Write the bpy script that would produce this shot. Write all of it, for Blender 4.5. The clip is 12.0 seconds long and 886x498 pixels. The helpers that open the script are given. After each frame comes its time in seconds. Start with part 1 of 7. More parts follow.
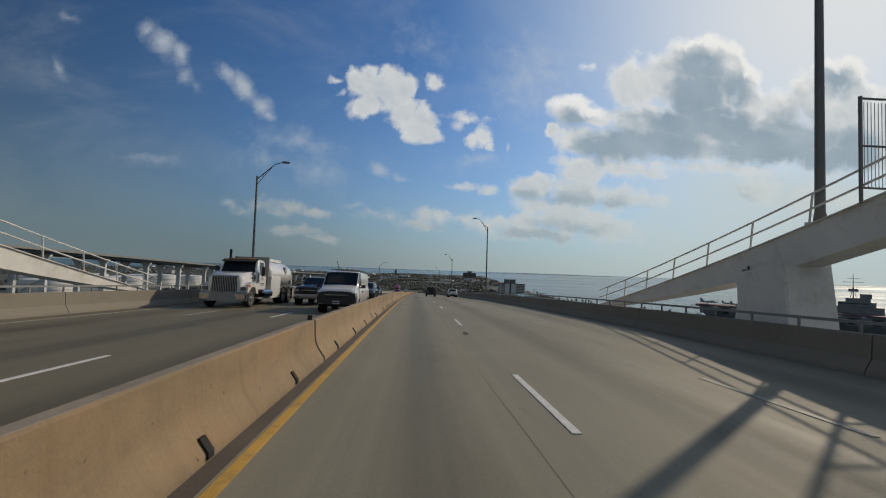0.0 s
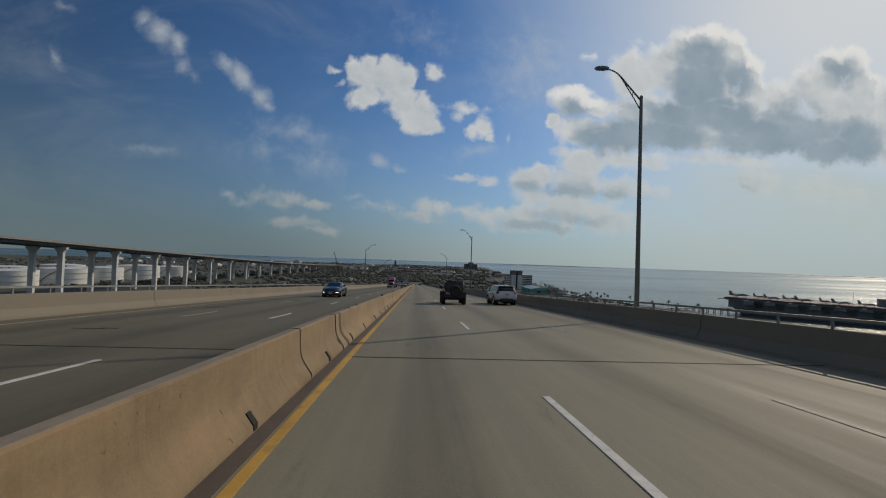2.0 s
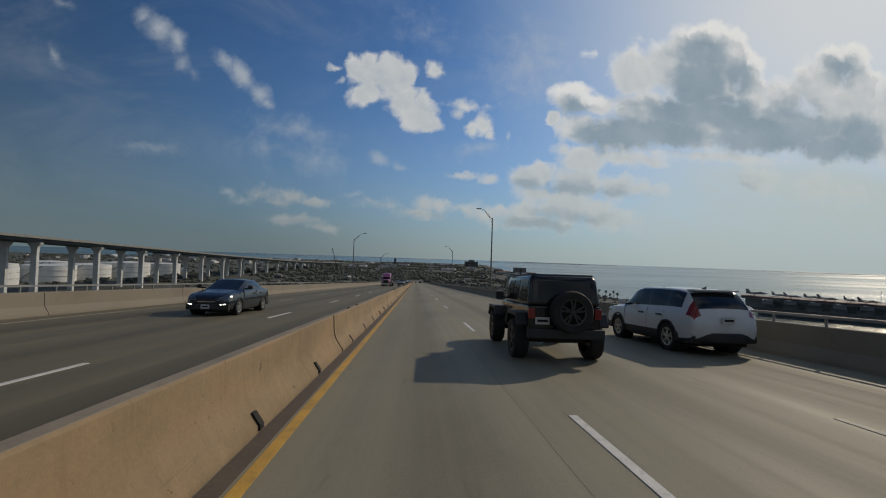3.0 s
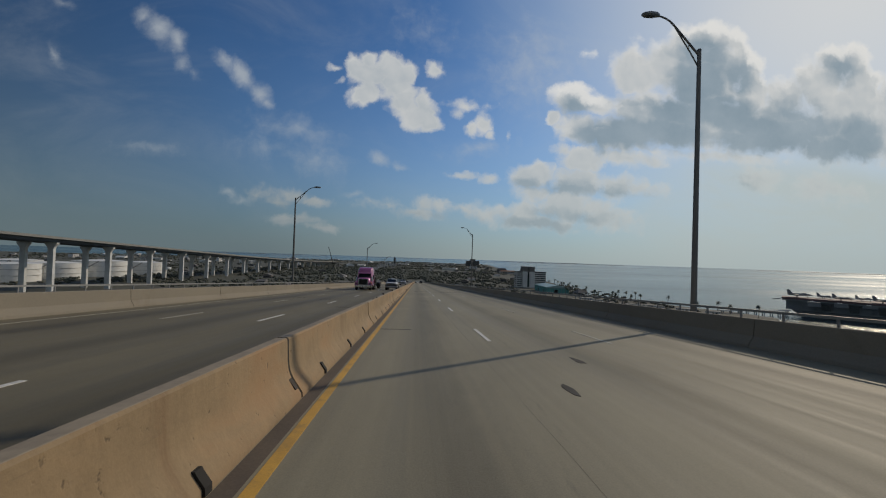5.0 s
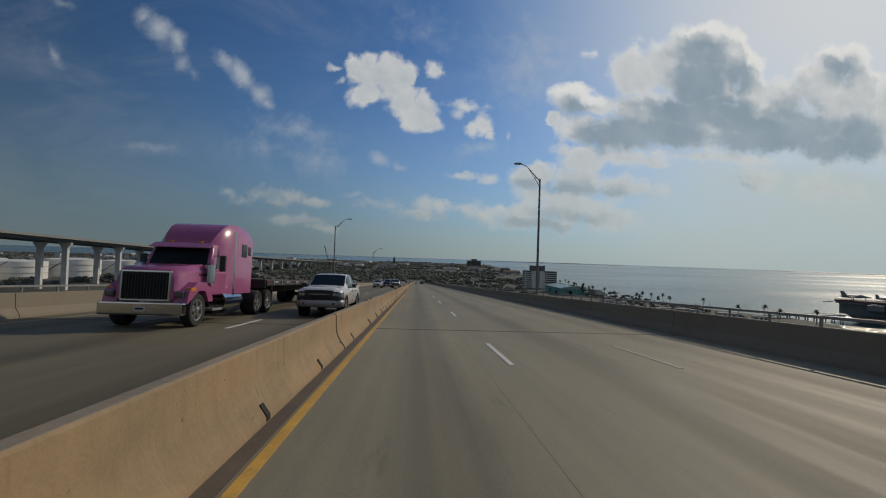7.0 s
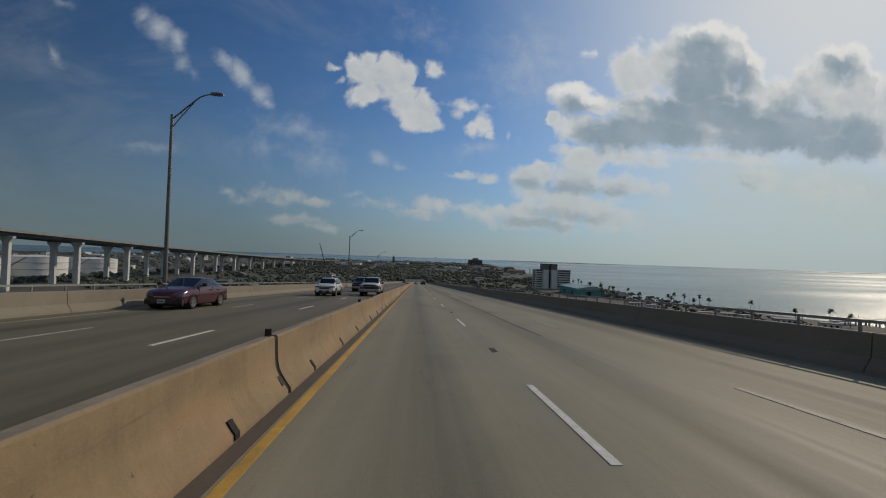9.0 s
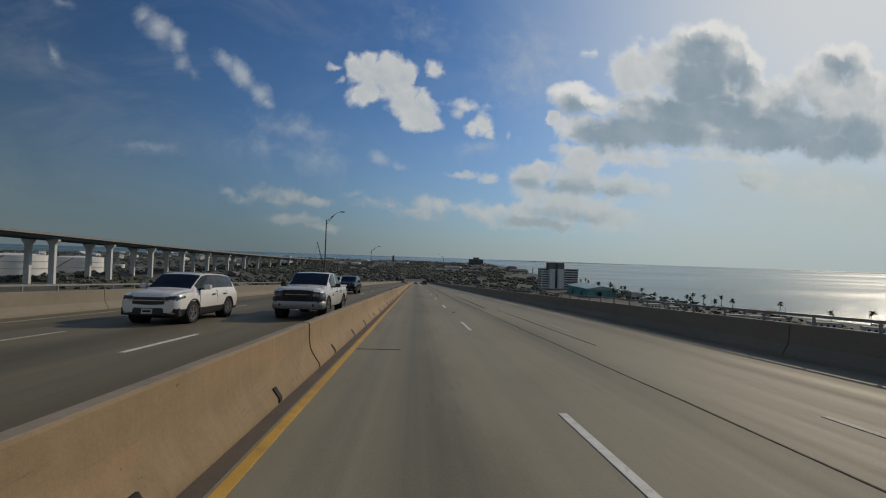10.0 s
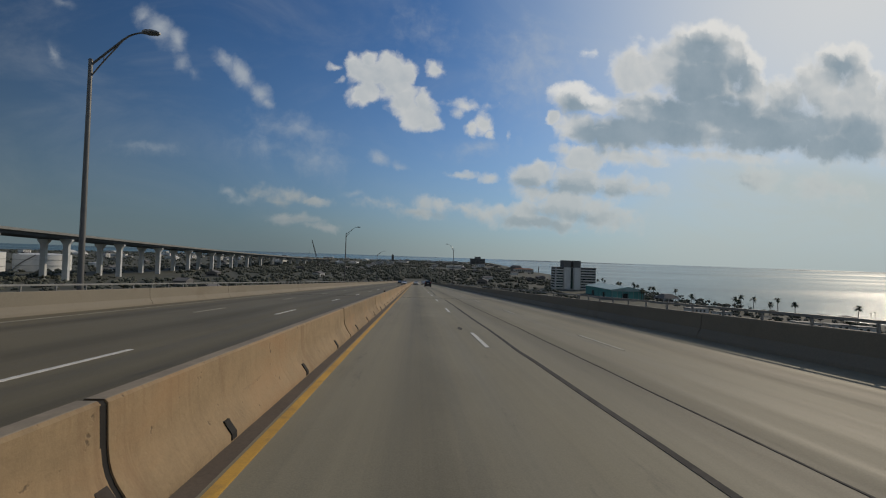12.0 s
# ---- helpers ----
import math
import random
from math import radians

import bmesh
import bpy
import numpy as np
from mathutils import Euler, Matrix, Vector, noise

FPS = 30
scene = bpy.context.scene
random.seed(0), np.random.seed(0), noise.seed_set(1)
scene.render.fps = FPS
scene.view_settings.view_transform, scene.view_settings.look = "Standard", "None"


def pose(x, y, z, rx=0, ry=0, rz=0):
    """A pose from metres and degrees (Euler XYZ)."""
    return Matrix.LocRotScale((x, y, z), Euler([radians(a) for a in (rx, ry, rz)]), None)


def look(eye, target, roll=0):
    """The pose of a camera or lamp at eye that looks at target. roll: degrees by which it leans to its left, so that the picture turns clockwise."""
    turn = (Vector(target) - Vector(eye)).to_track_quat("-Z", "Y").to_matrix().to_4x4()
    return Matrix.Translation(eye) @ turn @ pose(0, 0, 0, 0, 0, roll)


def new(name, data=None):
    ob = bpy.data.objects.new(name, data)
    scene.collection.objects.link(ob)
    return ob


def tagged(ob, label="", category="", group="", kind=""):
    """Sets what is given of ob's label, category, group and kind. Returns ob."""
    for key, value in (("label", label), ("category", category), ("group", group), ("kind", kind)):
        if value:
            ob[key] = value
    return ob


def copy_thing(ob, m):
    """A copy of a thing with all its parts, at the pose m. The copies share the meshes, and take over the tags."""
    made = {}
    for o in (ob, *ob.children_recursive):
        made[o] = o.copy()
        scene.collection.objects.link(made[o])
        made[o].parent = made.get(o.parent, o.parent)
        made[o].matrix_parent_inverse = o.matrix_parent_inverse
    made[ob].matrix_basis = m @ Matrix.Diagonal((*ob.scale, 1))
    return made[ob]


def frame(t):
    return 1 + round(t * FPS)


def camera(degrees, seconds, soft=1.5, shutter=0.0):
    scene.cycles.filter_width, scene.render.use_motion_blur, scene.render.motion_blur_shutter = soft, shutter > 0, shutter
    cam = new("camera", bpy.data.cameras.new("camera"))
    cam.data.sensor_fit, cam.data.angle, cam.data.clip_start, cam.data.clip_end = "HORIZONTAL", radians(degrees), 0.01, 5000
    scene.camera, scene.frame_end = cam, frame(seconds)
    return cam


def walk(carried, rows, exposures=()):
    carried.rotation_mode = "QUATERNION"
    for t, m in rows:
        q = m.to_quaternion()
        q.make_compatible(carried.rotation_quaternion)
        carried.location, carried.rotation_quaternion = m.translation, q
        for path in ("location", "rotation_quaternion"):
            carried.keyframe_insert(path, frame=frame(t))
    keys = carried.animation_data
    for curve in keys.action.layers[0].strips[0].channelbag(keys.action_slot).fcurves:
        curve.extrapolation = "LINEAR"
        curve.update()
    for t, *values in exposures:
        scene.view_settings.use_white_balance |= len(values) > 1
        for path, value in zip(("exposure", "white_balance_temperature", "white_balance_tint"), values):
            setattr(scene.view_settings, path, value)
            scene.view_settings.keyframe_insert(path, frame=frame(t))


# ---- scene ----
cam = camera(91.2, 12.0, soft=1.15)

# The road runs along y over the crest of a harbour bridge and down a steady grade.
GRADE, CREST, CREST_LEN, TOP_Z = 0.0569, 0.0254, 65.0, 48.89
FOOT_A, FOOT_B = 800.0, 880.0


def road_z(y):
    """Height of the road's surface: crest, steady fall, then a flat foot."""
    z = TOP_Z - GRADE * y
    z += CREST * (y - y * y / (2 * CREST_LEN)) if y < CREST_LEN else CREST * CREST_LEN / 2
    if y < -95:
        z = road_z(-95.0)
    if y > FOOT_A:
        k = min(y, FOOT_B) - FOOT_A
        z += GRADE * k * k / (2 * (FOOT_B - FOOT_A))
        z += GRADE * max(0.0, y - FOOT_B)
    return z


EYE = 1.62
TURN, ROLL = -3.5, -1.9
# seconds, sideways, along the road, pitch
ROWS = [
    (0.0, 0.02, 0.0, 2.52), (0.5, 0.0, 11.9, 2.26), (1.0, -0.03, 24.0, 1.98), (1.5, -0.06, 37.0, 1.70), (2.0, -0.10, 50.3, 1.40),
    (2.5, -0.14, 63.0, 1.14), (3.0, -0.16, 75.6, 1.09), (5.0, -0.26, 126.8, 1.07), (5.5, -0.26, 139.6, 1.07), (6.0, -0.25, 152.5, 1.07),
    (6.5, -0.20, 165.8, 1.09), (7.0, -0.13, 179.0, 1.11), (9.0, -0.03, 232.5, 1.07), (9.5, -0.04, 245.5, 1.06), (10.0, -0.05, 258.4, 1.03),
    (10.5, -0.06, 271.1, 1.02), (11.0, -0.06, 284.3, 1.01), (11.5, -0.03, 297.6, 1.01), (12.0, 0.0, 310.9, 1.01),
]
walk(cam, [(t, pose(x, y, road_z(y) + EYE, 90 + pitch, ROLL, TURN)) for t, x, y, pitch in ROWS], exposures=[(0.0, 0.22), (0.4, 0.0), (12.0, 0.0)])

# ---- light ----
SUN_AZ, SUN_EL = radians(49), radians(28)
SUN_DIR = Vector((math.sin(SUN_AZ) * math.cos(SUN_EL), math.cos(SUN_AZ) * math.cos(SUN_EL), math.sin(SUN_EL)))
scene.view_settings.exposure = 0.0
sun = new("sun", bpy.data.lights.new("sun", "SUN"))
sun.data.energy, sun.data.angle, sun.data.color = 1.95, radians(0.6), (1.0, 0.85, 0.65)
sun.matrix_world = look(SUN_DIR * 100, (0, 0, 0))
world = bpy.data.worlds.new("world")
scene.world = world
world.use_nodes = True
wn = world.node_tree.nodes
SKY_STRENGTH = 0.058
wn["Background"].inputs[1].default_value = SKY_STRENGTH

# Cumulus clouds by direction: sideways and upward slope seen along the road, half width, half height, (lean,) weight.
PUFF = [(-0.134, 0.414, 0.039, 0.037, 1), (-0.126, 0.448, 0.017, 0.017, 1), (-0.158, 0.422, 0.019, 0.03, 1), (-0.139, 0.37, 0.028, 0.024, 1),
        (-0.12, 0.381, 0.034, 0.029, 1), (-0.075, 0.394, 0.031, 0.032, 1), (-0.074, 0.438, 0.034, 0.027, 1), (-0.042, 0.422, 0.027, 0.03, 1),
        (-0.062, 0.388, 0.044, 0.042, 1), (-0.037, 0.354, 0.044, 0.04, 1), (-0.01, 0.324, 0.042, 0.03, 1), (0.019, 0.309, 0.027, 0.02, 1),
        (-0.003, 0.353, 0.022, 0.032, 1), (-0.196, 0.428, 0.013, 0.01, 0.5), (-0.183, 0.398, 0.01, 0.011, 0.35), (0.03, 0.435, 0.022, 0.02, 0.85),
        (0.11, 0.354, 0.035, 0.015, 0.4), (0.155, 0.354, 0.025, 0.015, 0.35), (0.146, 0.32, 0.022, 0.025, 0.65), (0.122, 0.304, 0.018, 0.015, 0.45),
        (0.164, 0.29, 0.01, 0.015, 0.5), (0.205, 0.29, 0.006, 0.015, 0.25), (0.08, 0.336, 0.015, 0.012, 0.35), (-0.104, 0.416, 0.026, 0.029, 1),
        (-0.126, 0.391, 0.028, 0.029, 0.9)]
BANK = [(0.358, 0.384, 0.049, 0.034, 1), (0.306, 0.34, 0.016, 0.016, 0.85), (0.423, 0.374, 0.048, 0.027, 1), (0.489, 0.369, 0.056, 0.027, 1),
        (0.381, 0.312, 0.055, 0.04, 1), (0.477, 0.309, 0.097, 0.041, 1), (0.517, 0.462, 0.059, 0.057, 0.95), (0.502, 0.511, 0.025, 0.038, 0.6),
        (0.584, 0.484, 0.068, 0.055, 1), (0.642, 0.537, 0.051, 0.041, 1), (0.704, 0.554, 0.057, 0.035, 1), (0.756, 0.549, 0.032, 0.028, 1),
        (0.771, 0.503, 0.026, 0.042, 1), (0.806, 0.492, 0.026, 0.028, 1), (0.684, 0.451, 0.114, 0.083, 1), (0.798, 0.43, 0.051, 0.055, 1),
        (0.587, 0.347, 0.141, 0.065, 1), (0.757, 0.342, 0.144, 0.061, 1), (0.885, 0.424, 0.066, 0.049, 0.95), (0.872, 0.343, 0.146, 0.062, 1),
        (0.972, 0.451, 0.066, 0.056, 1), (1.023, 0.51, 0.059, 0.039, 1), (1.072, 0.513, 0.036, 0.045, 1), (1.079, 0.457, 0.06, 0.049, 1),
        (1.047, 0.399, 0.089, 0.056, 1), (1.019, 0.331, 0.119, 0.063, 1), (1.119, 0.336, 0.06, 0.07, 1), (1.181, 0.395, 0.075, 0.085, 1)]
LOW = [(0.382, 0.245, 0.055, 0.03, 0.8), (0.341, 0.262, 0.025, 0.016, 0.6), (0.492, 0.247, 0.083, 0.022, 0.6), (0.631, 0.268, 0.113, 0.018, 0.5),
        (0.773, 0.268, 0.13, 0.018, 0.5), (0.249, 0.191, 0.046, 0.029, 0.85), (0.291, 0.206, 0.034, 0.024, 0.8), (0.263, 0.157, 0.054, 0.027, 0.7),
        (0.373, 0.183, 0.068, 0.032, 0.85), (0.456, 0.178, 0.069, 0.027, 0.7), (0.358, 0.129, 0.096, 0.037, 0.75), (0.248, 0.111, 0.04, 0.029, 0.7),
        (0.279, 0.088, 0.095, 0.019, 0.6), (0.427, 0.105, 0.096, 0.024, 0.6), (0.525, 0.176, 0.063, 0.019, 0.5), (0.102, 0.19, 0.029, 0.009, 0.45),
        (0.163, 0.184, 0.024, 0.012, 0.5), (0.041, 0.121, 0.055, 0.016, 0.42), (-0.006, 0.101, 0.057, 0.014, 0.4), (0.107, 0.113, 0.045, 0.017, 0.44),
        (0.171, 0.104, 0.045, 0.017, 0.42), (-0.078, 0.116, 0.052, 0.012, 0.34), (0.817, 0.216, 0.087, 0.025, 0.45), (0.977, 0.201, 0.118, 0.028, 0.38),
        (0.382, 0.501, 0.025, 0.014, 0.38), (-0.362, 0.127, 0.03, 0.02, 0.5), (-0.324, 0.114, 0.043, 0.012, 0.42), (-0.277, 0.125, 0.033, 0.017, 0.46),
        (-0.246, 0.117, 0.038, 0.01, 0.4), (-0.275, 0.073, 0.05, 0.014, 0.5), (-0.223, 0.059, 0.046, 0.009, 0.45)]
CORE = [(-0.344, 0.107, 0.055, 0.01, 0.7), (-0.263, 0.112, 0.051, 0.01, 0.6), (-0.257, 0.06, 0.071, 0.01, 0.9), (0.079, 0.099, 0.119, 0.01, 0.5),
        (0.671, 0.511, 0.054, 0.039, 1), (0.67, 0.437, 0.063, 0.06, 1), (0.766, 0.456, 0.034, 0.047, 0.7), (0.721, 0.376, 0.092, 0.038, 1),
        (0.505, 0.31, 0.081, 0.033, 1), (0.433, 0.299, 0.063, 0.03, 1), (0.595, 0.32, 0.087, 0.035, 1), (0.357, 0.367, 0.03, 0.024, 0.55),
        (0.801, 0.306, 0.092, 0.025, 1), (0.902, 0.317, 0.117, 0.03, 1), (1.019, 0.297, 0.104, 0.033, 1), (1.087, 0.326, 0.051, 0.048, 1),
        (0.901, 0.378, 0.061, 0.033, 0.65), (1.028, 0.496, 0.036, 0.031, 0.6), (0.344, 0.171, 0.054, 0.015, 0.75), (0.252, 0.18, 0.035, 0.011, 0.5),
        (0.531, 0.164, 0.056, 0.011, 0.55), (0.386, 0.106, 0.096, 0.012, 0.5), (0.279, 0.086, 0.084, 0.012, 0.75), (0.453, 0.169, 0.047, 0.012, 0.7),
        (-0.123, 0.36, 0.031, 0.018, 0.3), (-0.057, 0.324, 0.039, 0.018, 0.35), (0.039, 0.106, 0.079, 0.01, 0.4), (0.749, 0.205, 0.049, 0.018, 0.6),
        (0.622, 0.365, 0.099, 0.03, 0.9), (0.815, 0.34, 0.101, 0.03, 0.9), (0.938, 0.346, 0.088, 0.031, 0.75)]
WISP = [(-0.622, 0.521, 0.027, 0.026, -45, 0.5), (-0.588, 0.495, 0.046, 0.028, -45, 0.66), (-0.554, 0.468, 0.032, 0.023, -60, 0.6), (-0.535, 0.412, 0.029, 0.018, -65, 0.45),
        (-0.515, 0.393, 0.02, 0.014, -50, 0.35), (-0.444, 0.421, 0.035, 0.017, -40, 0.58), (-0.409, 0.398, 0.044, 0.023, -45, 0.66), (-0.366, 0.358, 0.031, 0.023, -55, 0.64),
        (-0.348, 0.338, 0.019, 0.015, -40, 0.5), (-0.813, 0.42, 0.031, 0.013, -55, 0.36), (-0.801, 0.533, 0.024, 0.013, 0, 0.32), (-0.094, 0.22, 0.028, 0.017, -20, 0.58),
        (-0.05, 0.205, 0.026, 0.01, -15, 0.42), (-0.425, 0.129, 0.021, 0.011, -10, 0.5), (-0.288, 0.28, 0.108, 0.031, -12, 0.3), (-0.235, 0.209, 0.079, 0.041, -20, 0.34),
        (-0.601, 0.221, 0.08, 0.016, 0, 0.3), (-0.349, 0.234, 0.088, 0.031, -5, 0.22), (-0.305, 0.071, 0.034, 0.01, -10, 0.45), (-0.143, 0.136, 0.026, 0.01, 0, 0.34),
        (-0.4, 0.116, 0.032, 0.011, 0, 0.4), (0.254, 0.453, 0.122, 0.107, 20, 0.34), (0.14, 0.257, 0.08, 0.021, 10, 0.32), (0.012, 0.518, 0.079, 0.053, -20, 0.2)]


def math_node(tree, op, a, b=None, clamp=False):
    n = tree.nodes.new("ShaderNodeMath")
    n.operation, n.use_clamp = op, clamp
    for i, v in enumerate((a, b)):
        if v is None:
            continue
        if isinstance(v, (int, float)):
            n.inputs[i].default_value = v
        else:
            tree.links.new(v, n.inputs[i])
    return n.outputs[0]


def map_range(tree, v, a, b, c, d, smooth=False):
    n = tree.nodes.new("ShaderNodeMapRange")
    n.interpolation_type = "SMOOTHSTEP" if smooth else "LINEAR"
    tree.links.new(v, n.inputs[0])
    for i, q in enumerate((a, b, c, d)):
        n.inputs[i + 1].default_value = q
    return n.outputs[0]


def mix_colour(tree, fac, a, b, blend="MIX"):
    n = tree.nodes.new("ShaderNodeMix")
    n.data_type, n.blend_type = "RGBA", blend
    for i, v in ((0, fac), (6, a), (7, b)):
        if isinstance(v, (int, float)):
            n.inputs[i].default_value = v
        elif isinstance(v, tuple):
            n.inputs[i].default_value = (*v, 1)
        else:
            tree.links.new(v, n.inputs[i])
    return n.outputs[2]


def noise_node(tree, vec, scale, detail=6.0, rough=0.55, distort=0.0):
    n = tree.nodes.new("ShaderNodeTexNoise")
    n.inputs["Scale"].default_value, n.inputs["Detail"].default_value = scale, detail
    n.inputs["Roughness"].default_value, n.inputs["Distortion"].default_value = rough, distort
    tree.links.new(vec, n.inputs["Vector"])
    return n.outputs["Fac"]


def cloud_field(shapes):
    """Node group: how deep a direction's slope lies inside the clouds."""
    g = bpy.data.node_groups.new("cloud_field", "ShaderNodeTree")
    g.interface.new_socket("P", in_out="INPUT", socket_type="NodeSocketVector")
    g.interface.new_socket("Depth", in_out="OUTPUT", socket_type="NodeSocketFloat")
    gi, go = g.nodes.new("NodeGroupInput"), g.nodes.new("NodeGroupOutput")
    best = None
    for u, v, ru, rv, *lean, w in shapes:
        m = g.nodes.new("ShaderNodeMapping")
        m.vector_type = "TEXTURE"
        m.inputs[1].default_value, m.inputs[2].default_value = (u, v, 0), (0, 0, radians(lean[0] if lean else -2))
        m.inputs[3].default_value = (ru * 1.35, rv * 1.35, 1)
        if best is None:
            g.links.new(gi.outputs[0], m.inputs[0])
        else:  # one shape after the other
            chain = g.nodes.new("ShaderNodeVectorMath")
            chain.operation = "MULTIPLY_ADD"
            g.links.new(best, chain.inputs[0]), g.links.new(gi.outputs[0], chain.inputs[2])
            chain.inputs[1].default_value = (1e-7, 1e-7, 0)
            g.links.new(chain.outputs[0], m.inputs[0])
        dot = g.nodes.new("ShaderNodeVectorMath")
        dot.operation = "LENGTH"
        g.links.new(m.outputs[0], dot.inputs[0])
        f = g.nodes.new("ShaderNodeMath")
        f.operation = "MULTIPLY_ADD"
        g.links.new(dot.outputs["Value"], f.inputs[0])
        f.inputs[1].default_value, f.inputs[2].default_value = -w, w
        best = f.outputs[0] if best is None else math_node(g, "MAXIMUM", best, f.outputs[0])
    g.links.new(best, go.inputs[0])
    return g


def lump_field():
    """Node group: rounded billows at three sizes."""
    g = bpy.data.node_groups.new("lump_field", "ShaderNodeTree")
    g.interface.new_socket("P", in_out="INPUT", socket_type="NodeSocketVector")
    g.interface.new_socket("Height", in_out="OUTPUT", socket_type="NodeSocketFloat")
    gi, go = g.nodes.new("NodeGroupInput"), g.nodes.new("NodeGroupOutput")
    total = None
    for scale, size in ((11, 0.50), (26, 0.24), (60, 0.10)):
        vo = g.nodes.new("ShaderNodeTexVoronoi")
        vo.voronoi_dimensions, vo.feature = "2D", "SMOOTH_F1"
        vo.inputs["Scale"].default_value, vo.inputs["Smoothness"].default_value = scale, 1.0
        g.links.new(gi.outputs[0], vo.inputs["Vector"])
        h = math_node(g, "MULTIPLY", math_node(g, "SUBTRACT", 0.42, vo.outputs["Distance"]), size)
        total = h if total is None else math_node(g, "ADD", total, h)
    g.links.new(total, go.inputs[0])
    return g


def build_sky():
    t = world.node_tree
    sky = t.nodes.new("ShaderNodeTexSky")
    sky.sky_type, sky.sun_disc = "NISHITA", False
    sky.sun_elevation, sky.sun_rotation = SUN_EL, SUN_AZ
    sky.air_density, sky.dust_density, sky.ozone_density = 1.0, 0.25, 3.5
    coord = t.nodes.new("ShaderNodeTexCoord")
    sep = t.nodes.new("ShaderNodeSeparateXYZ")
    t.links.new(coord.outputs["Generated"], sep.inputs[0])
    ahead = math_node(t, "MAXIMUM", sep.outputs[1], 0.08)
    u, v = math_node(t, "DIVIDE", sep.outputs[0], ahead), math_node(t, "DIVIDE", sep.outputs[2], ahead)
    comb = t.nodes.new("ShaderNodeCombineXYZ")
    t.links.new(u, comb.inputs[0]), t.links.new(v, comb.inputs[1])
    P = comb.outputs[0]

    def shifted(vec, scale, detail, rough, amount):
        """The slope pushed about by noise, so that outlines grow uneven."""
        n = t.nodes.new("ShaderNodeTexNoise")
        n.inputs["Scale"].default_value, n.inputs["Detail"].default_value, n.inputs["Roughness"].default_value = scale, detail, rough
        t.links.new(vec, n.inputs["Vector"])
        sub = t.nodes.new("ShaderNodeVectorMath")
        sub.operation = "SUBTRACT"
        t.links.new(n.outputs["Color"], sub.inputs[0])
        sub.inputs[1].default_value = (0.5, 0.5, 0.5)
        push = t.nodes.new("ShaderNodeVectorMath")
        push.operation = "MULTIPLY_ADD"
        t.links.new(sub.outputs[0], push.inputs[0])
        push.inputs[1].default_value = (amount, amount, 0)
        t.links.new(vec, push.inputs[2])
        return push.outputs[0]

    def grouped(tree, vec):
        n = t.nodes.new("ShaderNodeGroup")
        n.node_tree = tree
        t.links.new(vec, n.inputs[0])
        return n.outputs[0]
    Q = shifted(shifted(P, 7, 4, 0.55, 0.03), 26, 7, 0.62, 0.032)
    lumps = lump_field()
    toward = t.nodes.new("ShaderNodeVectorMath")
    toward.operation = "ADD"
    toward.inputs[1].default_value = (0.011, 0.017, 0)
    t.links.new(Q, toward.inputs[0])
    height = grouped(lumps, Q)
    relief = math_node(t, "SUBTRACT", height, grouped(lumps, toward.outputs[0]))
    fine = noise_node(t, Q, 24, 8, 0.60)
    field = grouped(cloud_field(PUFF + BANK + LOW), Q)
    depth = math_node(t, "ADD", field, math_node(t, "MULTIPLY", height, 0.9))
    depth = math_node(t, "ADD", depth, math_node(t, "MULTIPLY", math_node(t, "SUBTRACT", fine, 0.5), 0.85))
    front = map_range(t, ahead, 0.09, 0.3, 0, 1)
    density = math_node(t, "MULTIPLY", map_range(t, depth, 0.0, 0.52, 0, 1, True), front)
    core = grouped(cloud_field(CORE), Q)
    core = math_node(t, "ADD", core, math_node(t, "MULTIPLY", math_node(t, "SUBTRACT", fine, 0.5), 0.35))
    core = math_node(t, "SUBTRACT", core, math_node(t, "MULTIPLY", relief, 0.8))
    core = map_range(t, core, -0.22, 0.48, 0, 1, True)
    # cloud left between a place and the sun: thin along the upper edges
    sunlit = t.nodes.new("ShaderNodeVectorMath")
    sunlit.operation = "ADD"
    sunlit.inputs[1].default_value = (0.016, 0.034, 0)
    t.links.new(Q, sunlit.inputs[0])
    above = math_node(t, "ADD", grouped(cloud_field(BANK + LOW), sunlit.outputs[0]), math_node(t, "MULTIPLY", math_node(t, "SUBTRACT", fine, 0.5), 0.8))
    above = map_range(t, above, -0.12, 0.34, 0, 1, True)
    core = math_node(t, "MULTIPLY", core, map_range(t, above, 0, 1, 0.12, 1))
    rim = map_range(t, depth, 0.16, 0.60, 0.62, 0.0)
    bright = math_node(t, "ADD", math_node(t, "MULTIPLY", relief, 1.25), math_node(t, "ADD", rim, 0.38), True)
    cloud = mix_colour(t, bright, (7.0, 7.7, 8.2), (11.1, 11.0, 10.6))
    cloud = mix_colour(t, math_node(t, "MULTIPLY", map_range(t, above, 0, 1, 0.75, 0), math_node(t, "MULTIPLY", map_range(t, v, 0.24, 0.32, 0, 1, True), map_range(t, u, 0.22, 0.30, 0, 1, True))), cloud, (13.6, 13.3, 12.7))
    drift = map_range(t, noise_node(t, P, 9, 5, 0.6), 0.3, 0.7, 0, 1)
    cloud = mix_colour(t, core, cloud, mix_colour(t, drift, (3.4, 4.6, 5.6), (4.8, 5.9, 6.8)))
    cloud = mix_colour(t, map_range(t, v, 0.32, 0.12, 0, 0.25), cloud, (6.4, 7.2, 7.5))
    far_side = math_node(t, "MULTIPLY", map_range(t, u, 0.15, -0.35, 0, 0.6), map_range(t, v, 0.24, 0.13, 0, 1, True))
    cloud = mix_colour(t, far_side, cloud, (4.0, 4.7, 5.1))
    # thin high cloud and the pale haze that stands over the horizon
    stretch = t.nodes.new("ShaderNodeMapping")
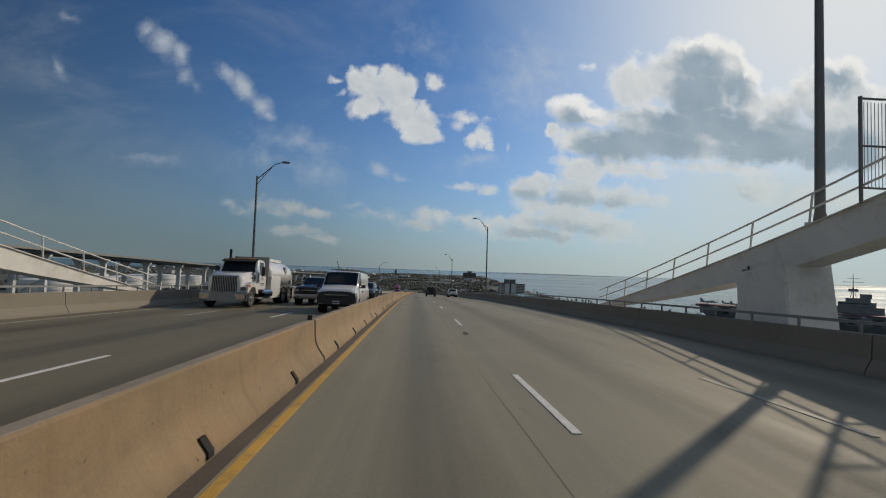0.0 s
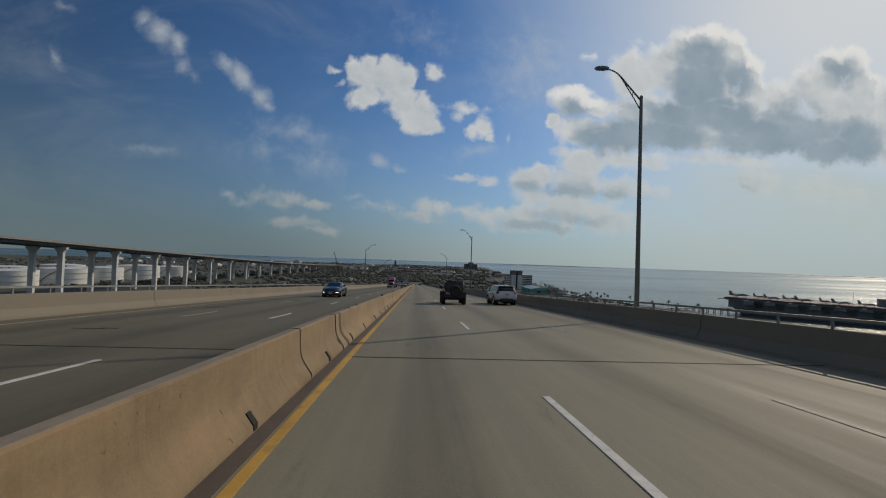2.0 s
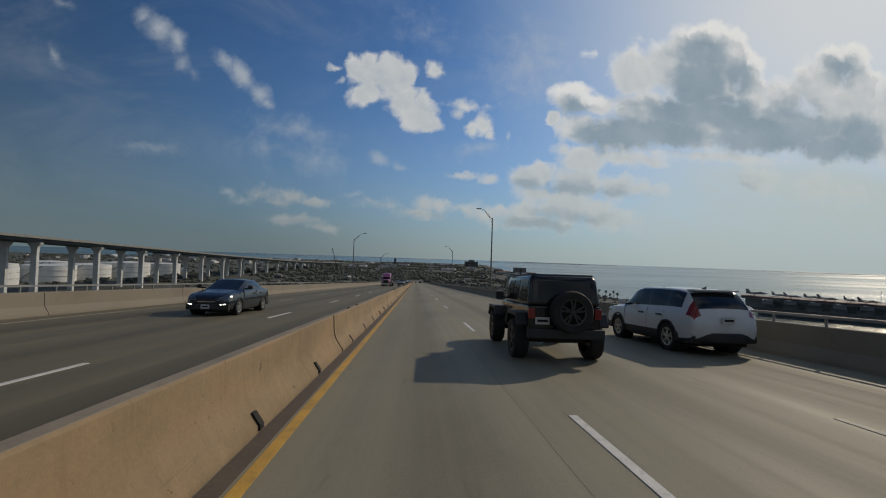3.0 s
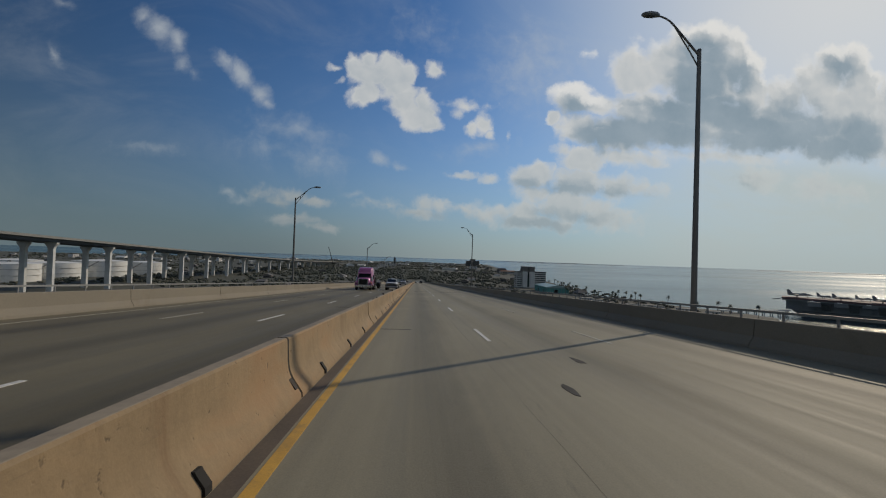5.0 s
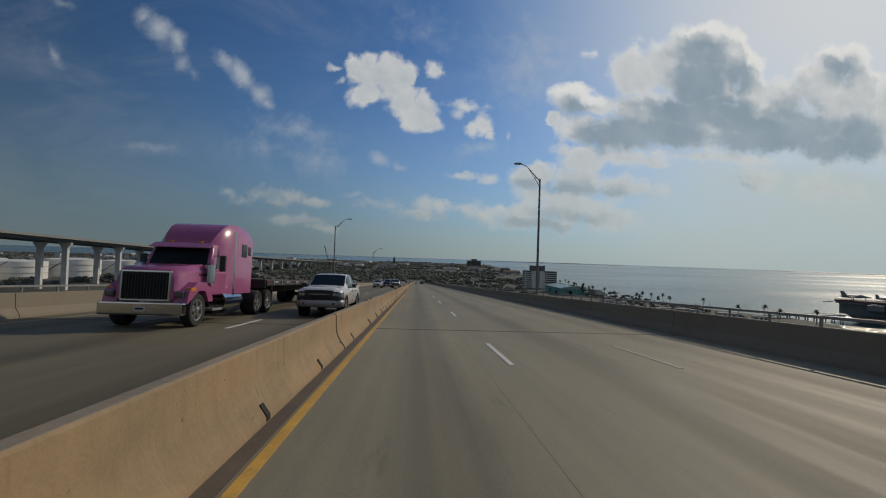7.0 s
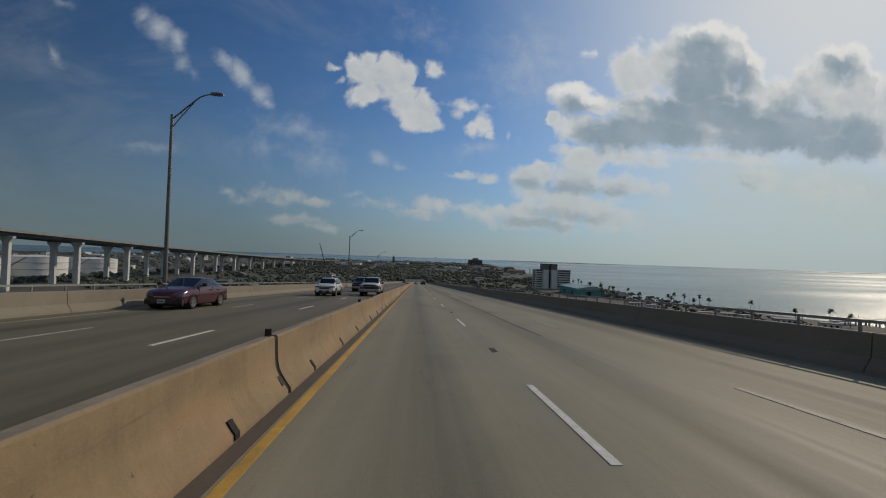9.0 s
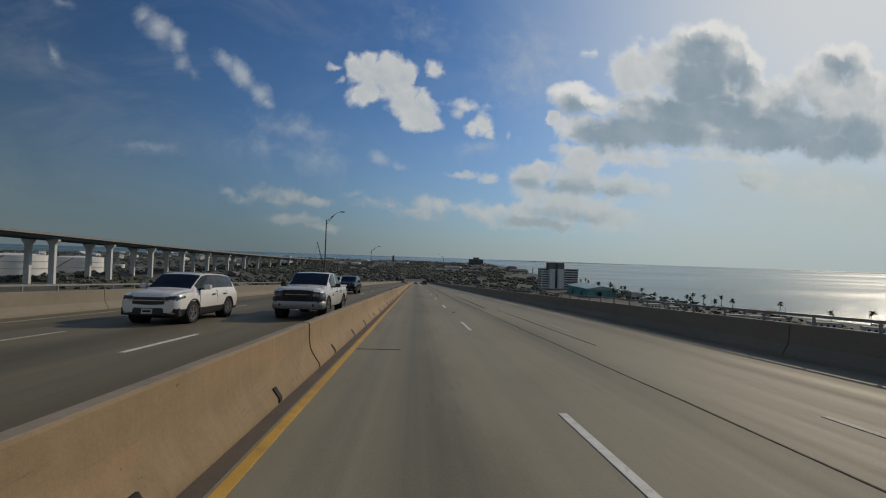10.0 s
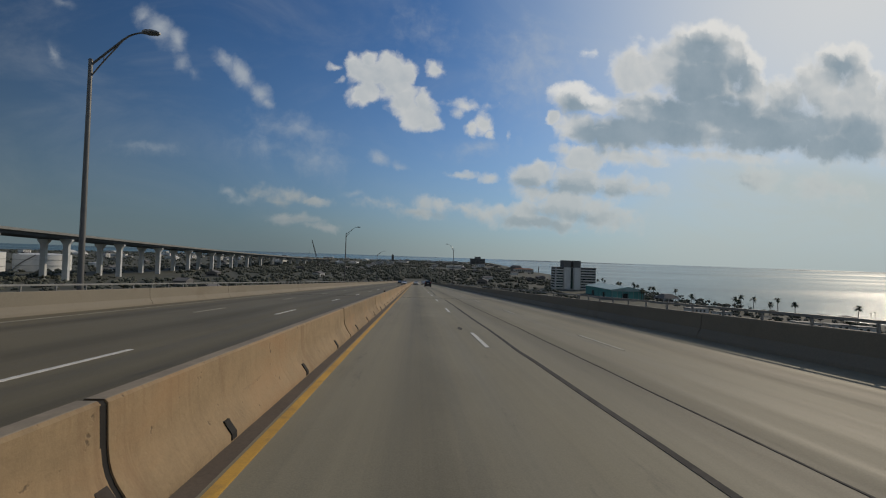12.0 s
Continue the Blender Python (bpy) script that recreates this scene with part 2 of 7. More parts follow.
    stretch.inputs[3].default_value, stretch.inputs[2].default_value = (1.5, 3.2, 1), (0, 0, radians(10))
    t.links.new(P, stretch.inputs[0])
    streaks = noise_node(t, stretch.outputs[0], 1.6, 8, 0.62, 0.6)
    veil = math_node(t, "MULTIPLY", map_range(t, streaks, 0.42, 0.85, 0, 0.20, True), front)
    soft = math_node(t, "ADD", grouped(cloud_field(WISP), Q), math_node(t, "ADD", math_node(t, "MULTIPLY", math_node(t, "SUBTRACT", fine, 0.5), 0.6), math_node(t, "MULTIPLY", height, 0.1)))
    soft = math_node(t, "MULTIPLY", map_range(t, soft, 0.0, 0.7, 0, 0.66, True), front)
    # broken cloud over the rest of the sky
    spread = map_range(t, noise_node(t, coord.outputs["Generated"], 2.6, 7, 0.6, 0.3), 0.46, 0.62, 0, 0.8, True)
    spread = math_node(t, "MULTIPLY", spread, map_range(t, sep.outputs[1], -0.05, 0.25, 1, 0))
    up = math_node(t, "MAXIMUM", sep.outputs[2], 0.0)
    haze = math_node(t, "MULTIPLY", math_node(t, "POWER", 2.718, math_node(t, "MULTIPLY", up, -7.0)), 0.85)
    sunward = t.nodes.new("ShaderNodeVectorMath")
    sunward.operation = "DOT_PRODUCT"
    t.links.new(coord.outputs["Generated"], sunward.inputs[0])
    sunward.inputs[1].default_value = SUN_DIR
    S = sunward.outputs["Value"]
    glow = map_range(t, S, 0.26, 0.99, 0, 1, True)
    haze_colour = mix_colour(t, glow, (2.15, 2.85, 3.1), (6.6, 7.6, 7.6))
    capped = t.nodes.new("ShaderNodeVectorMath")
    capped.operation = "MINIMUM"
    t.links.new(sky.outputs[0], capped.inputs[0])
    capped.inputs[1].default_value = (12, 12, 12)
    deep = mix_colour(t, 1.0, capped.outputs[0], (0.425, 0.775, 1.09), 'MULTIPLY')
    gain = t.nodes.new('ShaderNodeVectorMath')
    gain.operation = 'SCALE'
    side = math_node(t, "MULTIPLY", map_range(t, S, 0.45, 0.95, 0.98, 1.35), map_range(t, S, 0.0, 0.42, 0.50, 1.08))
    side = math_node(t, "MULTIPLY", side, map_range(t, up, 0.12, 0.45, 1.06, 0.90))
    t.links.new(deep, gain.inputs[0]), t.links.new(side, gain.inputs['Scale'])
    c = mix_colour(t, veil, gain.outputs[0], (7.5, 7.9, 8.2))
    c = mix_colour(t, haze, c, haze_colour)
    halo = math_node(t, "POWER", map_range(t, S, 0.70, 1.0, 0, 1), 2.0)
    c = mix_colour(t, math_node(t, "MULTIPLY", halo, 0.92), c, mix_colour(t, halo, (6.6, 8.6, 10.4), (11.4, 11.3, 10.9)))
    # milky layer under the sun
    milk = math_node(t, "MULTIPLY", map_range(t, u, 0.30, 0.80, 0, 1, True), map_range(t, v, 0.30, 0.20, 0, 1, True))
    milk = math_node(t, "MULTIPLY", milk, map_range(t, streaks, 0.32, 0.62, 0.45, 0.92, True))
    milk = math_node(t, "MULTIPLY", milk, front)
    c = mix_colour(t, milk, c, (8.0, 9.0, 8.9))
    c = mix_colour(t, math_node(t, "MAXIMUM", soft, spread), c, (8.0, 8.5, 8.8))
    c = mix_colour(t, math_node(t, "MULTIPLY", density, 0.94), c, cloud)
    c = mix_colour(t, math_node(t, "MULTIPLY", milk, 0.38), c, (8.0, 9.0, 8.9))
    c = mix_colour(t, math_node(t, "MULTIPLY", haze, 0.85), c, haze_colour)
    t.links.new(c, t.nodes["Background"].inputs[0])


build_sky()
# ---- materials ----
def material(name, colour, rough=0.6, metal=0.0, vary=0.12, coarse=1.5, fine=30.0, bump=0.15, bump_dist=0.01, stretch=(1, 1, 1), stain=None, stain_amount=0.4, coat=0.0, world_space=False, pits=None):
    """A surface with drifts of tone at two scales, fine relief and, where given, stains of another colour."""
    m = bpy.data.materials.new(name)
    m.use_nodes = True
    t = m.node_tree
    b = t.nodes["Principled BSDF"]
    if world_space:
        vec = t.nodes.new("ShaderNodeNewGeometry").outputs["Position"]
    else:
        vec = t.nodes.new("ShaderNodeTexCoord").outputs["Object"]
    mp = t.nodes.new("ShaderNodeMapping")
    mp.inputs[3].default_value = stretch
    t.links.new(vec, mp.inputs[0])
    a, f = noise_node(t, mp.outputs[0], coarse, 5, 0.6), noise_node(t, vec, fine, 4, 0.65)
    k = math_node(t, "ADD", map_range(t, a, 0.25, 0.75, 1 - vary, 1 + vary), map_range(t, f, 0.25, 0.75, -vary * 0.6, vary * 0.6))
    tone = t.nodes.new("ShaderNodeVectorMath")
    tone.operation = "SCALE"
    tone.inputs[0].default_value = colour
    t.links.new(k, tone.inputs["Scale"])
    c = tone.outputs[0]
    if stain:
        s = map_range(t, noise_node(t, mp.outputs[0], coarse * 2.3, 7, 0.7, 0.4), 0.48, 0.7, 0, stain_amount, True)
        c = mix_colour(t, s, c, stain)
    if pits:
        c = mix_colour(t, map_range(t, noise_node(t, vec, pits, 3, 0.6), 0.66, 0.74, 0, 0.65, True), c, tuple(0.3 * q for q in colour))
    t.links.new(c, b.inputs["Base Color"])
    b.inputs["Metallic"].default_value = metal
    t.links.new(map_range(t, a, 0.3, 0.7, max(0.02, rough * 0.85), min(1, rough * 1.12)), b.inputs["Roughness"])
    b.inputs["Coat Weight"].default_value = coat
    b.inputs["Coat Roughness"].default_value = 0.06
    if bump:
        bp = t.nodes.new("ShaderNodeBump")
        bp.inputs["Strength"].default_value, bp.inputs["Distance"].default_value = bump, bump_dist
        t.links.new(f, bp.inputs["Height"])
        t.links.new(bp.outputs[0], b.inputs["Normal"])
    return m


def paint(name, colour, rough=0.24, coat=0.6, metal=0.0):
    m = material(name, colour, rough, metal, 0.05, 1.2, 90, 0.02, 0.002, coat=coat, stain=tuple(0.6 * q + 0.01 for q in colour), stain_amount=0.18)
    m.node_tree.nodes["Principled BSDF"].inputs["Specular IOR Level"].default_value = 0.2
    return m


def glowing(name, colour, strength):
    m = bpy.data.materials.new(name)
    m.use_nodes = True
    b = m.node_tree.nodes["Principled BSDF"]
    b.inputs["Base Color"].default_value = (*colour, 1)
    b.inputs["Emission Color"].default_value, b.inputs["Emission Strength"].default_value = (*colour, 1), strength
    return m


def road_material(name, colour, dark, middle, lane):
    """Worn concrete pavement: long tyre streaks, joints of cast slabs, fine grooves and aggregate."""
    m = bpy.data.materials.new(name)
    m.use_nodes = True
    t = m.node_tree
    b = t.nodes["Principled BSDF"]
    pos = t.nodes.new("ShaderNodeNewGeometry").outputs["Position"]

    def mapped(s):
        n = t.nodes.new("ShaderNodeMapping")
        n.inputs[3].default_value = s
        t.links.new(pos, n.inputs[0])
        return n.outputs[0]
    streak = noise_node(t, mapped((1.1, 0.012, 0.0)), 1.3, 6, 0.6)
    thin = noise_node(t, mapped((6.0, 0.03, 0.0)), 1.0, 5, 0.65)
    blotch = noise_node(t, mapped((0.25, 0.09, 0.0)), 1.0, 7, 0.65, 0.5)
    grit = noise_node(t, mapped((1, 1, 1)), 55, 3, 0.7)
    k = math_node(t, "ADD", map_range(t, streak, 0.3, 0.7, 0.86, 1.14), map_range(t, thin, 0.3, 0.7, -0.06, 0.06))
    k = math_node(t, "ADD", k, map_range(t, blotch, 0.3, 0.7, -0.14, 0.14))
    k = math_node(t, "ADD", k, map_range(t, grit, 0.3, 0.7, -0.10, 0.10))
    # oil-darkened strip along the middle of each lane
    sep = t.nodes.new("ShaderNodeSeparateXYZ")
    t.links.new(pos, sep.inputs[0])
    wander = math_node(t, "ADD", sep.outputs[0], map_range(t, blotch, 0.3, 0.7, -0.2, 0.2))
    off = math_node(t, "ABSOLUTE", math_node(t, "SUBTRACT", math_node(t, "FRACT", math_node(t, "DIVIDE", math_node(t, "SUBTRACT", wander, middle - 40.5 * lane), lane)), 0.5))
    k = math_node(t, "SUBTRACT", k, map_range(t, off, 0.02, 0.24, 0.27, 0.0, True))
    tone = t.nodes.new("ShaderNodeVectorMath")
    tone.operation = "SCALE"
    tone.inputs[0].default_value = colour
    t.links.new(k, tone.inputs["Scale"])
    oil = map_range(t, noise_node(t, mapped((0.9, 0.15, 0.0)), 1.7, 8, 0.75), 0.58, 0.74, 0, 0.5, True)
    t.links.new(mix_colour(t, oil, tone.outputs[0], dark), b.inputs["Base Color"])
    t.links.new(map_range(t, streak, 0.3, 0.7, 0.62, 0.85), b.inputs["Roughness"])
    b.inputs["Specular IOR Level"].default_value = 0.35
    bp = t.nodes.new("ShaderNodeBump")
    bp.inputs["Strength"].default_value, bp.inputs["Distance"].default_value = 0.35, 0.006
    t.links.new(grit, bp.inputs["Height"])
    t.links.new(bp.outputs[0], b.inputs["Normal"])
    return m


def barrier_material():
    """Tan cast concrete: cloudy casting tones, rust-brown runs down the face, pale leached runs, pock marks and tyre scuffs."""
    m = bpy.data.materials.new("barrier_concrete")
    m.use_nodes = True
    t = m.node_tree
    b = t.nodes["Principled BSDF"]
    pos = t.nodes.new("ShaderNodeNewGeometry").outputs["Position"]

    def mapped(s):
        n = t.nodes.new("ShaderNodeMapping")
        n.inputs[3].default_value = s
        t.links.new(pos, n.inputs[0])
        return n.outputs[0]
    cloudy, cast = noise_node(t, mapped((1, 0.45, 1.3)), 0.9, 6, 0.6, 0.5), noise_node(t, mapped((1, 1.6, 1.6)), 2.2, 5, 0.65)
    runs, thin = noise_node(t, mapped((0, 1.0, 0.10)), 2.6, 5, 0.7), noise_node(t, mapped((0, 1.0, 0.05)), 8.0, 4, 0.7)
    scuff, grit = noise_node(t, mapped((1, 0.10, 2.5)), 3.2, 6, 0.72), noise_node(t, pos, 26, 4, 0.7)
    pocks = noise_node(t, pos, 8, 3, 0.6)
    k = math_node(t, "ADD", map_range(t, cloudy, 0.3, 0.7, 0.78, 1.2), map_range(t, cast, 0.3, 0.7, -0.09, 0.09))
    k = math_node(t, "ADD", k, math_node(t, "ADD", map_range(t, grit, 0.3, 0.7, -0.07, 0.07), map_range(t, thin, 0.3, 0.7, -0.06, 0.06)))
    lot = t.nodes.new("ShaderNodeObjectInfo").outputs["Random"]
    k = math_node(t, "MULTIPLY", k, map_range(t, lot, 0, 1, 0.88, 1.10))
    tone = t.nodes.new("ShaderNodeVectorMath")
    tone.operation = "SCALE"
    tone.inputs[0].default_value = (0.275, 0.195, 0.108)
    t.links.new(k, tone.inputs["Scale"])
    c = mix_colour(t, map_range(t, cloudy, 0.50, 0.72, 0, 0.55, True), tone.outputs[0], (0.30, 0.165, 0.075))
    c = mix_colour(t, map_range(t, runs, 0.54, 0.72, 0, 0.5, True), c, (0.17, 0.095, 0.048))
    c = mix_colour(t, map_range(t, runs, 0.40, 0.28, 0, 0.35, True), c, (0.35, 0.27, 0.17))
    c = mix_colour(t, map_range(t, scuff, 0.62, 0.74, 0, 0.55, True), c, (0.12, 0.09, 0.062))
    c = mix_colour(t, map_range(t, pocks, 0.68, 0.74, 0, 0.7, True), c, (0.08, 0.055, 0.035))
    t.links.new(c, b.inputs["Base Color"])
    b.inputs["Roughness"].default_value = 0.88
    bp = t.nodes.new("ShaderNodeBump")
    bp.inputs["Strength"].default_value, bp.inputs["Distance"].default_value = 0.35, 0.012
    t.links.new(math_node(t, "SUBTRACT", grit, math_node(t, "MULTIPLY", map_range(t, pocks, 0.66, 0.74, 0, 1), 0.8)), bp.inputs["Height"])
    t.links.new(bp.outputs[0], b.inputs["Normal"])
    return m


def sea_material():
    m = bpy.data.materials.new("bay_water")
    m.use_nodes = True
    t = m.node_tree
    b = t.nodes["Principled BSDF"]
    pos = t.nodes.new("ShaderNodeNewGeometry").outputs["Position"]
    mp = t.nodes.new("ShaderNodeMapping")
    mp.inputs[3].default_value = (0.0007, 0.0032, 0)
    t.links.new(pos, mp.inputs[0])
    drift = noise_node(t, mp.outputs[0], 1.0, 6, 0.6, 0.4)
    # long bands in the water's colour imitate cloud shadows on the bay
    t.links.new(mix_colour(t, map_range(t, drift, 0.35, 0.65, 0, 1, True), (0.025, 0.065, 0.075), (0.045, 0.09, 0.098)), b.inputs["Base Color"])
    t.links.new(map_range(t, drift, 0.3, 0.7, 0.11, 0.27), b.inputs["Roughness"])
    b.inputs["IOR"].default_value = 1.33
    h = math_node(t, "ADD", noise_node(t, pos, 0.14, 6, 0.68), math_node(t, "MULTIPLY", noise_node(t, pos, 0.6, 4, 0.6), 0.35))
    bp = t.nodes.new("ShaderNodeBump")
    bp.inputs["Strength"].default_value, bp.inputs["Distance"].default_value = 0.4, 1.3
    t.links.new(h, bp.inputs["Height"])
    t.links.new(bp.outputs[0], b.inputs["Normal"])
    return m


def land_material():
    """Coastal ground: scrub, sandy lots and grey yards in uneven patches, greyed alike to imitate haze."""
    m = bpy.data.materials.new("coastal_ground")
    m.use_nodes = True
    t = m.node_tree
    b = t.nodes["Principled BSDF"]
    pos = t.nodes.new("ShaderNodeNewGeometry").outputs["Position"]
    big, mid, small = noise_node(t, pos, 0.006, 6, 0.6, 0.6), noise_node(t, pos, 0.028, 6, 0.65), noise_node(t, pos, 0.25, 5, 0.7)
    c = mix_colour(t, map_range(t, mid, 0.4, 0.62, 0, 1, True), (0.070, 0.075, 0.058), (0.082, 0.086, 0.066))
    c = mix_colour(t, map_range(t, big, 0.57, 0.66, 0, 0.85, True), c, (0.105, 0.102, 0.088))
    c = mix_colour(t, map_range(t, mid, 0.6, 0.7, 0, 0.7, True), c, (0.10, 0.10, 0.092))
    k = map_range(t, small, 0.3, 0.7, 0.7, 1.3)
    tone = t.nodes.new("ShaderNodeVectorMath")
    tone.operation = "SCALE"
    t.links.new(c, tone.inputs[0]), t.links.new(k, tone.inputs["Scale"])
    t.links.new(tone.outputs[0], b.inputs["Base Color"])
    b.inputs["Roughness"].default_value = 0.95
    return m


PAVE_R = road_material("concrete_pavement", (0.236, 0.214, 0.150), (0.07, 0.062, 0.054), 0.2, 3.45)
PAVE_L = road_material("worn_pavement", (0.147, 0.129, 0.084), (0.052, 0.048, 0.041), -4.15, 3.35)
DECK = material("deck_concrete", (0.30, 0.28, 0.25), 0.85, vary=0.2, coarse=0.4, fine=14, world_space=True)
BARRIER = barrier_material()
PARAPET = material("parapet_concrete", (0.222, 0.194, 0.147), 0.88, vary=0.16, coarse=0.5, fine=22, bump=0.25, stretch=(1, 0.3, 0.5), stain=(0.17, 0.135, 0.095), stain_amount=0.5, world_space=True)
WHITE_LINE = material("white_road_paint", (0.62, 0.61, 0.57), 0.7, vary=0.2, coarse=3, fine=60, stain=(0.3, 0.28, 0.25), stain_amount=0.5)
FADED_LINE = material("worn_road_paint", (0.34, 0.32, 0.26), 0.75, vary=0.25, coarse=2, fine=50, stain=(0.22, 0.2, 0.15), stain_amount=0.8)
YELLOW_LINE = material("yellow_road_paint", (0.55, 0.32, 0.055), 0.7, vary=0.22, coarse=1.2, fine=50, stain=(0.25, 0.17, 0.07), stain_amount=0.6, world_space=True)
TOP_GREY = material("weathered_barrier_top", (0.27, 0.225, 0.165), 0.9, vary=0.2, coarse=0.8, fine=14, stain=(0.16, 0.13, 0.10), stain_amount=0.5, world_space=True)
TAR = material("crack_sealant", (0.022, 0.02, 0.018), 0.92, vary=0.2, coarse=3, fine=40, world_space=True)
JOINT_GREY = material("sawn_joint", (0.175, 0.158, 0.113), 0.8, vary=0.2, coarse=3, fine=40, world_space=True)
DARK = material("dark_gap", (0.015, 0.013, 0.011), 0.95, vary=0.2)
GALV = material("galvanised_steel", (0.25, 0.25, 0.245), 0.55, 0.6, 0.12, 2, 40, 0.05)
POLE = material("weathered_pole_steel", (0.16, 0.155, 0.145), 0.5, 0.5, 0.18, 1.5, 30, 0.08)
RUST = material("weathered_bracket", (0.040, 0.029, 0.022), 0.8, 0.2, 0.25, 6, 40)
WHITE_STEEL = material("white_bridge_paint", (0.70, 0.67, 0.60), 0.55, vary=0.1, coarse=0.7, fine=18, stain=(0.38, 0.31, 0.23), stain_amount=0.35, world_space=True)
PALE_CONCRETE = material("pale_concrete", (0.60, 0.61, 0.60), 0.85, vary=0.12, coarse=0.15, fine=2.5, bump=0.1, stain=(0.3, 0.28, 0.25), stain_amount=0.3, world_space=True)
WEATHERED = material("weathered_concrete", (0.24, 0.24, 0.225), 0.88, vary=0.16, coarse=0.15, fine=2.5, stain=(0.14, 0.13, 0.12), stain_amount=0.4, world_space=True)
GIRDER = material("girder_concrete", (0.13, 0.14, 0.15), 0.85, vary=0.14, coarse=0.1, fine=2, world_space=True)
TANK_WHITE = material("tank_paint", (0.72, 0.72, 0.69), 0.5, vary=0.07, coarse=0.08, fine=1.2, stain=(0.45, 0.41, 0.35), stain_amount=0.25, world_space=True)
SEA, LAND = sea_material(), land_material()
FAR_SHORE = material("far_shore_land", (0.13, 0.16, 0.17), 0.95, vary=0.2, coarse=0.01, fine=0.1, bump=0.0, world_space=True)
# leaf colour lifted towards grey, distance haze put into the tone
FOLIAGE = material("scrub_leaves", (0.100, 0.106, 0.082), 0.95, vary=0.25, coarse=0.12, fine=1.3, bump=0.4, bump_dist=0.3, world_space=True)
PALM_LEAF = material("palm_leaves", (0.045, 0.06, 0.028), 0.7, vary=0.3, coarse=1, fine=8)
BARK = material("palm_bark", (0.12, 0.095, 0.07), 0.9, vary=0.25, coarse=2, fine=20, bump=0.4, bump_dist=0.03)
TEAL = material("teal_sheet_metal", (0.11, 0.34, 0.32), 0.5, 0.1, 0.12, 0.2, 3, 0.05, stretch=(1, 1, 0.2), world_space=True)
TEAL_ROOF = material("pale_metal_roof", (0.28, 0.40, 0.39), 0.45, 0.2, 0.12, 0.15, 2, 0.05, world_space=True)
TERRACOTTA = material("terracotta_tiles", (0.26, 0.13, 0.085), 0.85, vary=0.2, coarse=0.1, fine=1.5, world_space=True)
PLASTER = material("pale_plaster", (0.64, 0.63, 0.61), 0.85, vary=0.12, coarse=0.1, fine=1.5, stain=(0.3, 0.28, 0.26), stain_amount=0.3, world_space=True)
BRICKISH = material("grey_brown_facade", (0.155, 0.148, 0.142), 0.85, vary=0.15, coarse=0.1, fine=2, world_space=True)
ROOF_GREY = material("grey_roofing", (0.16, 0.155, 0.15), 0.9, vary=0.2, coarse=0.2, fine=2, world_space=True)
ROOF_WHITE = material("white_roofing", (0.62, 0.62, 0.6), 0.7, vary=0.1, coarse=0.15, fine=2, world_space=True)
DARK_GLASS = material("dark_window_glass", (0.018, 0.022, 0.026), 0.12, 0.0, 0.1, 0.5, 10, 0.0, coat=0.3)
SHIP_GREY = material("haze_grey_paint", (0.21, 0.22, 0.23), 0.65, vary=0.14, coarse=0.05, fine=0.8, stain=(0.07, 0.06, 0.055), stain_amount=0.4, world_space=True)
DECK_GREY = material("flight_deck", (0.12, 0.072, 0.075), 0.8, vary=0.2, coarse=0.06, fine=1, world_space=True)
RUBBER = material("tyre_rubber", (0.016, 0.016, 0.016), 0.85, vary=0.25, coarse=4, fine=60, bump=0.3)
RIM = material("wheel_alloy", (0.45, 0.45, 0.45), 0.35, 0.85, 0.1, 4, 40, 0.03)
RIM_DARK = material("dark_wheel", (0.05, 0.05, 0.05), 0.4, 0.6, 0.1, 4, 40, 0.03)
CAR_GLASS = material("tinted_car_glass", (0.012, 0.015, 0.017), 0.06, 0.0, 0.1, 1, 10, 0.0, coat=0.1)
CAR_GLASS.node_tree.nodes["Principled BSDF"].inputs["Specular IOR Level"].default_value = 0.3
PLASTIC = material("black_trim", (0.02, 0.02, 0.021), 0.55, vary=0.15, coarse=3, fine=60)
CHROME = material("chrome_trim", (0.48, 0.48, 0.48), 0.12, 1.0, 0.05, 3, 40, 0.0)
BUMPER = material("satin_bumper", (0.33, 0.33, 0.325), 0.42, 0.5, 0.1, 2, 30, 0.03)
LAMP_GLASS = material("headlamp_lens", (0.075, 0.078, 0.082), 0.1, 0.2, 0.1, 8, 60, 0.0, coat=0.6)
TAIL_RED = material("tail_lamp_red", (0.20, 0.012, 0.014), 0.2, 0.0, 0.1, 8, 60, 0.0, coat=0.5)
AMBER = material("amber_marker", (0.6, 0.2, 0.02), 0.3, vary=0.05)
LIT = glowing("lit_headlamp", (1.0, 0.95, 0.85), 5.0)
PLATE = material("licence_plate", (0.5, 0.5, 0.5), 0.5, vary=0.05)
P_WHITE = paint("white_car_paint", (0.72, 0.70, 0.66))
P_SILVER = paint("silver_white_car_paint", (0.60, 0.61, 0.62))
P_BLACK = paint("black_car_paint", (0.012, 0.013, 0.015))
P_NIGHT = paint("midnight_car_paint", (0.016, 0.020, 0.028))
P_GREY = paint("dark_grey_car_paint", (0.032, 0.034, 0.037), 0.2, 0.9, metal=0.3)
P_STEEL = paint("steel_grey_car_paint", (0.078, 0.081, 0.085), 0.24, 0.9, metal=0.55)
P_MAROON = paint("maroon_car_paint", (0.085, 0.022, 0.03), metal=0.2)
P_PINK = paint("pink_lorry_paint", (0.36, 0.10, 0.22))


# ---- mesh tools ----
def to_object(name, bm, mat, smooth=False):
    bmesh.ops.recalc_face_normals(bm, faces=bm.faces)
    me = bpy.data.meshes.new(name)
    bm.to_mesh(me)
    bm.free()
    me.materials.append(mat)
    if smooth:
        for p in me.polygons:
            p.use_smooth = True
        me.set_sharp_from_angle(angle=radians(38))
    return new(name, me)


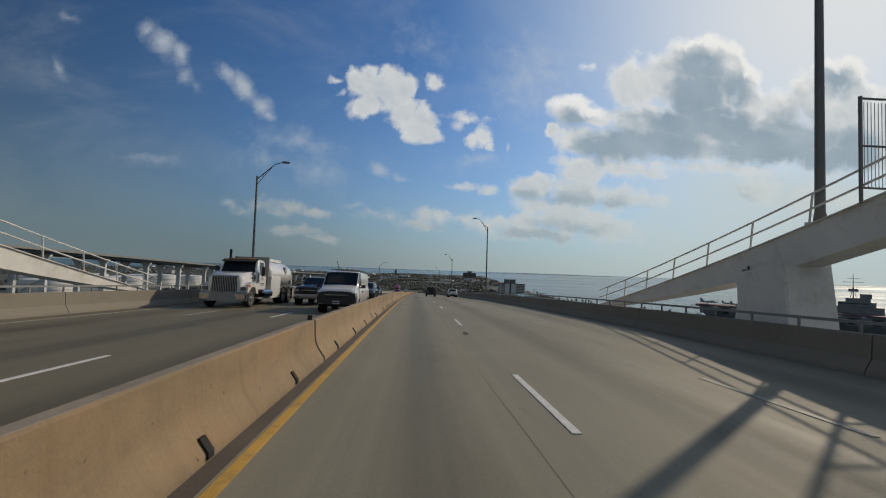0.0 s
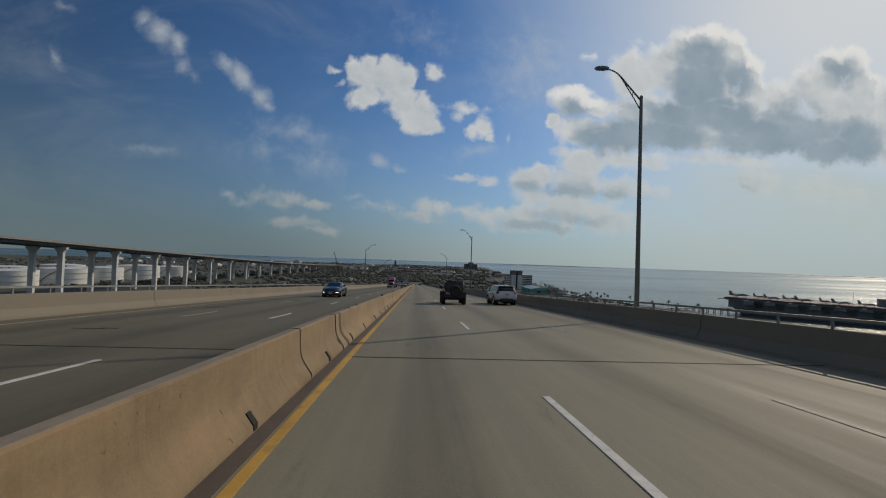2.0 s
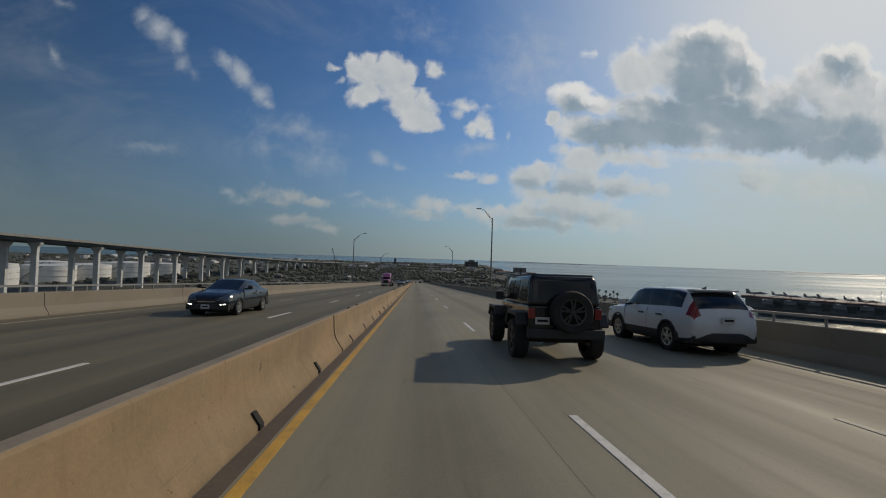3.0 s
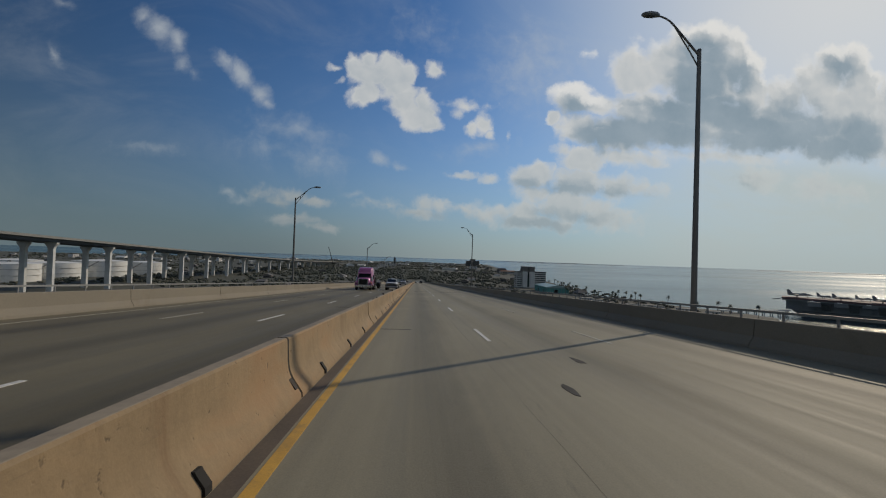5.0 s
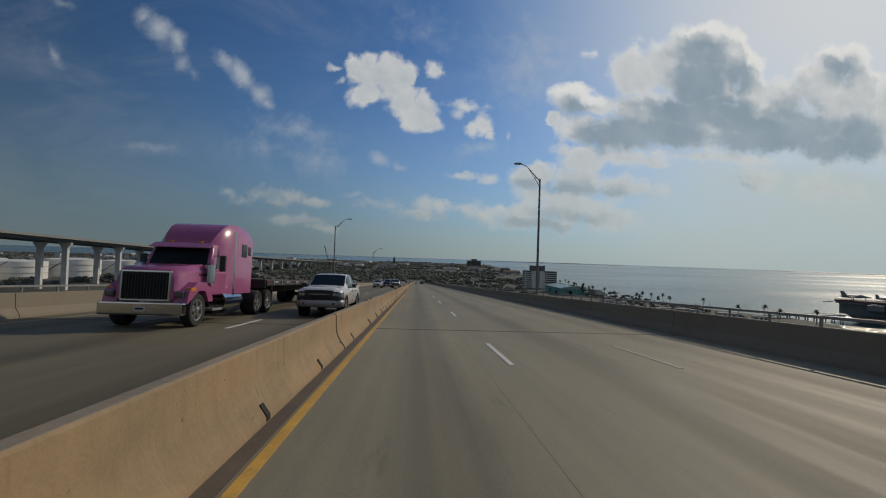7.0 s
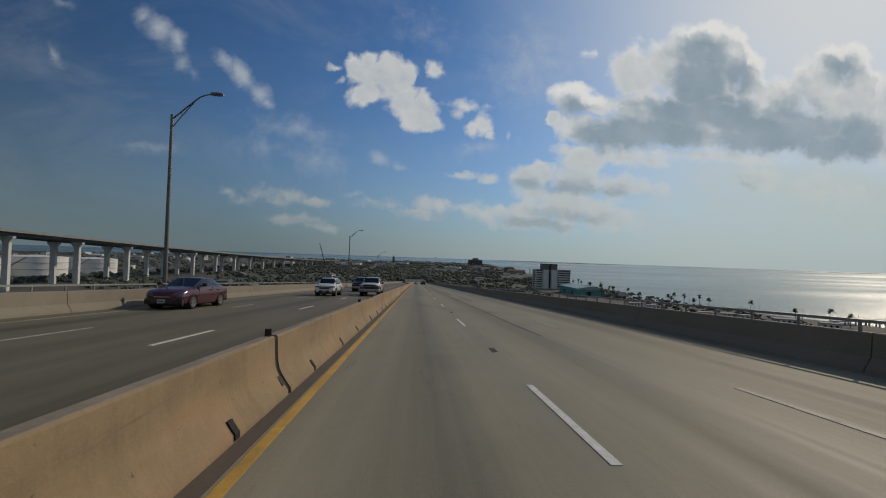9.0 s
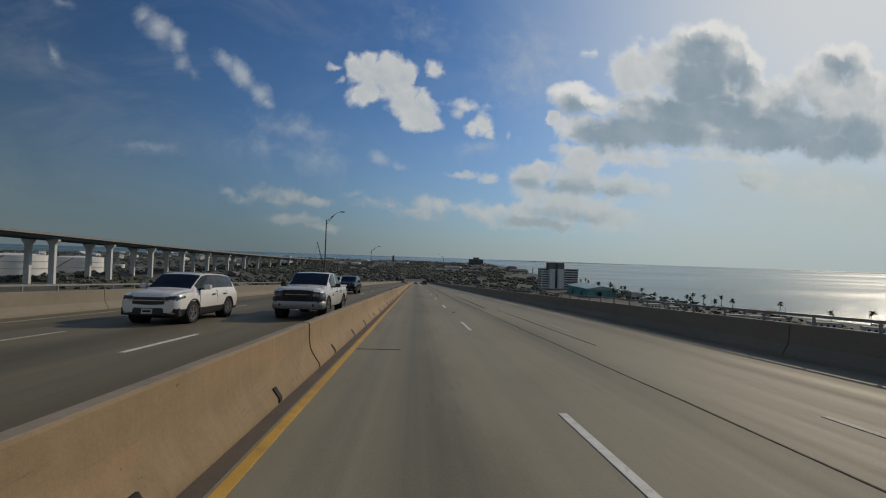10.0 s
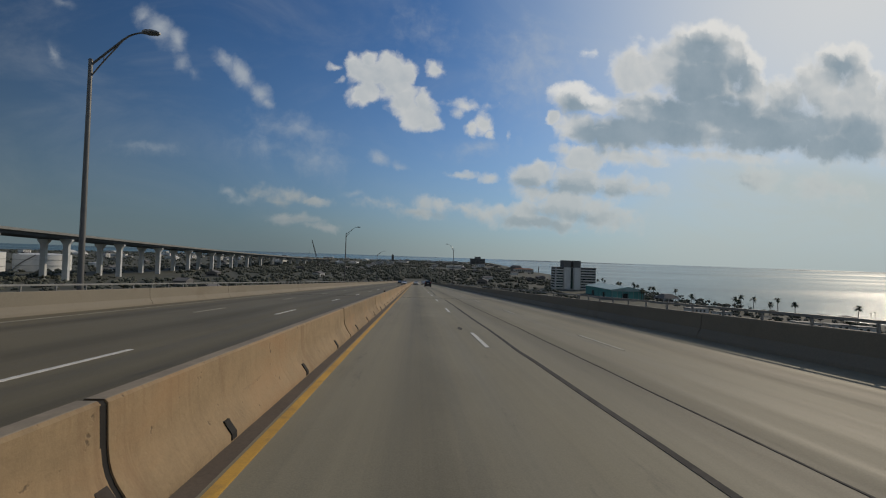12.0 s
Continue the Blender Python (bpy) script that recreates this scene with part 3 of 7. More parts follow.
def part(name, bm, mat, parent, label="", smooth=False):
    ob = to_object(name, bm, mat, smooth)
    ob.parent = parent
    return tagged(ob, label)


def again(name, source, parent, m=None):
    """One more piece on the mesh of another."""
    ob = new(name, source.data)
    ob.parent = parent
    if m is not None:
        ob.matrix_basis = m
    return ob


def box(x0, x1, y0, y1, z0, z1, bevel=0.0, bm=None, m=None):
    fresh = bm is None
    bm = bm or bmesh.new()
    made = bmesh.ops.create_cube(bm, size=1)["verts"]
    for q in made:
        q.co = Vector(((x0 + x1) / 2 + q.co.x * (x1 - x0), (y0 + y1) / 2 + q.co.y * (y1 - y0), (z0 + z1) / 2 + q.co.z * (z1 - z0)))
    if bevel and fresh:
        bmesh.ops.bevel(bm, geom=bm.edges[:], offset=bevel, segments=2, affect="EDGES", profile=0.6)
    if m is not None:
        for q in (bm.verts if fresh else made):
            q.co = m @ q.co
    return bm


def loft(rings, bm=None, caps=True):
    bm = bm or bmesh.new()
    rows = [[bm.verts.new(p) for p in r] for r in rings]
    k = len(rows[0])
    for a, b in zip(rows, rows[1:]):
        for j in range(k):
            bm.faces.new((a[j], a[(j + 1) % k], b[(j + 1) % k], b[j]))
    if caps:
        bm.faces.new(rows[0][::-1]), bm.faces.new(rows[-1])
    return bm


def tube(points, radius, sides=8, bm=None, end=None):
    """A round bar through points, tapering to the radius end."""
    pts = [Vector(p) for p in points]
    rings = []
    for i, p in enumerate(pts):
        d = (pts[min(i + 1, len(pts) - 1)] - pts[max(i - 1, 0)]).normalized()
        side = d.orthogonal().normalized() if abs(d.z) > 0.9 else d.cross(Vector((0, 0, 1))).normalized()
        up = side.cross(d)
        r = radius if end is None else radius + (end - radius) * i / (len(pts) - 1)
        rings.append([p + (side * math.cos(a) + up * math.sin(a)) * r for a in [2 * math.pi * j / sides for j in range(sides)]])
    return loft(rings, bm)


def lathe(profile, sides=20, axis="x", caps=True):
    """Profile of (radius, along) turned about an axis."""
    rings = []
    for r, a in profile:
        ring = []
        for j in range(sides):
            c, s = r * math.cos(2 * math.pi * j / sides), r * math.sin(2 * math.pi * j / sides)
            ring.append((a, c, s) if axis == "x" else (c, a, s) if axis == "y" else (c, s, a))
        rings.append(ring)
    return loft(rings, None, caps)


def quad(a, b, c, d, thick, bm=None):
    """A thin plate on four corners, raised along its normal."""
    a, b, c, d = (Vector(q) for q in (a, b, c, d))
    n = (b - a).cross(d - a).normalized() * thick
    bm = bm or bmesh.new()
    return loft([[a - n, b - n, c - n, d - n], [a + n, b + n, c + n, d + n]], bm)


def swept(section, y0, y1, step, height=None):
    """A section of (x, z) drawn along the road from y0 to y1."""
    height = height or road_z
    n = max(1, math.ceil((y1 - y0) / step))
    ys = [y0 + (y1 - y0) * i / n for i in range(n + 1)]
    return loft([[(x, y, height(y) + z) for x, z in section] for y in ys])


def on_road(x, y, turn=0.0):
    """Pose of a thing that stands on the road and leans with its slope."""
    slope = math.degrees(math.atan2(road_z(y + 0.5) - road_z(y - 0.5), 1.0))
    return pose(x, y, road_z(y), slope, 0, 0) @ pose(0, 0, 0, 0, 0, turn)


def thing(name, label, category, group="", kind=""):
    return tagged(new(name), label, category, group, kind)
# ---- setting ----
ROAD_END = 900.0
MEDIAN = -2.03
LEFT_FACE, RIGHT_FACE = -13.3, 9.2


def sea_z(r):
    """The bay lies flat; its far rim lifts to where the true horizon stands."""
    return 25.0 * max(0.0, (r - 3300) / 1600) ** 1.4


def build_ground():
    bm = bmesh.new()
    rings = []
    for r in (0.1, 120, 300, 600, 1000, 1500, 2100, 2700, 3300, 3500, 3700, 3900, 4100, 4300, 4500, 4700, 4900):
        rings.append([bm.verts.new((r * math.cos(a), 200 + r * math.sin(a), sea_z(r))) for a in [2 * math.pi * k / 72 for k in range(72)]])
    for inner, outer in zip(rings, rings[1:]):
        for k in range(72):
            bm.faces.new((inner[k], outer[k], outer[(k + 1) % 72], inner[(k + 1) % 72]))
    tagged(to_object("water", bm, SEA, True), "wide grey-green bay water with sun glint", "water", kind="structure")
    # the land: shore beside the road, running out to a point far ahead
    rnd = random.Random(3)
    edge = [(-3100, 250), (-900, 180), (-300, 150), (120, 250), (200, 330), (268, 430), (300, 470), (296, 505), (280, 528), (268, 554), (254, 587), (238, 612), (226, 640), (218, 672), (226, 705), (232, 757), (244, 830)]
    y = 860.0
    while y < 3100:
        x = 250 + max(0, y - 900) * 0.105 + 5 * math.sin(y / 47) + rnd.uniform(-3, 3)
        edge.append((x, y))
        y += rnd.uniform(22, 40)
    edge += [(420, 3140), (180, 3180), (-500, 2950), (-1400, 2600), (-2300, 2150), (-3000, 1300)]
    bm = bmesh.new()
    top = [bm.verts.new((x, y, 2.4)) for x, y in edge]
    low = [bm.verts.new((x + (3 if x > 100 else 0), y, -1.0)) for x, y in edge]
    bm.faces.new(top)
    for i in range(len(edge)):
        j = (i + 1) % len(edge)
        bm.faces.new((top[i], low[i], low[j], top[j]))
    tagged(to_object("ground", bm, LAND), "flat coastal ground with scrub, sandy lots and yards", "ground", kind="structure")
    # far shores: a low line of land along the horizon, a pale mast and tanks on it
    for a0, a1, h in ((-38, -9, 7), (-8.5, 3, 5), (10, 27, 9), (40, 58, 6)):
        ring = []
        for i in range(49):
            a = radians(a0 + (a1 - a0) * i / 48)
            hh = h * (0.35 + 0.65 * abs(noise.noise((a * 40, h, 1)))) * math.sin(math.pi * min(1, max(0.03, i / 48))) ** 0.4
            ring.append([(r * math.sin(a), 200 + r * math.cos(a), sea_z(r) + z) for r, z in ((4560, -2), (4590, hh), (4640, -2))])
        tagged(to_object("backdrop", loft(ring), FAR_SHORE), "low blue-grey far shore across the bay", "far shore", kind="structure")


def build_road():
    road = tagged(to_object("road", swept([(MEDIAN, -0.6), (MEDIAN, 0), (RIGHT_FACE + 0.35, 0), (RIGHT_FACE + 0.35, -0.6)], -70, ROAD_END, 6), PAVE_R),
                  "grey grooved concrete carriageway with tyre streaks", "road", kind="structure")
    other = tagged(to_object("road", swept([(LEFT_FACE - 0.35, -0.6), (LEFT_FACE - 0.35, 0), (MEDIAN, 0), (MEDIAN, -0.6)], -70, ROAD_END, 6), PAVE_L),
                   "darker worn concrete carriageway for oncoming traffic", "road", kind="structure")
    deck = [(-16.0, -0.25), (-13.66, -0.02), (-13.66, -0.62), (9.56, -0.62), (9.56, -0.02), (12.7, -0.25), (12.7, -0.8), (8.6, -1.1), (8.2, -2.6), (6.6, -2.6), (6.2, -1.2),
            (-10.2, -1.2), (-10.6, -2.6), (-12.2, -2.6), (-12.6, -1.1), (-16.0, -0.8)]
    tagged(to_object("bridge_deck", swept(deck, -70, 760, 10), DECK), "concrete bridge deck with two deep side girders", "bridge deck", kind="structure")
    for y in range(60, 700, 64):
        bm = bmesh.new()
        for x in (-11.4, 7.4):
            tube([(x, y, -1), (x, y, road_z(y) - 3.4)], 1.3, 12, bm)
        box(-13.4, 9.4, y - 1.1, y + 1.1, road_z(y) - 3.6, road_z(y) - 2.5, 0, bm)
        tagged(to_object("bridge_pier", bm, PALE_CONCRETE), "concrete two-column pier carrying the bridge deck", "bridge pier", kind="structure")
    part("edge_line", swept([(-1.50, 0.0), (-1.50, 0.008), (-1.385, 0.008), (-1.385, 0.0)], -70, 890, 6), YELLOW_LINE, road, "solid yellow edge line")
    part("edge_line", swept([(-12.34, 0.0), (-12.34, 0.006), (-12.26, 0.006), (-12.26, 0.0)], -70, 890, 6), FADED_LINE, other, "worn white edge line")
    part("edge_line", swept([(-2.74, 0.0), (-2.74, 0.008), (-2.64, 0.008), (-2.64, 0.0)], -70, 890, 6), YELLOW_LINE, other, "solid yellow edge line")
    # grimy shoulder strip between yellow line and barrier
    part("shoulder_grime", swept([(-1.725, 0.0), (-1.725, 0.004), (-1.54, 0.004), (-1.54, 0.0)], -70, 900, 6), material("shoulder_dirt", (0.10, 0.078, 0.058), 0.9, vary=0.3, coarse=1.5, fine=30, world_space=True), road)
    # lane dashes, ten feet of paint to forty feet of road
    marks = {}
    for x, first, owner, cycle, paint_mat in ((1.85, 4.75, road, 12.19, WHITE_LINE), (5.35, 4.75, road, 12.19, FADED_LINE), (-5.9, 5.85, other, 12.46, WHITE_LINE), (-9.3, 5.85, other, 12.46, FADED_LINE)):
        for k in range(-4, 62):
            m = on_road(x, first + cycle * k + 1.525)
            if paint_mat not in marks:
                marks[paint_mat] = to_object("lane_dash", box(-0.055, 0.055, -1.525, 1.525, 0.0, 0.009), paint_mat)
                marks[paint_mat].parent, marks[paint_mat].matrix_basis = owner, m
            else:
                again("lane_dash", marks[paint_mat], owner, m)
    # sealed joints and cracks
    rnd = random.Random(8)

    def seal(x, y0, y1, w, drift=0.0, owner=road):
        """A hair joint stays grey and flat; a wider crack is filled with tar."""
        n = max(2, int((y1 - y0) / 1.5))
        rings = []
        for i in range(n + 1):
            y = y0 + (y1 - y0) * i / n
            xx = x + drift * i / n + 0.06 * noise.noise((y * 0.21, x, 0)) + 0.03 * noise.noise((y * 0.9, x, 3))
            ww = w * (0.75 + 0.6 * abs(noise.noise((y * 0.35, x, 7))))
            z, rise = road_z(y), 0.006 if w > 0.01 else 0.0015
            rings.append([(xx - ww, y, z), (xx - ww, y, z + rise), (xx + ww, y, z + rise), (xx + ww, y, z)])
        part("crack_seal", loft(rings), TAR if w > 0.01 else JOINT_GREY, owner)
    seal(1.28, -10, 44, 0.0028), seal(1.25, 60, 205, 0.0032), seal(3.95, 246, 292, 0.018, -0.25), seal(3.6, 292, 352, 0.02, 0.28), seal(4.4, 286, 299, 0.075, 0.12), seal(4.52, 300, 312, 0.05, 0.15), seal(3.75, 360, 470, 0.03), seal(2.5, 306, 349, 0.055, 0.15), seal(4.9, 270, 282, 0.03)
    seal(2.35, 360, 420, 0.06, 0.4)
    # transverse expansion joints across both carriageways
    for y in (34.2, 59.6, 141.3, 193.7, 268.6, 352.0):
        full = y in (59.6, 193.7, 352.0)
        x1 = 9.15 if full else -0.35
        part("expansion_joint", swept([(-1.5, 0.0), (-1.5, 0.005), (x1, 0.005), (x1, 0.0)], y - 0.035, y + 0.035, 1), TAR, road)
        if full:
            part("expansion_joint", swept([(-13.2, 0.0), (-13.2, 0.005), (-2.4, 0.005), (-2.4, 0.0)], y + 0.6, y + 0.67, 1), TAR, other)
    # small patched spalls
    for x, y in ((1.9, 243.0), (1.95, 255.8), (2.0, 281.5), (1.7, 14.2), (1.8, 34.5), (2.1, 46.7), (1.6, 326.0), (2.2, 133.5), (3.3, 136.0), (2.05, 309.5), (4.9, 283.5)):
        blob = bmesh.new()
        vs = []
        for i in range(9):
            a = 2 * math.pi * i / 9
            r = rnd.uniform(0.6, 1.15)
            vs.append((0.10 * r * math.cos(a), 0.42 * r * math.sin(a)))
        lo, hi = [blob.verts.new((p, q, 0.0)) for p, q in vs], [blob.verts.new((p, q, 0.006)) for p, q in vs]
        blob.faces.new(hi)
        for i in range(9):
            blob.faces.new((lo[i], lo[(i + 1) % 9], hi[(i + 1) % 9], hi[i]))
        part("patch", blob, TAR, road).matrix_basis = on_road(x, y)
    for x, y in ((-7.6, 46.0), (-10.4, 52.0), (-9.5, 63.5), (-10.7, 74.0), (-4.3, 152.0), (-7.0, 160.0), (-10.0, 163.0), (-9.6, 84.5), (-11.2, 85.0), (-9.8, 318.0)):
        blob = bmesh.new()
        box(-0.45, 0.45, -0.05, 0.05, 0, 0.005, 0, blob)
        box(0.2, 0.75, 0.12, 0.2, 0, 0.005, 0, blob)
        part("patch", blob, TAR, other).matrix_basis = on_road(x, y)


JOINTS = [-38.6, -29.3, -20.0, -10.6, -0.4, 8.8, 18.7, 23.2, 28.4, 37.4, 47.8, 57.5, 60.6, 67.3, 75.9, 85.4, 94.4, 103.6, 113.2, 122.9, 132.8, 142.6, 151.2, 160.6, 171.0, 179.6, 189.2, 193.5,
          202.4, 211.5, 220.6, 229.7, 238.7, 248.4, 256.9, 266.4, 275.6, 284.6, 294.1, 303.9, 313.8, 323.0]
REFLECTORS = (8.8, 75.9, 113.2, 151.2, 160.6, 171.0, 220.6, 238.7, 248.4, 294.1, 303.9, 340.0, 360.0)


def build_median():
    """Safety-shape barrier in cast lengths with open joints, drain slots at the foot and brackets on top."""
    median = thing("median_barrier", "tan concrete safety-shape median barrier with stained joints", "barrier", kind="structure")
    joints = list(JOINTS)
    while joints[-1] < 560:
        joints.append(joints[-1] + 9.3)

    sec = [(-2.33, 0.0), (-2.325, 0.08), (-2.26, 0.17), (-2.195, 0.27), (-2.162, 0.34), (-2.142, 0.41), (-2.128, 0.52), (-2.115, 0.79), (-2.095, 0.81), (-1.965, 0.81), (-1.945, 0.79), (-1.932, 0.52), (-1.918, 0.41), (-1.898, 0.34), (-1.865, 0.27), (-1.80, 0.17), (-1.735, 0.08), (-1.73, 0.0)]
    slot, last = None, 0.03
    for a, b in zip(joints, joints[1:]):
        gap = random.Random(int(b * 7)).choice((0.026, 0.034, 0.050, 0.056))
        a0, b0 = a + last, b - gap
        last = gap
        ys = [a0, (a0 + b0) / 2, b0]
        shift = random.Random(int(a * 10)).uniform(-0.008, 0.008)
        seg = part("segment", loft([[(x + shift, y, road_z(y) + z - 0.01) for x, z in sec] for y in ys]), BARRIER, median, smooth=True)
        if a < 420:
            part("top_face", loft([[(x + shift, y, road_z(y) + z) for x, z in ((-2.10, 0.796), (-2.09, 0.8035), (-1.972, 0.8035), (-1.962, 0.796))] for y in ys]), TOP_GREY, seg)
        for q in (1.5, 4.4, 7.2):
            if q < b - a - 0.6 and -5 < a < 400:
                m = on_road(-1.77, a + q)
                # no hole is cut: a black block stands for the slot's shaded inside
                if slot is None:
                    slot = part("drain_slot", loft([[(x, y, z) for x, z in ((-0.09, 0.02), (0.054, 0.02), (0.050, 0.08), (-0.016, 0.17), (-0.030, 0.195), (-0.09, 0.195))] for y in (-0.055, 0.055)]), DARK, seg)
                    slot.matrix_basis = m
                else:
                    again("drain_slot", slot, seg, m)
        inner = [(-2.03 + (x + 2.03) * 0.93, z * 0.985 - 0.006) for x, z in sec]
        core = loft([[(x, y, road_z(y) + z) for x, z in inner] for y in (b0 - 0.01, b0 + 2 * gap + 0.01)])
        part("joint_filler", core, DARK, median)
    rest = joints[-1]
    part("segment", swept([(x, z - 0.01) for x, z in sec], rest, 890, 12), BARRIER, median)
    # joint brackets bolted low on the face and top reflector brackets
    for i, y in enumerate(joints[:-1]):
        if 0 < y < 340 and i % 2 == 0:
            part("joint_plate", box(-0.02, 0.02, -0.09, 0.03, -0.11, 0.11, 0.006), RUST, median, "rusty joint plate").matrix_basis = on_road(-1.86, y - 0.08) @ pose(0, 0, 0.22, 0, -38, 0)
    return joints


def build_brackets(joints):
    for y in REFLECTORS:
        ob = thing("barrier_reflector", "small dark square reflector bracket on the median barrier top", "reflector", "reflectors on the median barrier")
        part("plate", box(-0.045, 0.045, -0.01, 0.01, 0.012, 0.10, 0.004), RUST, ob)
        part("foot", box(-0.05, 0.05, -0.04, 0.04, 0.0, 0.014, 0.004), RUST, ob)
        ob.matrix_basis = on_road(-2.03, y - 0.12) @ pose(0, 0, 0.80)
    for i, y in enumerate(joints):
        if not 0 < y < 400 or i % 3:
            continue
        for k in (2.4, 4.1):
            ob = thing("rebar_loop", "short rusted loop of bent bar lying on the barrier top", "rebar loop", "rebar loops on the median barrier")
            if y < 60 or i % 2:
                for dy in (-0.09, 0.09):
                    part("stub", tube([(0.02, dy, 0.0), (0.05, dy * 1.3, 0.035), (0.09, dy * 0.6, 0.03)], 0.016, 6), RUST, ob)
            else:
                part("bar", tube([(-0.10, -0.12, 0.012), (-0.03, 0.02, 0.030), (0.02, 0.16, 0.030), (0.06, 0.05, 0.018), (0.085, -0.10, 0.012)], 0.011, 6), RUST, ob)
                part("stub", tube([(-0.02, 0.10, 0.0), (-0.015, 0.10, 0.035)], 0.012, 6), RUST, ob)
            ob.matrix_basis = on_road(-2.04, y + k) @ pose(0, 0, 0.80) @ Matrix.Scale(0.75, 4)


def build_parapet(face, out):
    """Edge parapet: sloped concrete wall in cast lengths with a steel rail on short posts."""
    wall = thing("bridge_parapet", "weathered concrete bridge parapet with a steel top rail on short posts", "parapet", kind="structure")
    height = 0.84
    sec = [(face, 0.0), (face + out * 0.02, 0.10), (face + out * 0.16, 0.34), (face + out * 0.19, height - 0.02), (face + out * 0.21, height), (face + out * 0.40, height), (face + out * 0.42, 0.0)]
    sec = [(x, z - 0.01) for x, z in sec]
    y = -66.0
    while y < 520:
        step = 9.3
        part("segment", swept(sec, y + 0.016, y + step - 0.016, 9.3), PARAPET, wall)
        y += step
    part("segment", swept(sec, y, 880, 12), PARAPET, wall)
    part("joint_filler", swept([(face + out * 0.24, 0.0), (face + out * 0.24, height - 0.06), (face + out * 0.36, height - 0.06), (face + out * 0.36, 0.0)], -66, 520, 10), DARK, wall)
    rx = face + out * 0.30
    part("rail", swept([(rx - 0.035, height + 0.18), (rx - 0.035, height + 0.25), (rx + 0.035, height + 0.25), (rx + 0.035, height + 0.18)], -66, 870, 6), GALV, wall, "galvanised square top rail")
    post = None
    for k in range(-10, 280):
        yy = 1.2 + 1.5 * k
        if post is None:
            post = part("rail_post", box(-0.025, 0.025, -0.025, 0.025, 0.0, 0.20, 0.005), GALV, wall)
            post.matrix_basis = on_road(rx, yy) @ pose(0, 0, height - 0.015)
        else:
            again("rail_post", post, wall, on_road(rx, yy) @ pose(0, 0, height - 0.015))


build_ground()
build_road()
build_brackets(build_median())
build_parapet(LEFT_FACE, -1)
build_parapet(RIGHT_FACE, 1)


# ---- lamps on the bridge ----
def street_lamp(label, height, reach):
    lamp = thing("street_lamp", label, "street lamp", "street lamps along the bridge")
    part("base_plate", box(-0.26, 0.26, -0.26, 0.26, -0.30, 0.05, 0.02), PALE_CONCRETE, lamp)
    part("pole", tube([(0, 0, 0.05), (0, 0, height * 0.5), (0, 0, height)], 0.135, 12, end=0.085), POLE, lamp, smooth=True)
    part("collar", lathe([(0.16, 0.05), (0.17, 0.12), (0.15, 0.30), (0.0, 0.30)], 12, "z"), POLE, lamp)
    s = 1 if reach > 0 else -1
    curve = [(reach * f, 0, height + h) for f, h in ((0, -0.22), (0.22, 0.24), (0.44, 0.70), (0.60, 1.04), (0.70, 1.22), (0.80, 1.33), (0.90, 1.40), (1.0, 1.42))]
    part("arm", tube(curve, 0.05, 8, end=0.035), POLE, lamp, smooth=True)
    part("brace", tube([(0, 0, height - 0.78), (reach * 0.22, 0, height - 0.08), (reach * 0.42, 0, height + 0.50), (reach * 0.60, 0, height + 1.02)], 0.03, 6), POLE, lamp)
    part("strut", tube([(reach * 0.25, 0, height + 0.02), (reach * 0.25, 0, height + 0.30)], 0.02, 6), POLE, lamp)
    part("cap", lathe([(0.09, height), (0.095, height + 0.03), (0.06, height + 0.08), (0.01, height + 0.09)], 12, "z"), POLE, lamp)
    x, _, z = curve[-1]
    head = loft([[(x + s * d, w * q, z + h) for q, h in ((-1, 0.03), (-0.8, 0.03 + t), (0.8, 0.03 + t), (1, 0.03), (0.7, -0.03), (-0.7, -0.03))]
                 for d, w, t in ((-0.1, 0.05, 0.05), (0.05, 0.13, 0.10), (0.35, 0.17, 0.10), (0.62, 0.13, 0.06), (0.70, 0.06, 0.03))])
    part("lamp_head", head, GALV, lamp, "grey cobra lamp head")
    part("lens", box(x + s * 0.35 - 0.22, x + s * 0.35 + 0.22, -0.12, 0.12, z - 0.055, z - 0.031, 0.01), LAMP_GLASS, lamp)
    return lamp


left_lamp = street_lamp("tall dark steel street lamp with a curved truss arm", 11.2, 2.3)
right_lamp = street_lamp("tall dark steel street lamp with a curved truss arm", 12.1, -1.95)
for y in (41.4, 180.6, 259.8, 331.6, 405.0, 481.0, 557.0, 640.0):
    copy_thing(left_lamp, pose(-15.2, y, road_z(y) + 0.05))
for y in (73.2, 145.1, 221.5, 450.0, 530.0, 610.0):
    copy_thing(right_lamp, pose(11.9, y, road_z(y) + 0.05))
copy_thing(right_lamp, pose(11.9, 12.1, road_z(12.1) + 3.72))
for ob in (left_lamp, right_lamp):
    for o in [*ob.children_recursive, ob]:
        bpy.data.objects.remove(o)


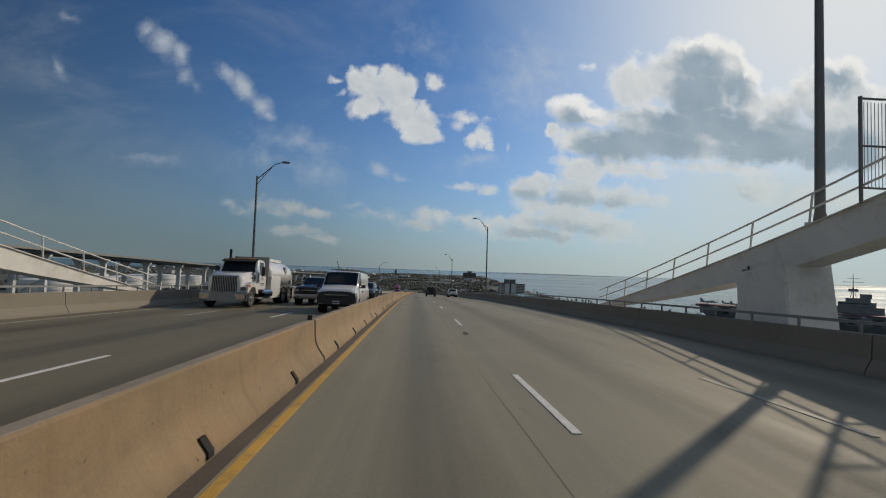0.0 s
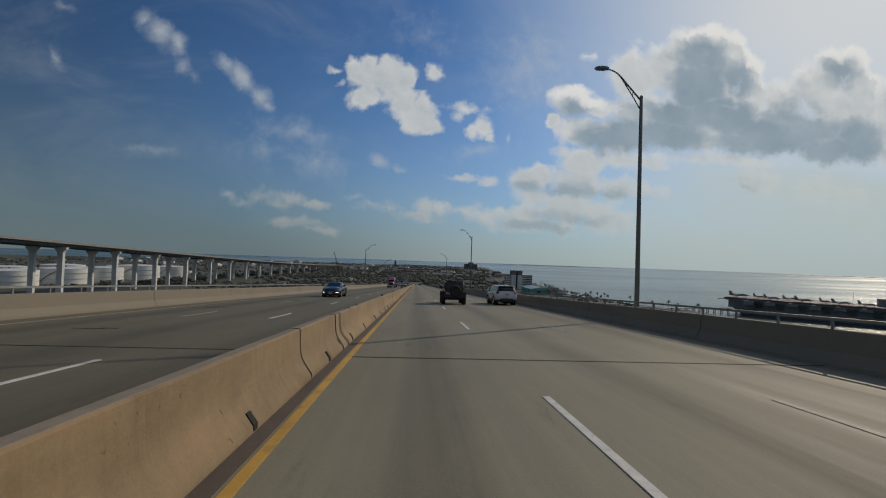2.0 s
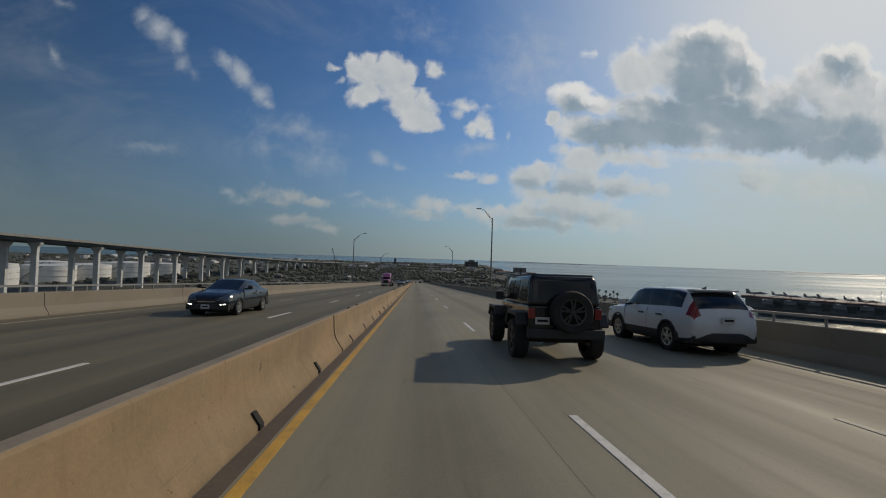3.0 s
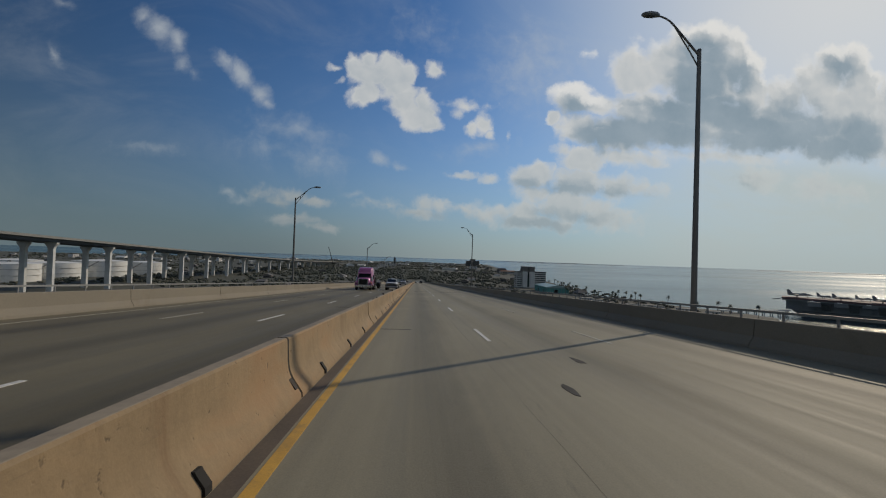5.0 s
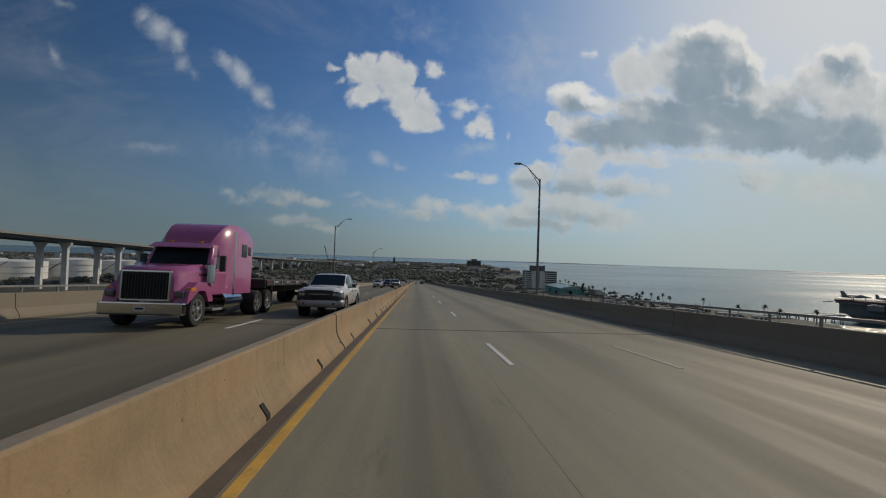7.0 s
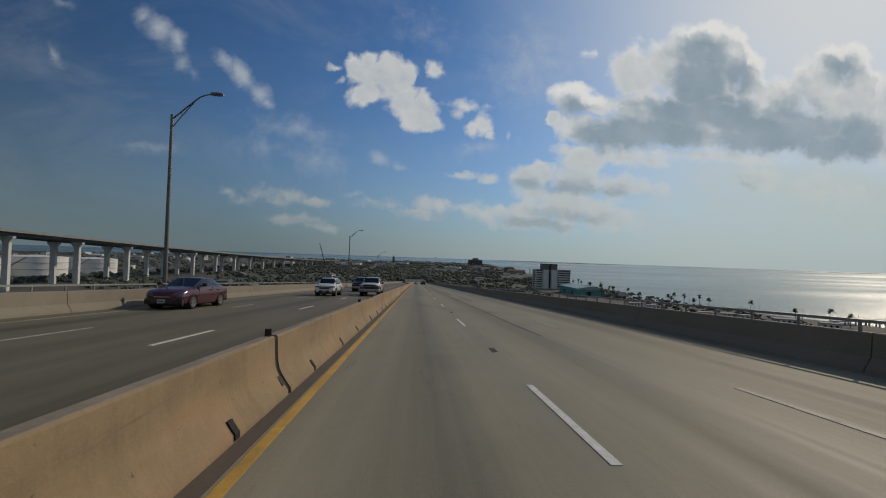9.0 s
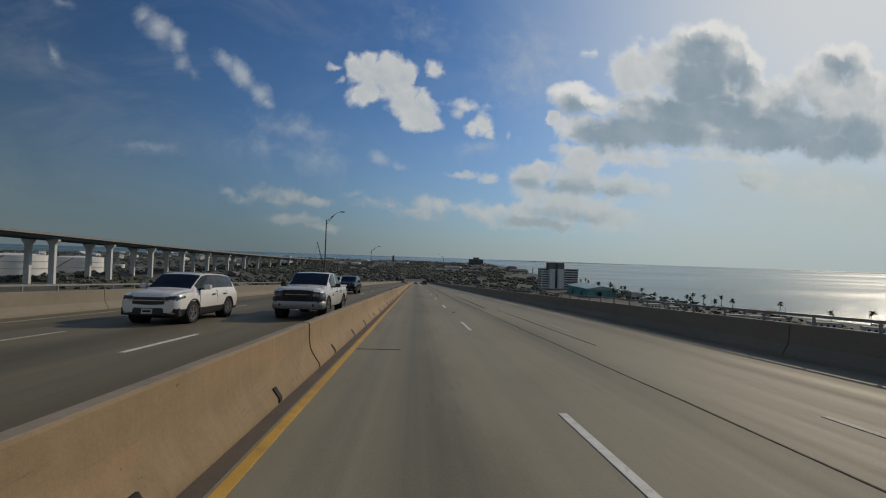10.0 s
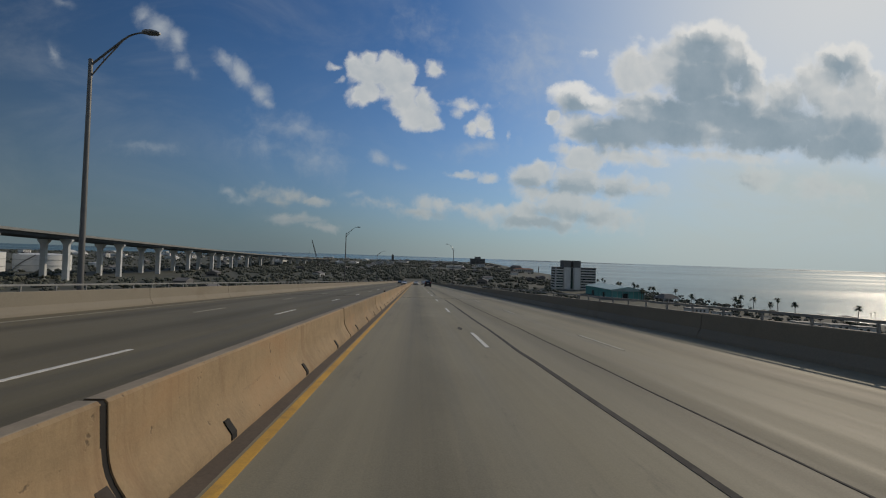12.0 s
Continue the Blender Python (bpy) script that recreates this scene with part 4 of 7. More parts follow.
# ---- foot of the steel arch ----
def arch_foot(x, mirror):
    """Lower end of the steel arch rib with handrail, resting on its concrete shoe."""
    rib = thing("arch_rib", "white painted steel arch rib with pipe handrail, streaked with grime", "bridge arch")

    def top(y):
        k = 26.5 - y
        return road_z(y) + 0.62 + 0.172 * k + 0.0024 * k * k
    ys = [26.5 - i * 1.3 for i in range(48)]
    ys = [y for y in ys if y > -34]
    depth = lambda y: min(1.05, 0.10 + 0.075 * (26.5 - y))
    part("box_girder", loft([[(x - 0.45, y, top(y) - depth(y)), (x - 0.45, y, top(y)), (x + 0.45, y, top(y)), (x + 0.45, y, top(y) - depth(y))] for y in ys]), WHITE_STEEL, rib)
    part("flange", loft([[(x - 0.52, y, top(y)), (x - 0.52, y, top(y) + 0.035), (x + 0.52, y, top(y) + 0.035), (x + 0.52, y, top(y))] for y in ys]), WHITE_STEEL, rib)
    for side in (-0.42 * mirror,):
        for h in (0.48, 0.92):
            part("handrail", tube([(x + side, y, top(y) + h) for y in ys], 0.032, 6), WHITE_STEEL, rib)
        for k in range(26):
            y = 25.4 - 2.25 * k
            if y > -33:
                part("rail_post", tube([(x + side, y + 0.12, top(y)), (x + side, y, top(y) + 0.93)], 0.035, 6), WHITE_STEEL, rib)
    shoe = thing("arch_shoe", "stained concrete shoe under the arch rib", "bridge shoe")
    shape = [(12.2, -1.2), (12.3, 0.6), (12.5, top(12.5) - road_z(12.5) - 0.9), (14.5, top(14.5) - road_z(12.5) - 0.75), (14.3, 1.2), (14.5, 0.3), (15.0, -0.1), (15.0, -1.2)]
    bm = loft([[(x + s, y, road_z(12.5) + z) for y, z in shape] for s in (-0.8, 0.8)])
    bmesh.ops.bevel(bm, geom=bm.edges[:], offset=0.06, segments=2, affect="EDGES")
    part("block", bm, WHITE_STEEL, shoe)
    part("bearing_plate", box(x - 0.7, x + 0.7, 12.6, 14.3, road_z(12.5) + top(13.4) - road_z(12.5) - 1.02, road_z(12.5) + top(13.4) - road_z(12.5) - 0.9, 0.02), GALV, shoe)
    for dx in (-0.62, 0.62):
        for dy in (12.75, 14.1):
            part("anchor_bolt", tube([(x + dx, dy, top(13.4) - 0.92), (x + dx, dy, top(13.4) - 0.80)], 0.035, 6), RUST, shoe)
    part("base_course", box(x - 0.95, x + 0.95, 11.9, 15.3, road_z(12.5) - 1.2, road_z(12.5) + 0.12, 0.05), WHITE_STEEL, shoe)


arch_foot(11.9, 1)
arch_foot(-15.7, -1)


def inspection_cage():
    cage = thing("inspection_cage", "grey steel mesh gate on the arch walkway", "steel gate")
    y, x, z = 10.45, 11.9, road_z(10.45) + 4.3
    for sx in (-0.5, 0.5):
        part("upright", tube([(x + sx, y, z - 0.3), (x + sx, y, z + 2.5)], 0.05, 6), POLE, cage)
    for h in (0.1, 1.2, 2.45):
        part("crossbar", tube([(x - 0.5, y, z + h), (x + 0.5, y, z + h)], 0.03, 6), POLE, cage)
    for k in range(9):
        part("wire", tube([(x - 0.4 + 0.1 * k, y, z + 0.1), (x - 0.4 + 0.1 * k, y, z + 2.35)], 0.008, 4), POLE, cage)


inspection_cage()
# ---- viaduct, tanks, shore ----
def viaduct_z(y):
    """Top of the viaduct's deck: a falling grade that flattens out."""
    y = min(y, 1900)
    return 49.2 - 0.0395 * (y - 503) + 0.0000125 * max(0.0, y - 700) ** 2


def build_viaduct():
    v = thing("viaduct", "long pale concrete viaduct on two rows of flared columns", "viaduct")
    part("deck", swept([(-336, -0.9), (-336, 0.1), (-292, 0.1), (-292, -0.9), (-294, -1.2), (-334, -1.2)], 150, 1900, 33, viaduct_z), GIRDER, v)
    for x in (-336.2, -291.8):
        part("parapet", swept([(x - 0.2, -0.9), (x - 0.2, 1.05), (x + 0.2, 1.05), (x + 0.2, -0.9)], 150, 1900, 33, viaduct_z), WEATHERED, v)
    for x in (-331, -323, -305, -296.5):
        part("girder", swept([(x - 0.5, -1.2), (x - 0.35, -3.4), (x + 0.35, -3.4), (x + 0.5, -1.2)], 150, 1900, 33, viaduct_z), GIRDER, v)
    for x, first, step in ((-300.5, 503.5, 66.6), (-327, 577.0, 68.0)):
        for k in range(-5, 21):
            y = first + step * k
            h = viaduct_z(y) - 3.4 - 2.0
            rings = [[(sx * a, sy * b, z) for sx, sy in ((-1, -1), (1, -1), (1, 1), (-1, 1))] for a, b, z in ((2.3, 1.25, 0), (2.3, 1.25, h - 5.8), (2.7, 1.25, h - 4.2), (4.9, 1.35, h - 1.4), (4.9, 1.35, h))]
            part("column", loft(rings), PALE_CONCRETE, v, "pale column with flared head").location = (x, y, 2.0)
    return v


build_viaduct()


def storage_tank(radius, height):
    tank = thing("storage_tank", "large white cylindrical oil storage tank on bare ground", "storage tank", "oil storage tanks")
    part("shell", lathe([(radius, -0.3), (radius, height)], 40, "z"), TANK_WHITE, tank, smooth=True)
    part("roof", lathe([(radius + 0.15, height - 0.2), (radius + 0.15, height + 0.15), (radius * 0.5, height + radius * 0.055), (0.01, height + radius * 0.075)], 40, "z"), TANK_WHITE, tank, smooth=True)
    for z in (height * 0.35, height * 0.7):
        part("wind_girder", lathe([(radius, z), (radius + 0.5, z), (radius + 0.5, z + 0.25), (radius, z + 0.25)], 40, "z"), GALV, tank)
    steps = [(math.cos(a) * (radius + 0.5), math.sin(a) * (radius + 0.5), height * i / 12) for i, a in enumerate([-2.2 + 0.09 * q for q in range(13)])]
    part("stair", tube(steps, 0.45, 4), GALV, tank)
    part("vent", lathe([(0.8, 0), (0.8, 1.5), (0.01, 1.8)], 10, "z"), GALV, tank).location = (0, 0, height + radius * 0.07)
    return tank


TANKS = ((-443, 629, 1.04), (-440, 686, 1.04), (-430, 751, 1.14), (-424, 832, 1.0), (-520, 640, 1.0), (-528, 735, 1.05), (-520, 850, 0.9), (-450, 560, 1.0), (-470, 977, 0.3))
big_tank = storage_tank(25, 18.5)
for x, y, s in TANKS:
    m = copy_thing(big_tank, pose(x, y, 2.4))
    m.scale = (s, s, s)
for o in [*big_tank.children_recursive, big_tank]:
    bpy.data.objects.remove(o)


def windows_on(parent, x0, x1, y, z0, floors, step, bay, out):
    """Recessed window strips on a wall that faces along y."""
    for f in range(floors):
        z = z0 + f * step
        x = x0
        while x + bay * 0.7 <= x1:
            part("window", box(x + 0.12 * bay, x + 0.82 * bay, min(y, y + out * 0.15), max(y, y + out * 0.15), z + 0.9, z + 2.3), DARK_GLASS, parent)
            x += bay


def windows_side(parent, x, y0, y1, z0, floors, step, bay, out):
    for f in range(floors):
        z = z0 + f * step
        y = y0
        while y + bay * 0.7 <= y1:
            part("window", box(min(x, x + out * 0.15), max(x, x + out * 0.15), y + 0.12 * bay, y + 0.82 * bay, z + 0.9, z + 2.3), DARK_GLASS, parent)
            y += bay


def build_hotel():
    h = thing("hotel", "pale eight-storey slab hotel with dark window bands by the shore", "hotel")
    part("wall", box(152, 197, 776, 792, 2.2, 26.0, 0.05), PLASTER, h)
    for x0, x1 in ((160.5, 168.6), (171.4, 179.5)):
        part("lift_housing", box(x0, x1, 775.2, 787, 26.6, 34.0, 0.1), BRICKISH, h, "dark lift housing on the roof")
        part("stair_tower", box(x0 + 0.6, x1 - 0.6, 774.2, 776, 2.2, 26.4, 0.05), PLASTER, h)
    part("slot_window", box(168.8, 171.2, 775.6, 775.98, 3.4, 25.8), DARK_GLASS, h)
    part("roof", box(151.6, 197.4, 775.6, 792.4, 26.0, 26.6), ROOF_GREY, h)
    for f in range(8):
        z = 3.4 + f * 2.85
        for x0, x1 in ((153, 160.4), (180.2, 196.4)):
            part("balcony", box(x0, x1, 774.9, 776.0, z, z + 1.15, 0.02), PLASTER, h)
            part("window", box(x0, x1, 775.7, 775.99, z + 1.25, z + 2.5), DARK_GLASS, h)
        part("window", box(151.85, 151.99, 778, 790, z + 0.95, z + 2.4), DARK_GLASS, h)


def build_teal_hall():
    h = thing("market_hall", "teal sheet-metal hall with a pale low-pitched roof", "hall")
    x0, x1, y0, y1, z = 167.0, 196.0, 672.0, 728.0, 10.0
    part("wall", box(x0, x1, y0, y1, 2.2, z), TEAL, h)
    ridge = (x0 + x1) / 2
    part("roof", loft([[(x0 - 1, y, z), (x0 - 1, y, z + 0.35), (ridge, y, z + 3.0), (x1 + 1, y, z + 0.35), (x1 + 1, y, z)] for y in (y0 - 1, y1 + 1)]), TEAL_ROOF, h)
    for k in range(9):
        y = y0 + 1 + k * 6.2
        part("rib", box(x0 - 0.18, x0 - 0.002, y, y + 0.35, 2.2, z - 0.1), TEAL, h)
    for y in (684, 708):
        part("door", box(x0 - 0.1, x0 - 0.004, y, y + 5.5, 2.3, 7.0), DARK_GLASS, h, "dark roller door")
    part("fascia", box(x0 - 1.1, x1 + 1.1, y0 - 1.3, y0 - 1.02, z - 0.9, z + 0.3), TEAL_ROOF, h)
    for k in range(7):
        part("column", box(x0 + 0.2 + 4.7 * k, x0 + 0.6 + 4.7 * k, y0 - 0.4, y0 - 0.004, 2.2, z), TEAL_ROOF, h)
    part("door", box(176, 182, y0 - 0.1, y0 - 0.004, 2.3, 7.2), DARK_GLASS, h, "dark roller door")


build_hotel()
build_teal_hall()


def block(name, label, w, d, h, wall, roof, floors, pitched=False):
    b = thing(name, label, "building", "far buildings of the town")
    part("wall", box(-w / 2, w / 2, -d / 2, d / 2, -0.3, h), wall, b)
    if pitched:
        part("roof", loft([[(-w / 2 - 0.5, y, h - 0.1), (-w / 2 - 0.5, y, h + 0.2), (0, y, h + w * 0.2), (w / 2 + 0.5, y, h + 0.2), (w / 2 + 0.5, y, h - 0.1)] for y in (-d / 2 - 0.5, d / 2 + 0.5)]), roof, b)
    else:
        part("roof", box(-w / 2 - 0.3, w / 2 + 0.3, -d / 2 - 0.3, d / 2 + 0.3, h, h + 0.6), roof, b)
    windows_on(b, -w / 2 + 1, w / 2 - 1, -d / 2, 0.4, floors, 3.2, max(3.0, w / 7), -1)
    windows_side(b, w / 2, -d / 2 + 1, d / 2 - 1, 0.4, floors, 3.2, max(3.0, d / 6), 1)
    return b


TOWN = [block("warehouse", "long low warehouse with a white roof", 46, 24, 7, PLASTER, ROOF_WHITE, 1),
        block("house", "small house with a grey pitched roof", 11, 13, 4.2, PLASTER, ROOF_GREY, 1, True),
        block("house", "small brown house with a pitched roof", 12, 10, 4.4, BRICKISH, ROOF_GREY, 1, True),
        block("office_block", "plain three-storey office block with flat roof", 26, 16, 10.5, PLASTER, ROOF_GREY, 3),
        block("shed", "white metal shed with a low pitched roof", 22, 30, 6, ROOF_WHITE, ROOF_WHITE, 1, True)]
rnd = random.Random(21)
placed = []


def clear_spot(x, y, r):
    if -45 < x < 40 or -330 < x < -240 or (x > 20 and y < 800):
        return False
    if x > 60 + max(0, y - 900) * 0.09 and y < 900 and x > 140:
        return False
    return all((x - a) ** 2 + (y - b) ** 2 > (r + q) ** 2 for a, b, q in placed)


for x, y, _ in TANKS:
    placed.append((x, y, 32))
for k in range(900):
    far = rnd.random() ** 0.8
    y = 620 + 2300 * far
    x = rnd.uniform(-1500, 200 + max(0, y - 900) * 0.1)
    if rnd.random() < 0.35:
        x = rnd.uniform(-230, 210)
    kind = rnd.choice((0, 1, 1, 2, 2, 3, 4) if y > 1500 else (1, 2, 2))
    if not clear_spot(x, y, 22) or len(placed) > 190:
        continue
    placed.append((x, y, 22))
    copy_thing(TOWN[kind], pose(x, y, 2.4, 0, 0, rnd.choice((0, 90, 20, -15))))
for b in TOWN:
    for o in [*b.children_recursive, b]:
        bpy.data.objects.remove(o)


def tower_block(label, x, y, w, d, h, crown):
    b = thing("tower_block", label, "tower block")
    part("wall", box(x - w / 2, x + w / 2, y, y + d, 2.2, 2.4 + h), BRICKISH, b)
    part("penthouse", box(x - w * 0.18, x + w * 0.2, y + 2, y + d - 2, 2.4 + h, 2.4 + h + crown), BRICKISH, b)
    for f in range(int(h / 3.4)):
        part("window", box(x - w / 2 + 1, x + w / 2 - 1, y - 0.2, y - 0.004, 4 + f * 3.4, 5.6 + f * 3.4), DARK_GLASS, b)


tower_block("broad dark tower block on the skyline", 292, 2360, 68, 30, 27, 9)
tower_block("slender tower by the far sheds", -108, 2300, 10, 10, 30, 5)


def shore_restaurant():
    b = thing("shore_restaurant", "pale shore building with terracotta roof and dark upper hall", "building")
    part("wall", box(240, 285, 1350, 1372, 2.2, 9.0, 0.1), PLASTER, b)
    part("roof", loft([[(239 + q, y0 + q, z), (286 - q, y0 + q, z), (286 - q, y1 - q, z), (239 + q, y1 - q, z)] for q, y0, y1, z in ((0, 1349, 1373, 9.0), (6, 1349, 1373, 12.0))]), TERRACOTTA, b, "terracotta hipped roof")
    part("upper_hall", box(238, 262, 1376, 1396, 2.2, 14.5, 0.1), BRICKISH, b)
    part("upper_roof", loft([[(237 + q, 1375 + q, z), (263 - q, 1375 + q, z), (263 - q, 1397 - q, z), (237 + q, 1397 - q, z)] for q, z in ((0, 14.5), (5, 18.0))]), ROOF_GREY, b)
    for k in range(9):
        part("window", box(242 + 4.7 * k, 245 + 4.7 * k, 1349.8, 1349.99, 4.5, 7.5), DARK_GLASS, b)
    part("sign_mast", box(297, 298.5, 1352, 1353.5, 2.2, 17.0), BRICKISH, b)


shore_restaurant()


def crane():
    c = thing("lattice_crane", "tall lattice boom crane standing among yards", "crane")
    part("cab", box(-3, 3, -4, 4, 0, 5, 0.2), BRICKISH, c)
    part("track", box(-4, -2, -5, 5, -1, 1.2, 0.2), RUST, c)
    part("track", box(2, 4, -5, 5, -1, 1.2, 0.2), RUST, c)
    top = Vector((-16, 0, 58))
    for a, b in ((-1, -1), (1, -1), (1, 1), (-1, 1)):
        part("boom_chord", tube([(a * 1.1, b * 1.1, 4), (top.x + a * 0.4, b * 0.4, top.z)], 0.28, 5), RUST, c)
    for k in range(18):
        f, g = k / 18, (k + 1) / 18
        s = 1 if k % 2 else -1
        part("boom_lacing", tube([(top.x * f + s, -1.1 + f * 0.7, 4 + (top.z - 4) * f), (top.x * g - s, -1.1 + g * 0.7, 4 + (top.z - 4) * g)], 0.15, 4), RUST, c)
    part("cable", tube([tuple(top), (-22, 0, 20)], 0.1, 4), RUST, c)
    c.matrix_basis = pose(-218, 1296, 3.4)


crane()


# ---- trees ----
def palm(seed, height):
    r = random.Random(seed)
    p = thing("palm_tree", "tall fan palm with a dark shaggy crown on the shore", "palm tree", "palms along the shore")
    lean = r.uniform(-0.6, 0.6)
    part("trunk", tube([(lean * f * f, 0, -0.3 + height * f) for f in (0, 0.25, 0.5, 0.75, 1.0)], 0.26, 8, end=0.17), BARK, p)
    crown = bmesh.new()
    for k in range(30):
        a, e = r.uniform(0, 6.283), r.uniform(-0.7, 1.25)
        n = r.uniform(1.9, 2.9)
        d = Vector((math.cos(a) * math.cos(e), math.sin(a) * math.cos(e), math.sin(e)))
        side = d.cross(Vector((0, 0, 1))).normalized()
        prev = None
        for i, w in enumerate((0.06, 0.30, 0.62, 0.42, 0.05)):
            f = i / 4
            q = Vector((lean, 0, height)) + d * n * f + Vector((0, 0, -0.75 * f * f))
            row = [crown.verts.new(q - side * w + Vector((0, 0, -0.12 * w))), crown.verts.new(q + Vector((0, 0, 0.06))), crown.verts.new(q + side * w + Vector((0, 0, -0.12 * w)))]
            if prev:
                crown.faces.new((prev[0], prev[1], row[1], row[0])), crown.faces.new((prev[1], prev[2], row[2], row[1]))
            prev = row
    part("crown", crown, PALM_LEAF, p)
    return p


PALMS = [palm(i, h) for i, h in enumerate((9.0, 7.2, 10.2))]
for k, (x, y) in enumerate(((188, 662), (193, 668), (201, 672), (212, 685), (214, 636), (209, 648), (217, 594), (222, 596), (226, 600), (234, 598), (232, 582), (236, 580), (233, 564), (263, 518), (248, 540), (270, 500), (276, 492),
                            (222, 742), (214, 752), (233, 800), (205, 700), (212, 720), (196, 690), (228, 830), (219, 770), (240, 850), (210, 800), (284, 470), (198, 655), (206, 676))):
    copy_thing(PALMS[k % 3], pose(x, y, 2.4, 0, 0, 47 * k))
for b in PALMS:
    for o in [*b.children_recursive, b]:
        bpy.data.objects.remove(o)


def far_woods():
    """Scrub and street trees beyond the bridge: uneven clumps of foliage."""
    r = random.Random(5)
    base = bmesh.new()
    bmesh.ops.create_icosphere(base, subdivisions=1, radius=1)
    verts0 = np.array([v.co[:] for v in base.verts])
    faces0 = np.array([[v.index for v in f.verts] for f in base.faces])
    base.free()
    vs, fs, n = [], [], 0

    def tree(x, y, s):
        nonlocal n
        for k in range(r.randint(6, 10)):
            q = verts0 * np.array([s * r.uniform(0.25, 0.55), s * r.uniform(0.25, 0.55), s * r.uniform(0.2, 0.42)])
            q = q * (1 + np.array([[r.uniform(-0.3, 0.3)] for _ in range(len(q))]))
            q = q + np.array([x + r.uniform(-0.75, 0.75) * s, y + r.uniform(-0.75, 0.75) * s, 2.2 + s * r.uniform(0.12, 0.8)])
            vs.append(q)
            fs.append(faces0 + n)
            n += len(q)
    count = 0
    while count < 6400:
        far = r.random()
        y = 560 + 2450 * far ** 1.1
        x = r.uniform(-1700, 225 + max(0, y - 900) * 0.1) if r.random() < 0.6 else r.uniform(-260, 215)
        if -26 < x < 24 and y < 905 or 140 < x < 215 and 630 < y < 800:
            continue
        if noise.noise((x * 0.006, y * 0.006, 2)) < -0.12:
            continue
        tree(x, y, r.uniform(2.0, 5.2))
        count += 1
    for k in range(1500):
        x, y = r.uniform(-420, -50), r.uniform(600, 1700)
        if noise.noise((x * 0.011, y * 0.008, 5)) > -0.22 and all((x - a) ** 2 + (y - b) ** 2 > 1100 for a, b, _ in TANKS):
            tree(x, y, r.uniform(1.8, 4.6))
    for k in range(260):
        tree(r.uniform(-26, -18) if k % 2 else r.uniform(15, 26), r.uniform(830, 1400), r.uniform(3, 6))
    for k in range(160):
        tree(r.uniform(-45, 45), r.uniform(908, 1250), r.uniform(3.5, 6.5))
    for k in range(330):
        tree(r.uniform(195, 254), r.uniform(480, 860), r.uniform(1.2, 2.6))
    me = bpy.data.meshes.new("far_woods")
    me.from_pydata(np.concatenate(vs).tolist(), [], np.concatenate(fs).tolist())
    me.materials.append(FOLIAGE)
    me.polygons.foreach_set("use_smooth", [True] * len(me.polygons))
    tagged(new("far_woods", me), "grey-green scrub and street trees over the far town, paled to imitate haze", "trees", kind="stuff")


far_woods()


def shore_pavilion():
    p = thing("shore_pavilion", "open beach pavilion with a dark hipped roof", "pavilion")
    part("roof", loft([[(-8 + q, -6 + q, z), (8 - q, -6 + q, z), (8 - q, 6 - q, z), (-8 + q, 6 - q, z)] for q, z in ((0, 3.6), (0.2, 3.9), (4.5, 7.2))]), ROOF_GREY, p)
    for x in (-7, -2.4, 2.4, 7):
        for y in (-5, 5):
            part("post", box(x - 0.2, x + 0.2, y - 0.2, y + 0.2, -0.2, 3.7), PLASTER, p)
    part("counter", box(-5, 5, -2, 2, 0, 2.6, 0.05), BRICKISH, p)
    p.matrix_basis = pose(203, 651, 2.4, 0, 0, 12)


def wave_canopy():
    c = thing("wave_canopy", "grey fabric canopy in two low arches by the beach", "canopy")
    for x0 in (0, 11):
        part("shade", loft([[(x0 + 10 * f, -4, 3.0 + 2.2 * math.sin(math.pi * f)), (x0 + 10 * f, 4, 3.0 + 2.2 * math.sin(math.pi * f)), (x0 + 10 * f, 4, 3.15 + 2.2 * math.sin(math.pi * f)), (x0 + 10 * f, -4, 3.15 + 2.2 * math.sin(math.pi * f))] for f in [q / 10 for q in range(11)]]), ROOF_GREY, c, smooth=True)
        for x in (x0 + 0.3, x0 + 9.7):
            for y in (-3.6, 3.6):
                part("post", tube([(x, y, -0.2), (x, y, 3.1)], 0.12, 6), GALV, c)
    c.matrix_basis = pose(229, 546, 2.4, 0, 0, -18)


def beach_hut(x, y, w, d, turn):
    b = thing("beach_building", "low flat grey-roofed building behind the beach", "building", "low buildings behind the beach")
    part("wall", box(-w / 2, w / 2, -d / 2, d / 2, -0.2, 2.9), PLASTER, b)
    part("roof", box(-w / 2 - 0.4, w / 2 + 0.4, -d / 2 - 0.4, d / 2 + 0.4, 2.9, 3.3, 0.05), WEATHERED, b)
    for k in range(int(w / 3)):
        part("window", box(-w / 2 + 0.8 + 3 * k, -w / 2 + 2.2 + 3 * k, -d / 2 - 0.06, -d / 2 - 0.004, 0.9, 2.2), DARK_GLASS, b)
    b.matrix_basis = pose(x, y, 2.4, 0, 0, turn)


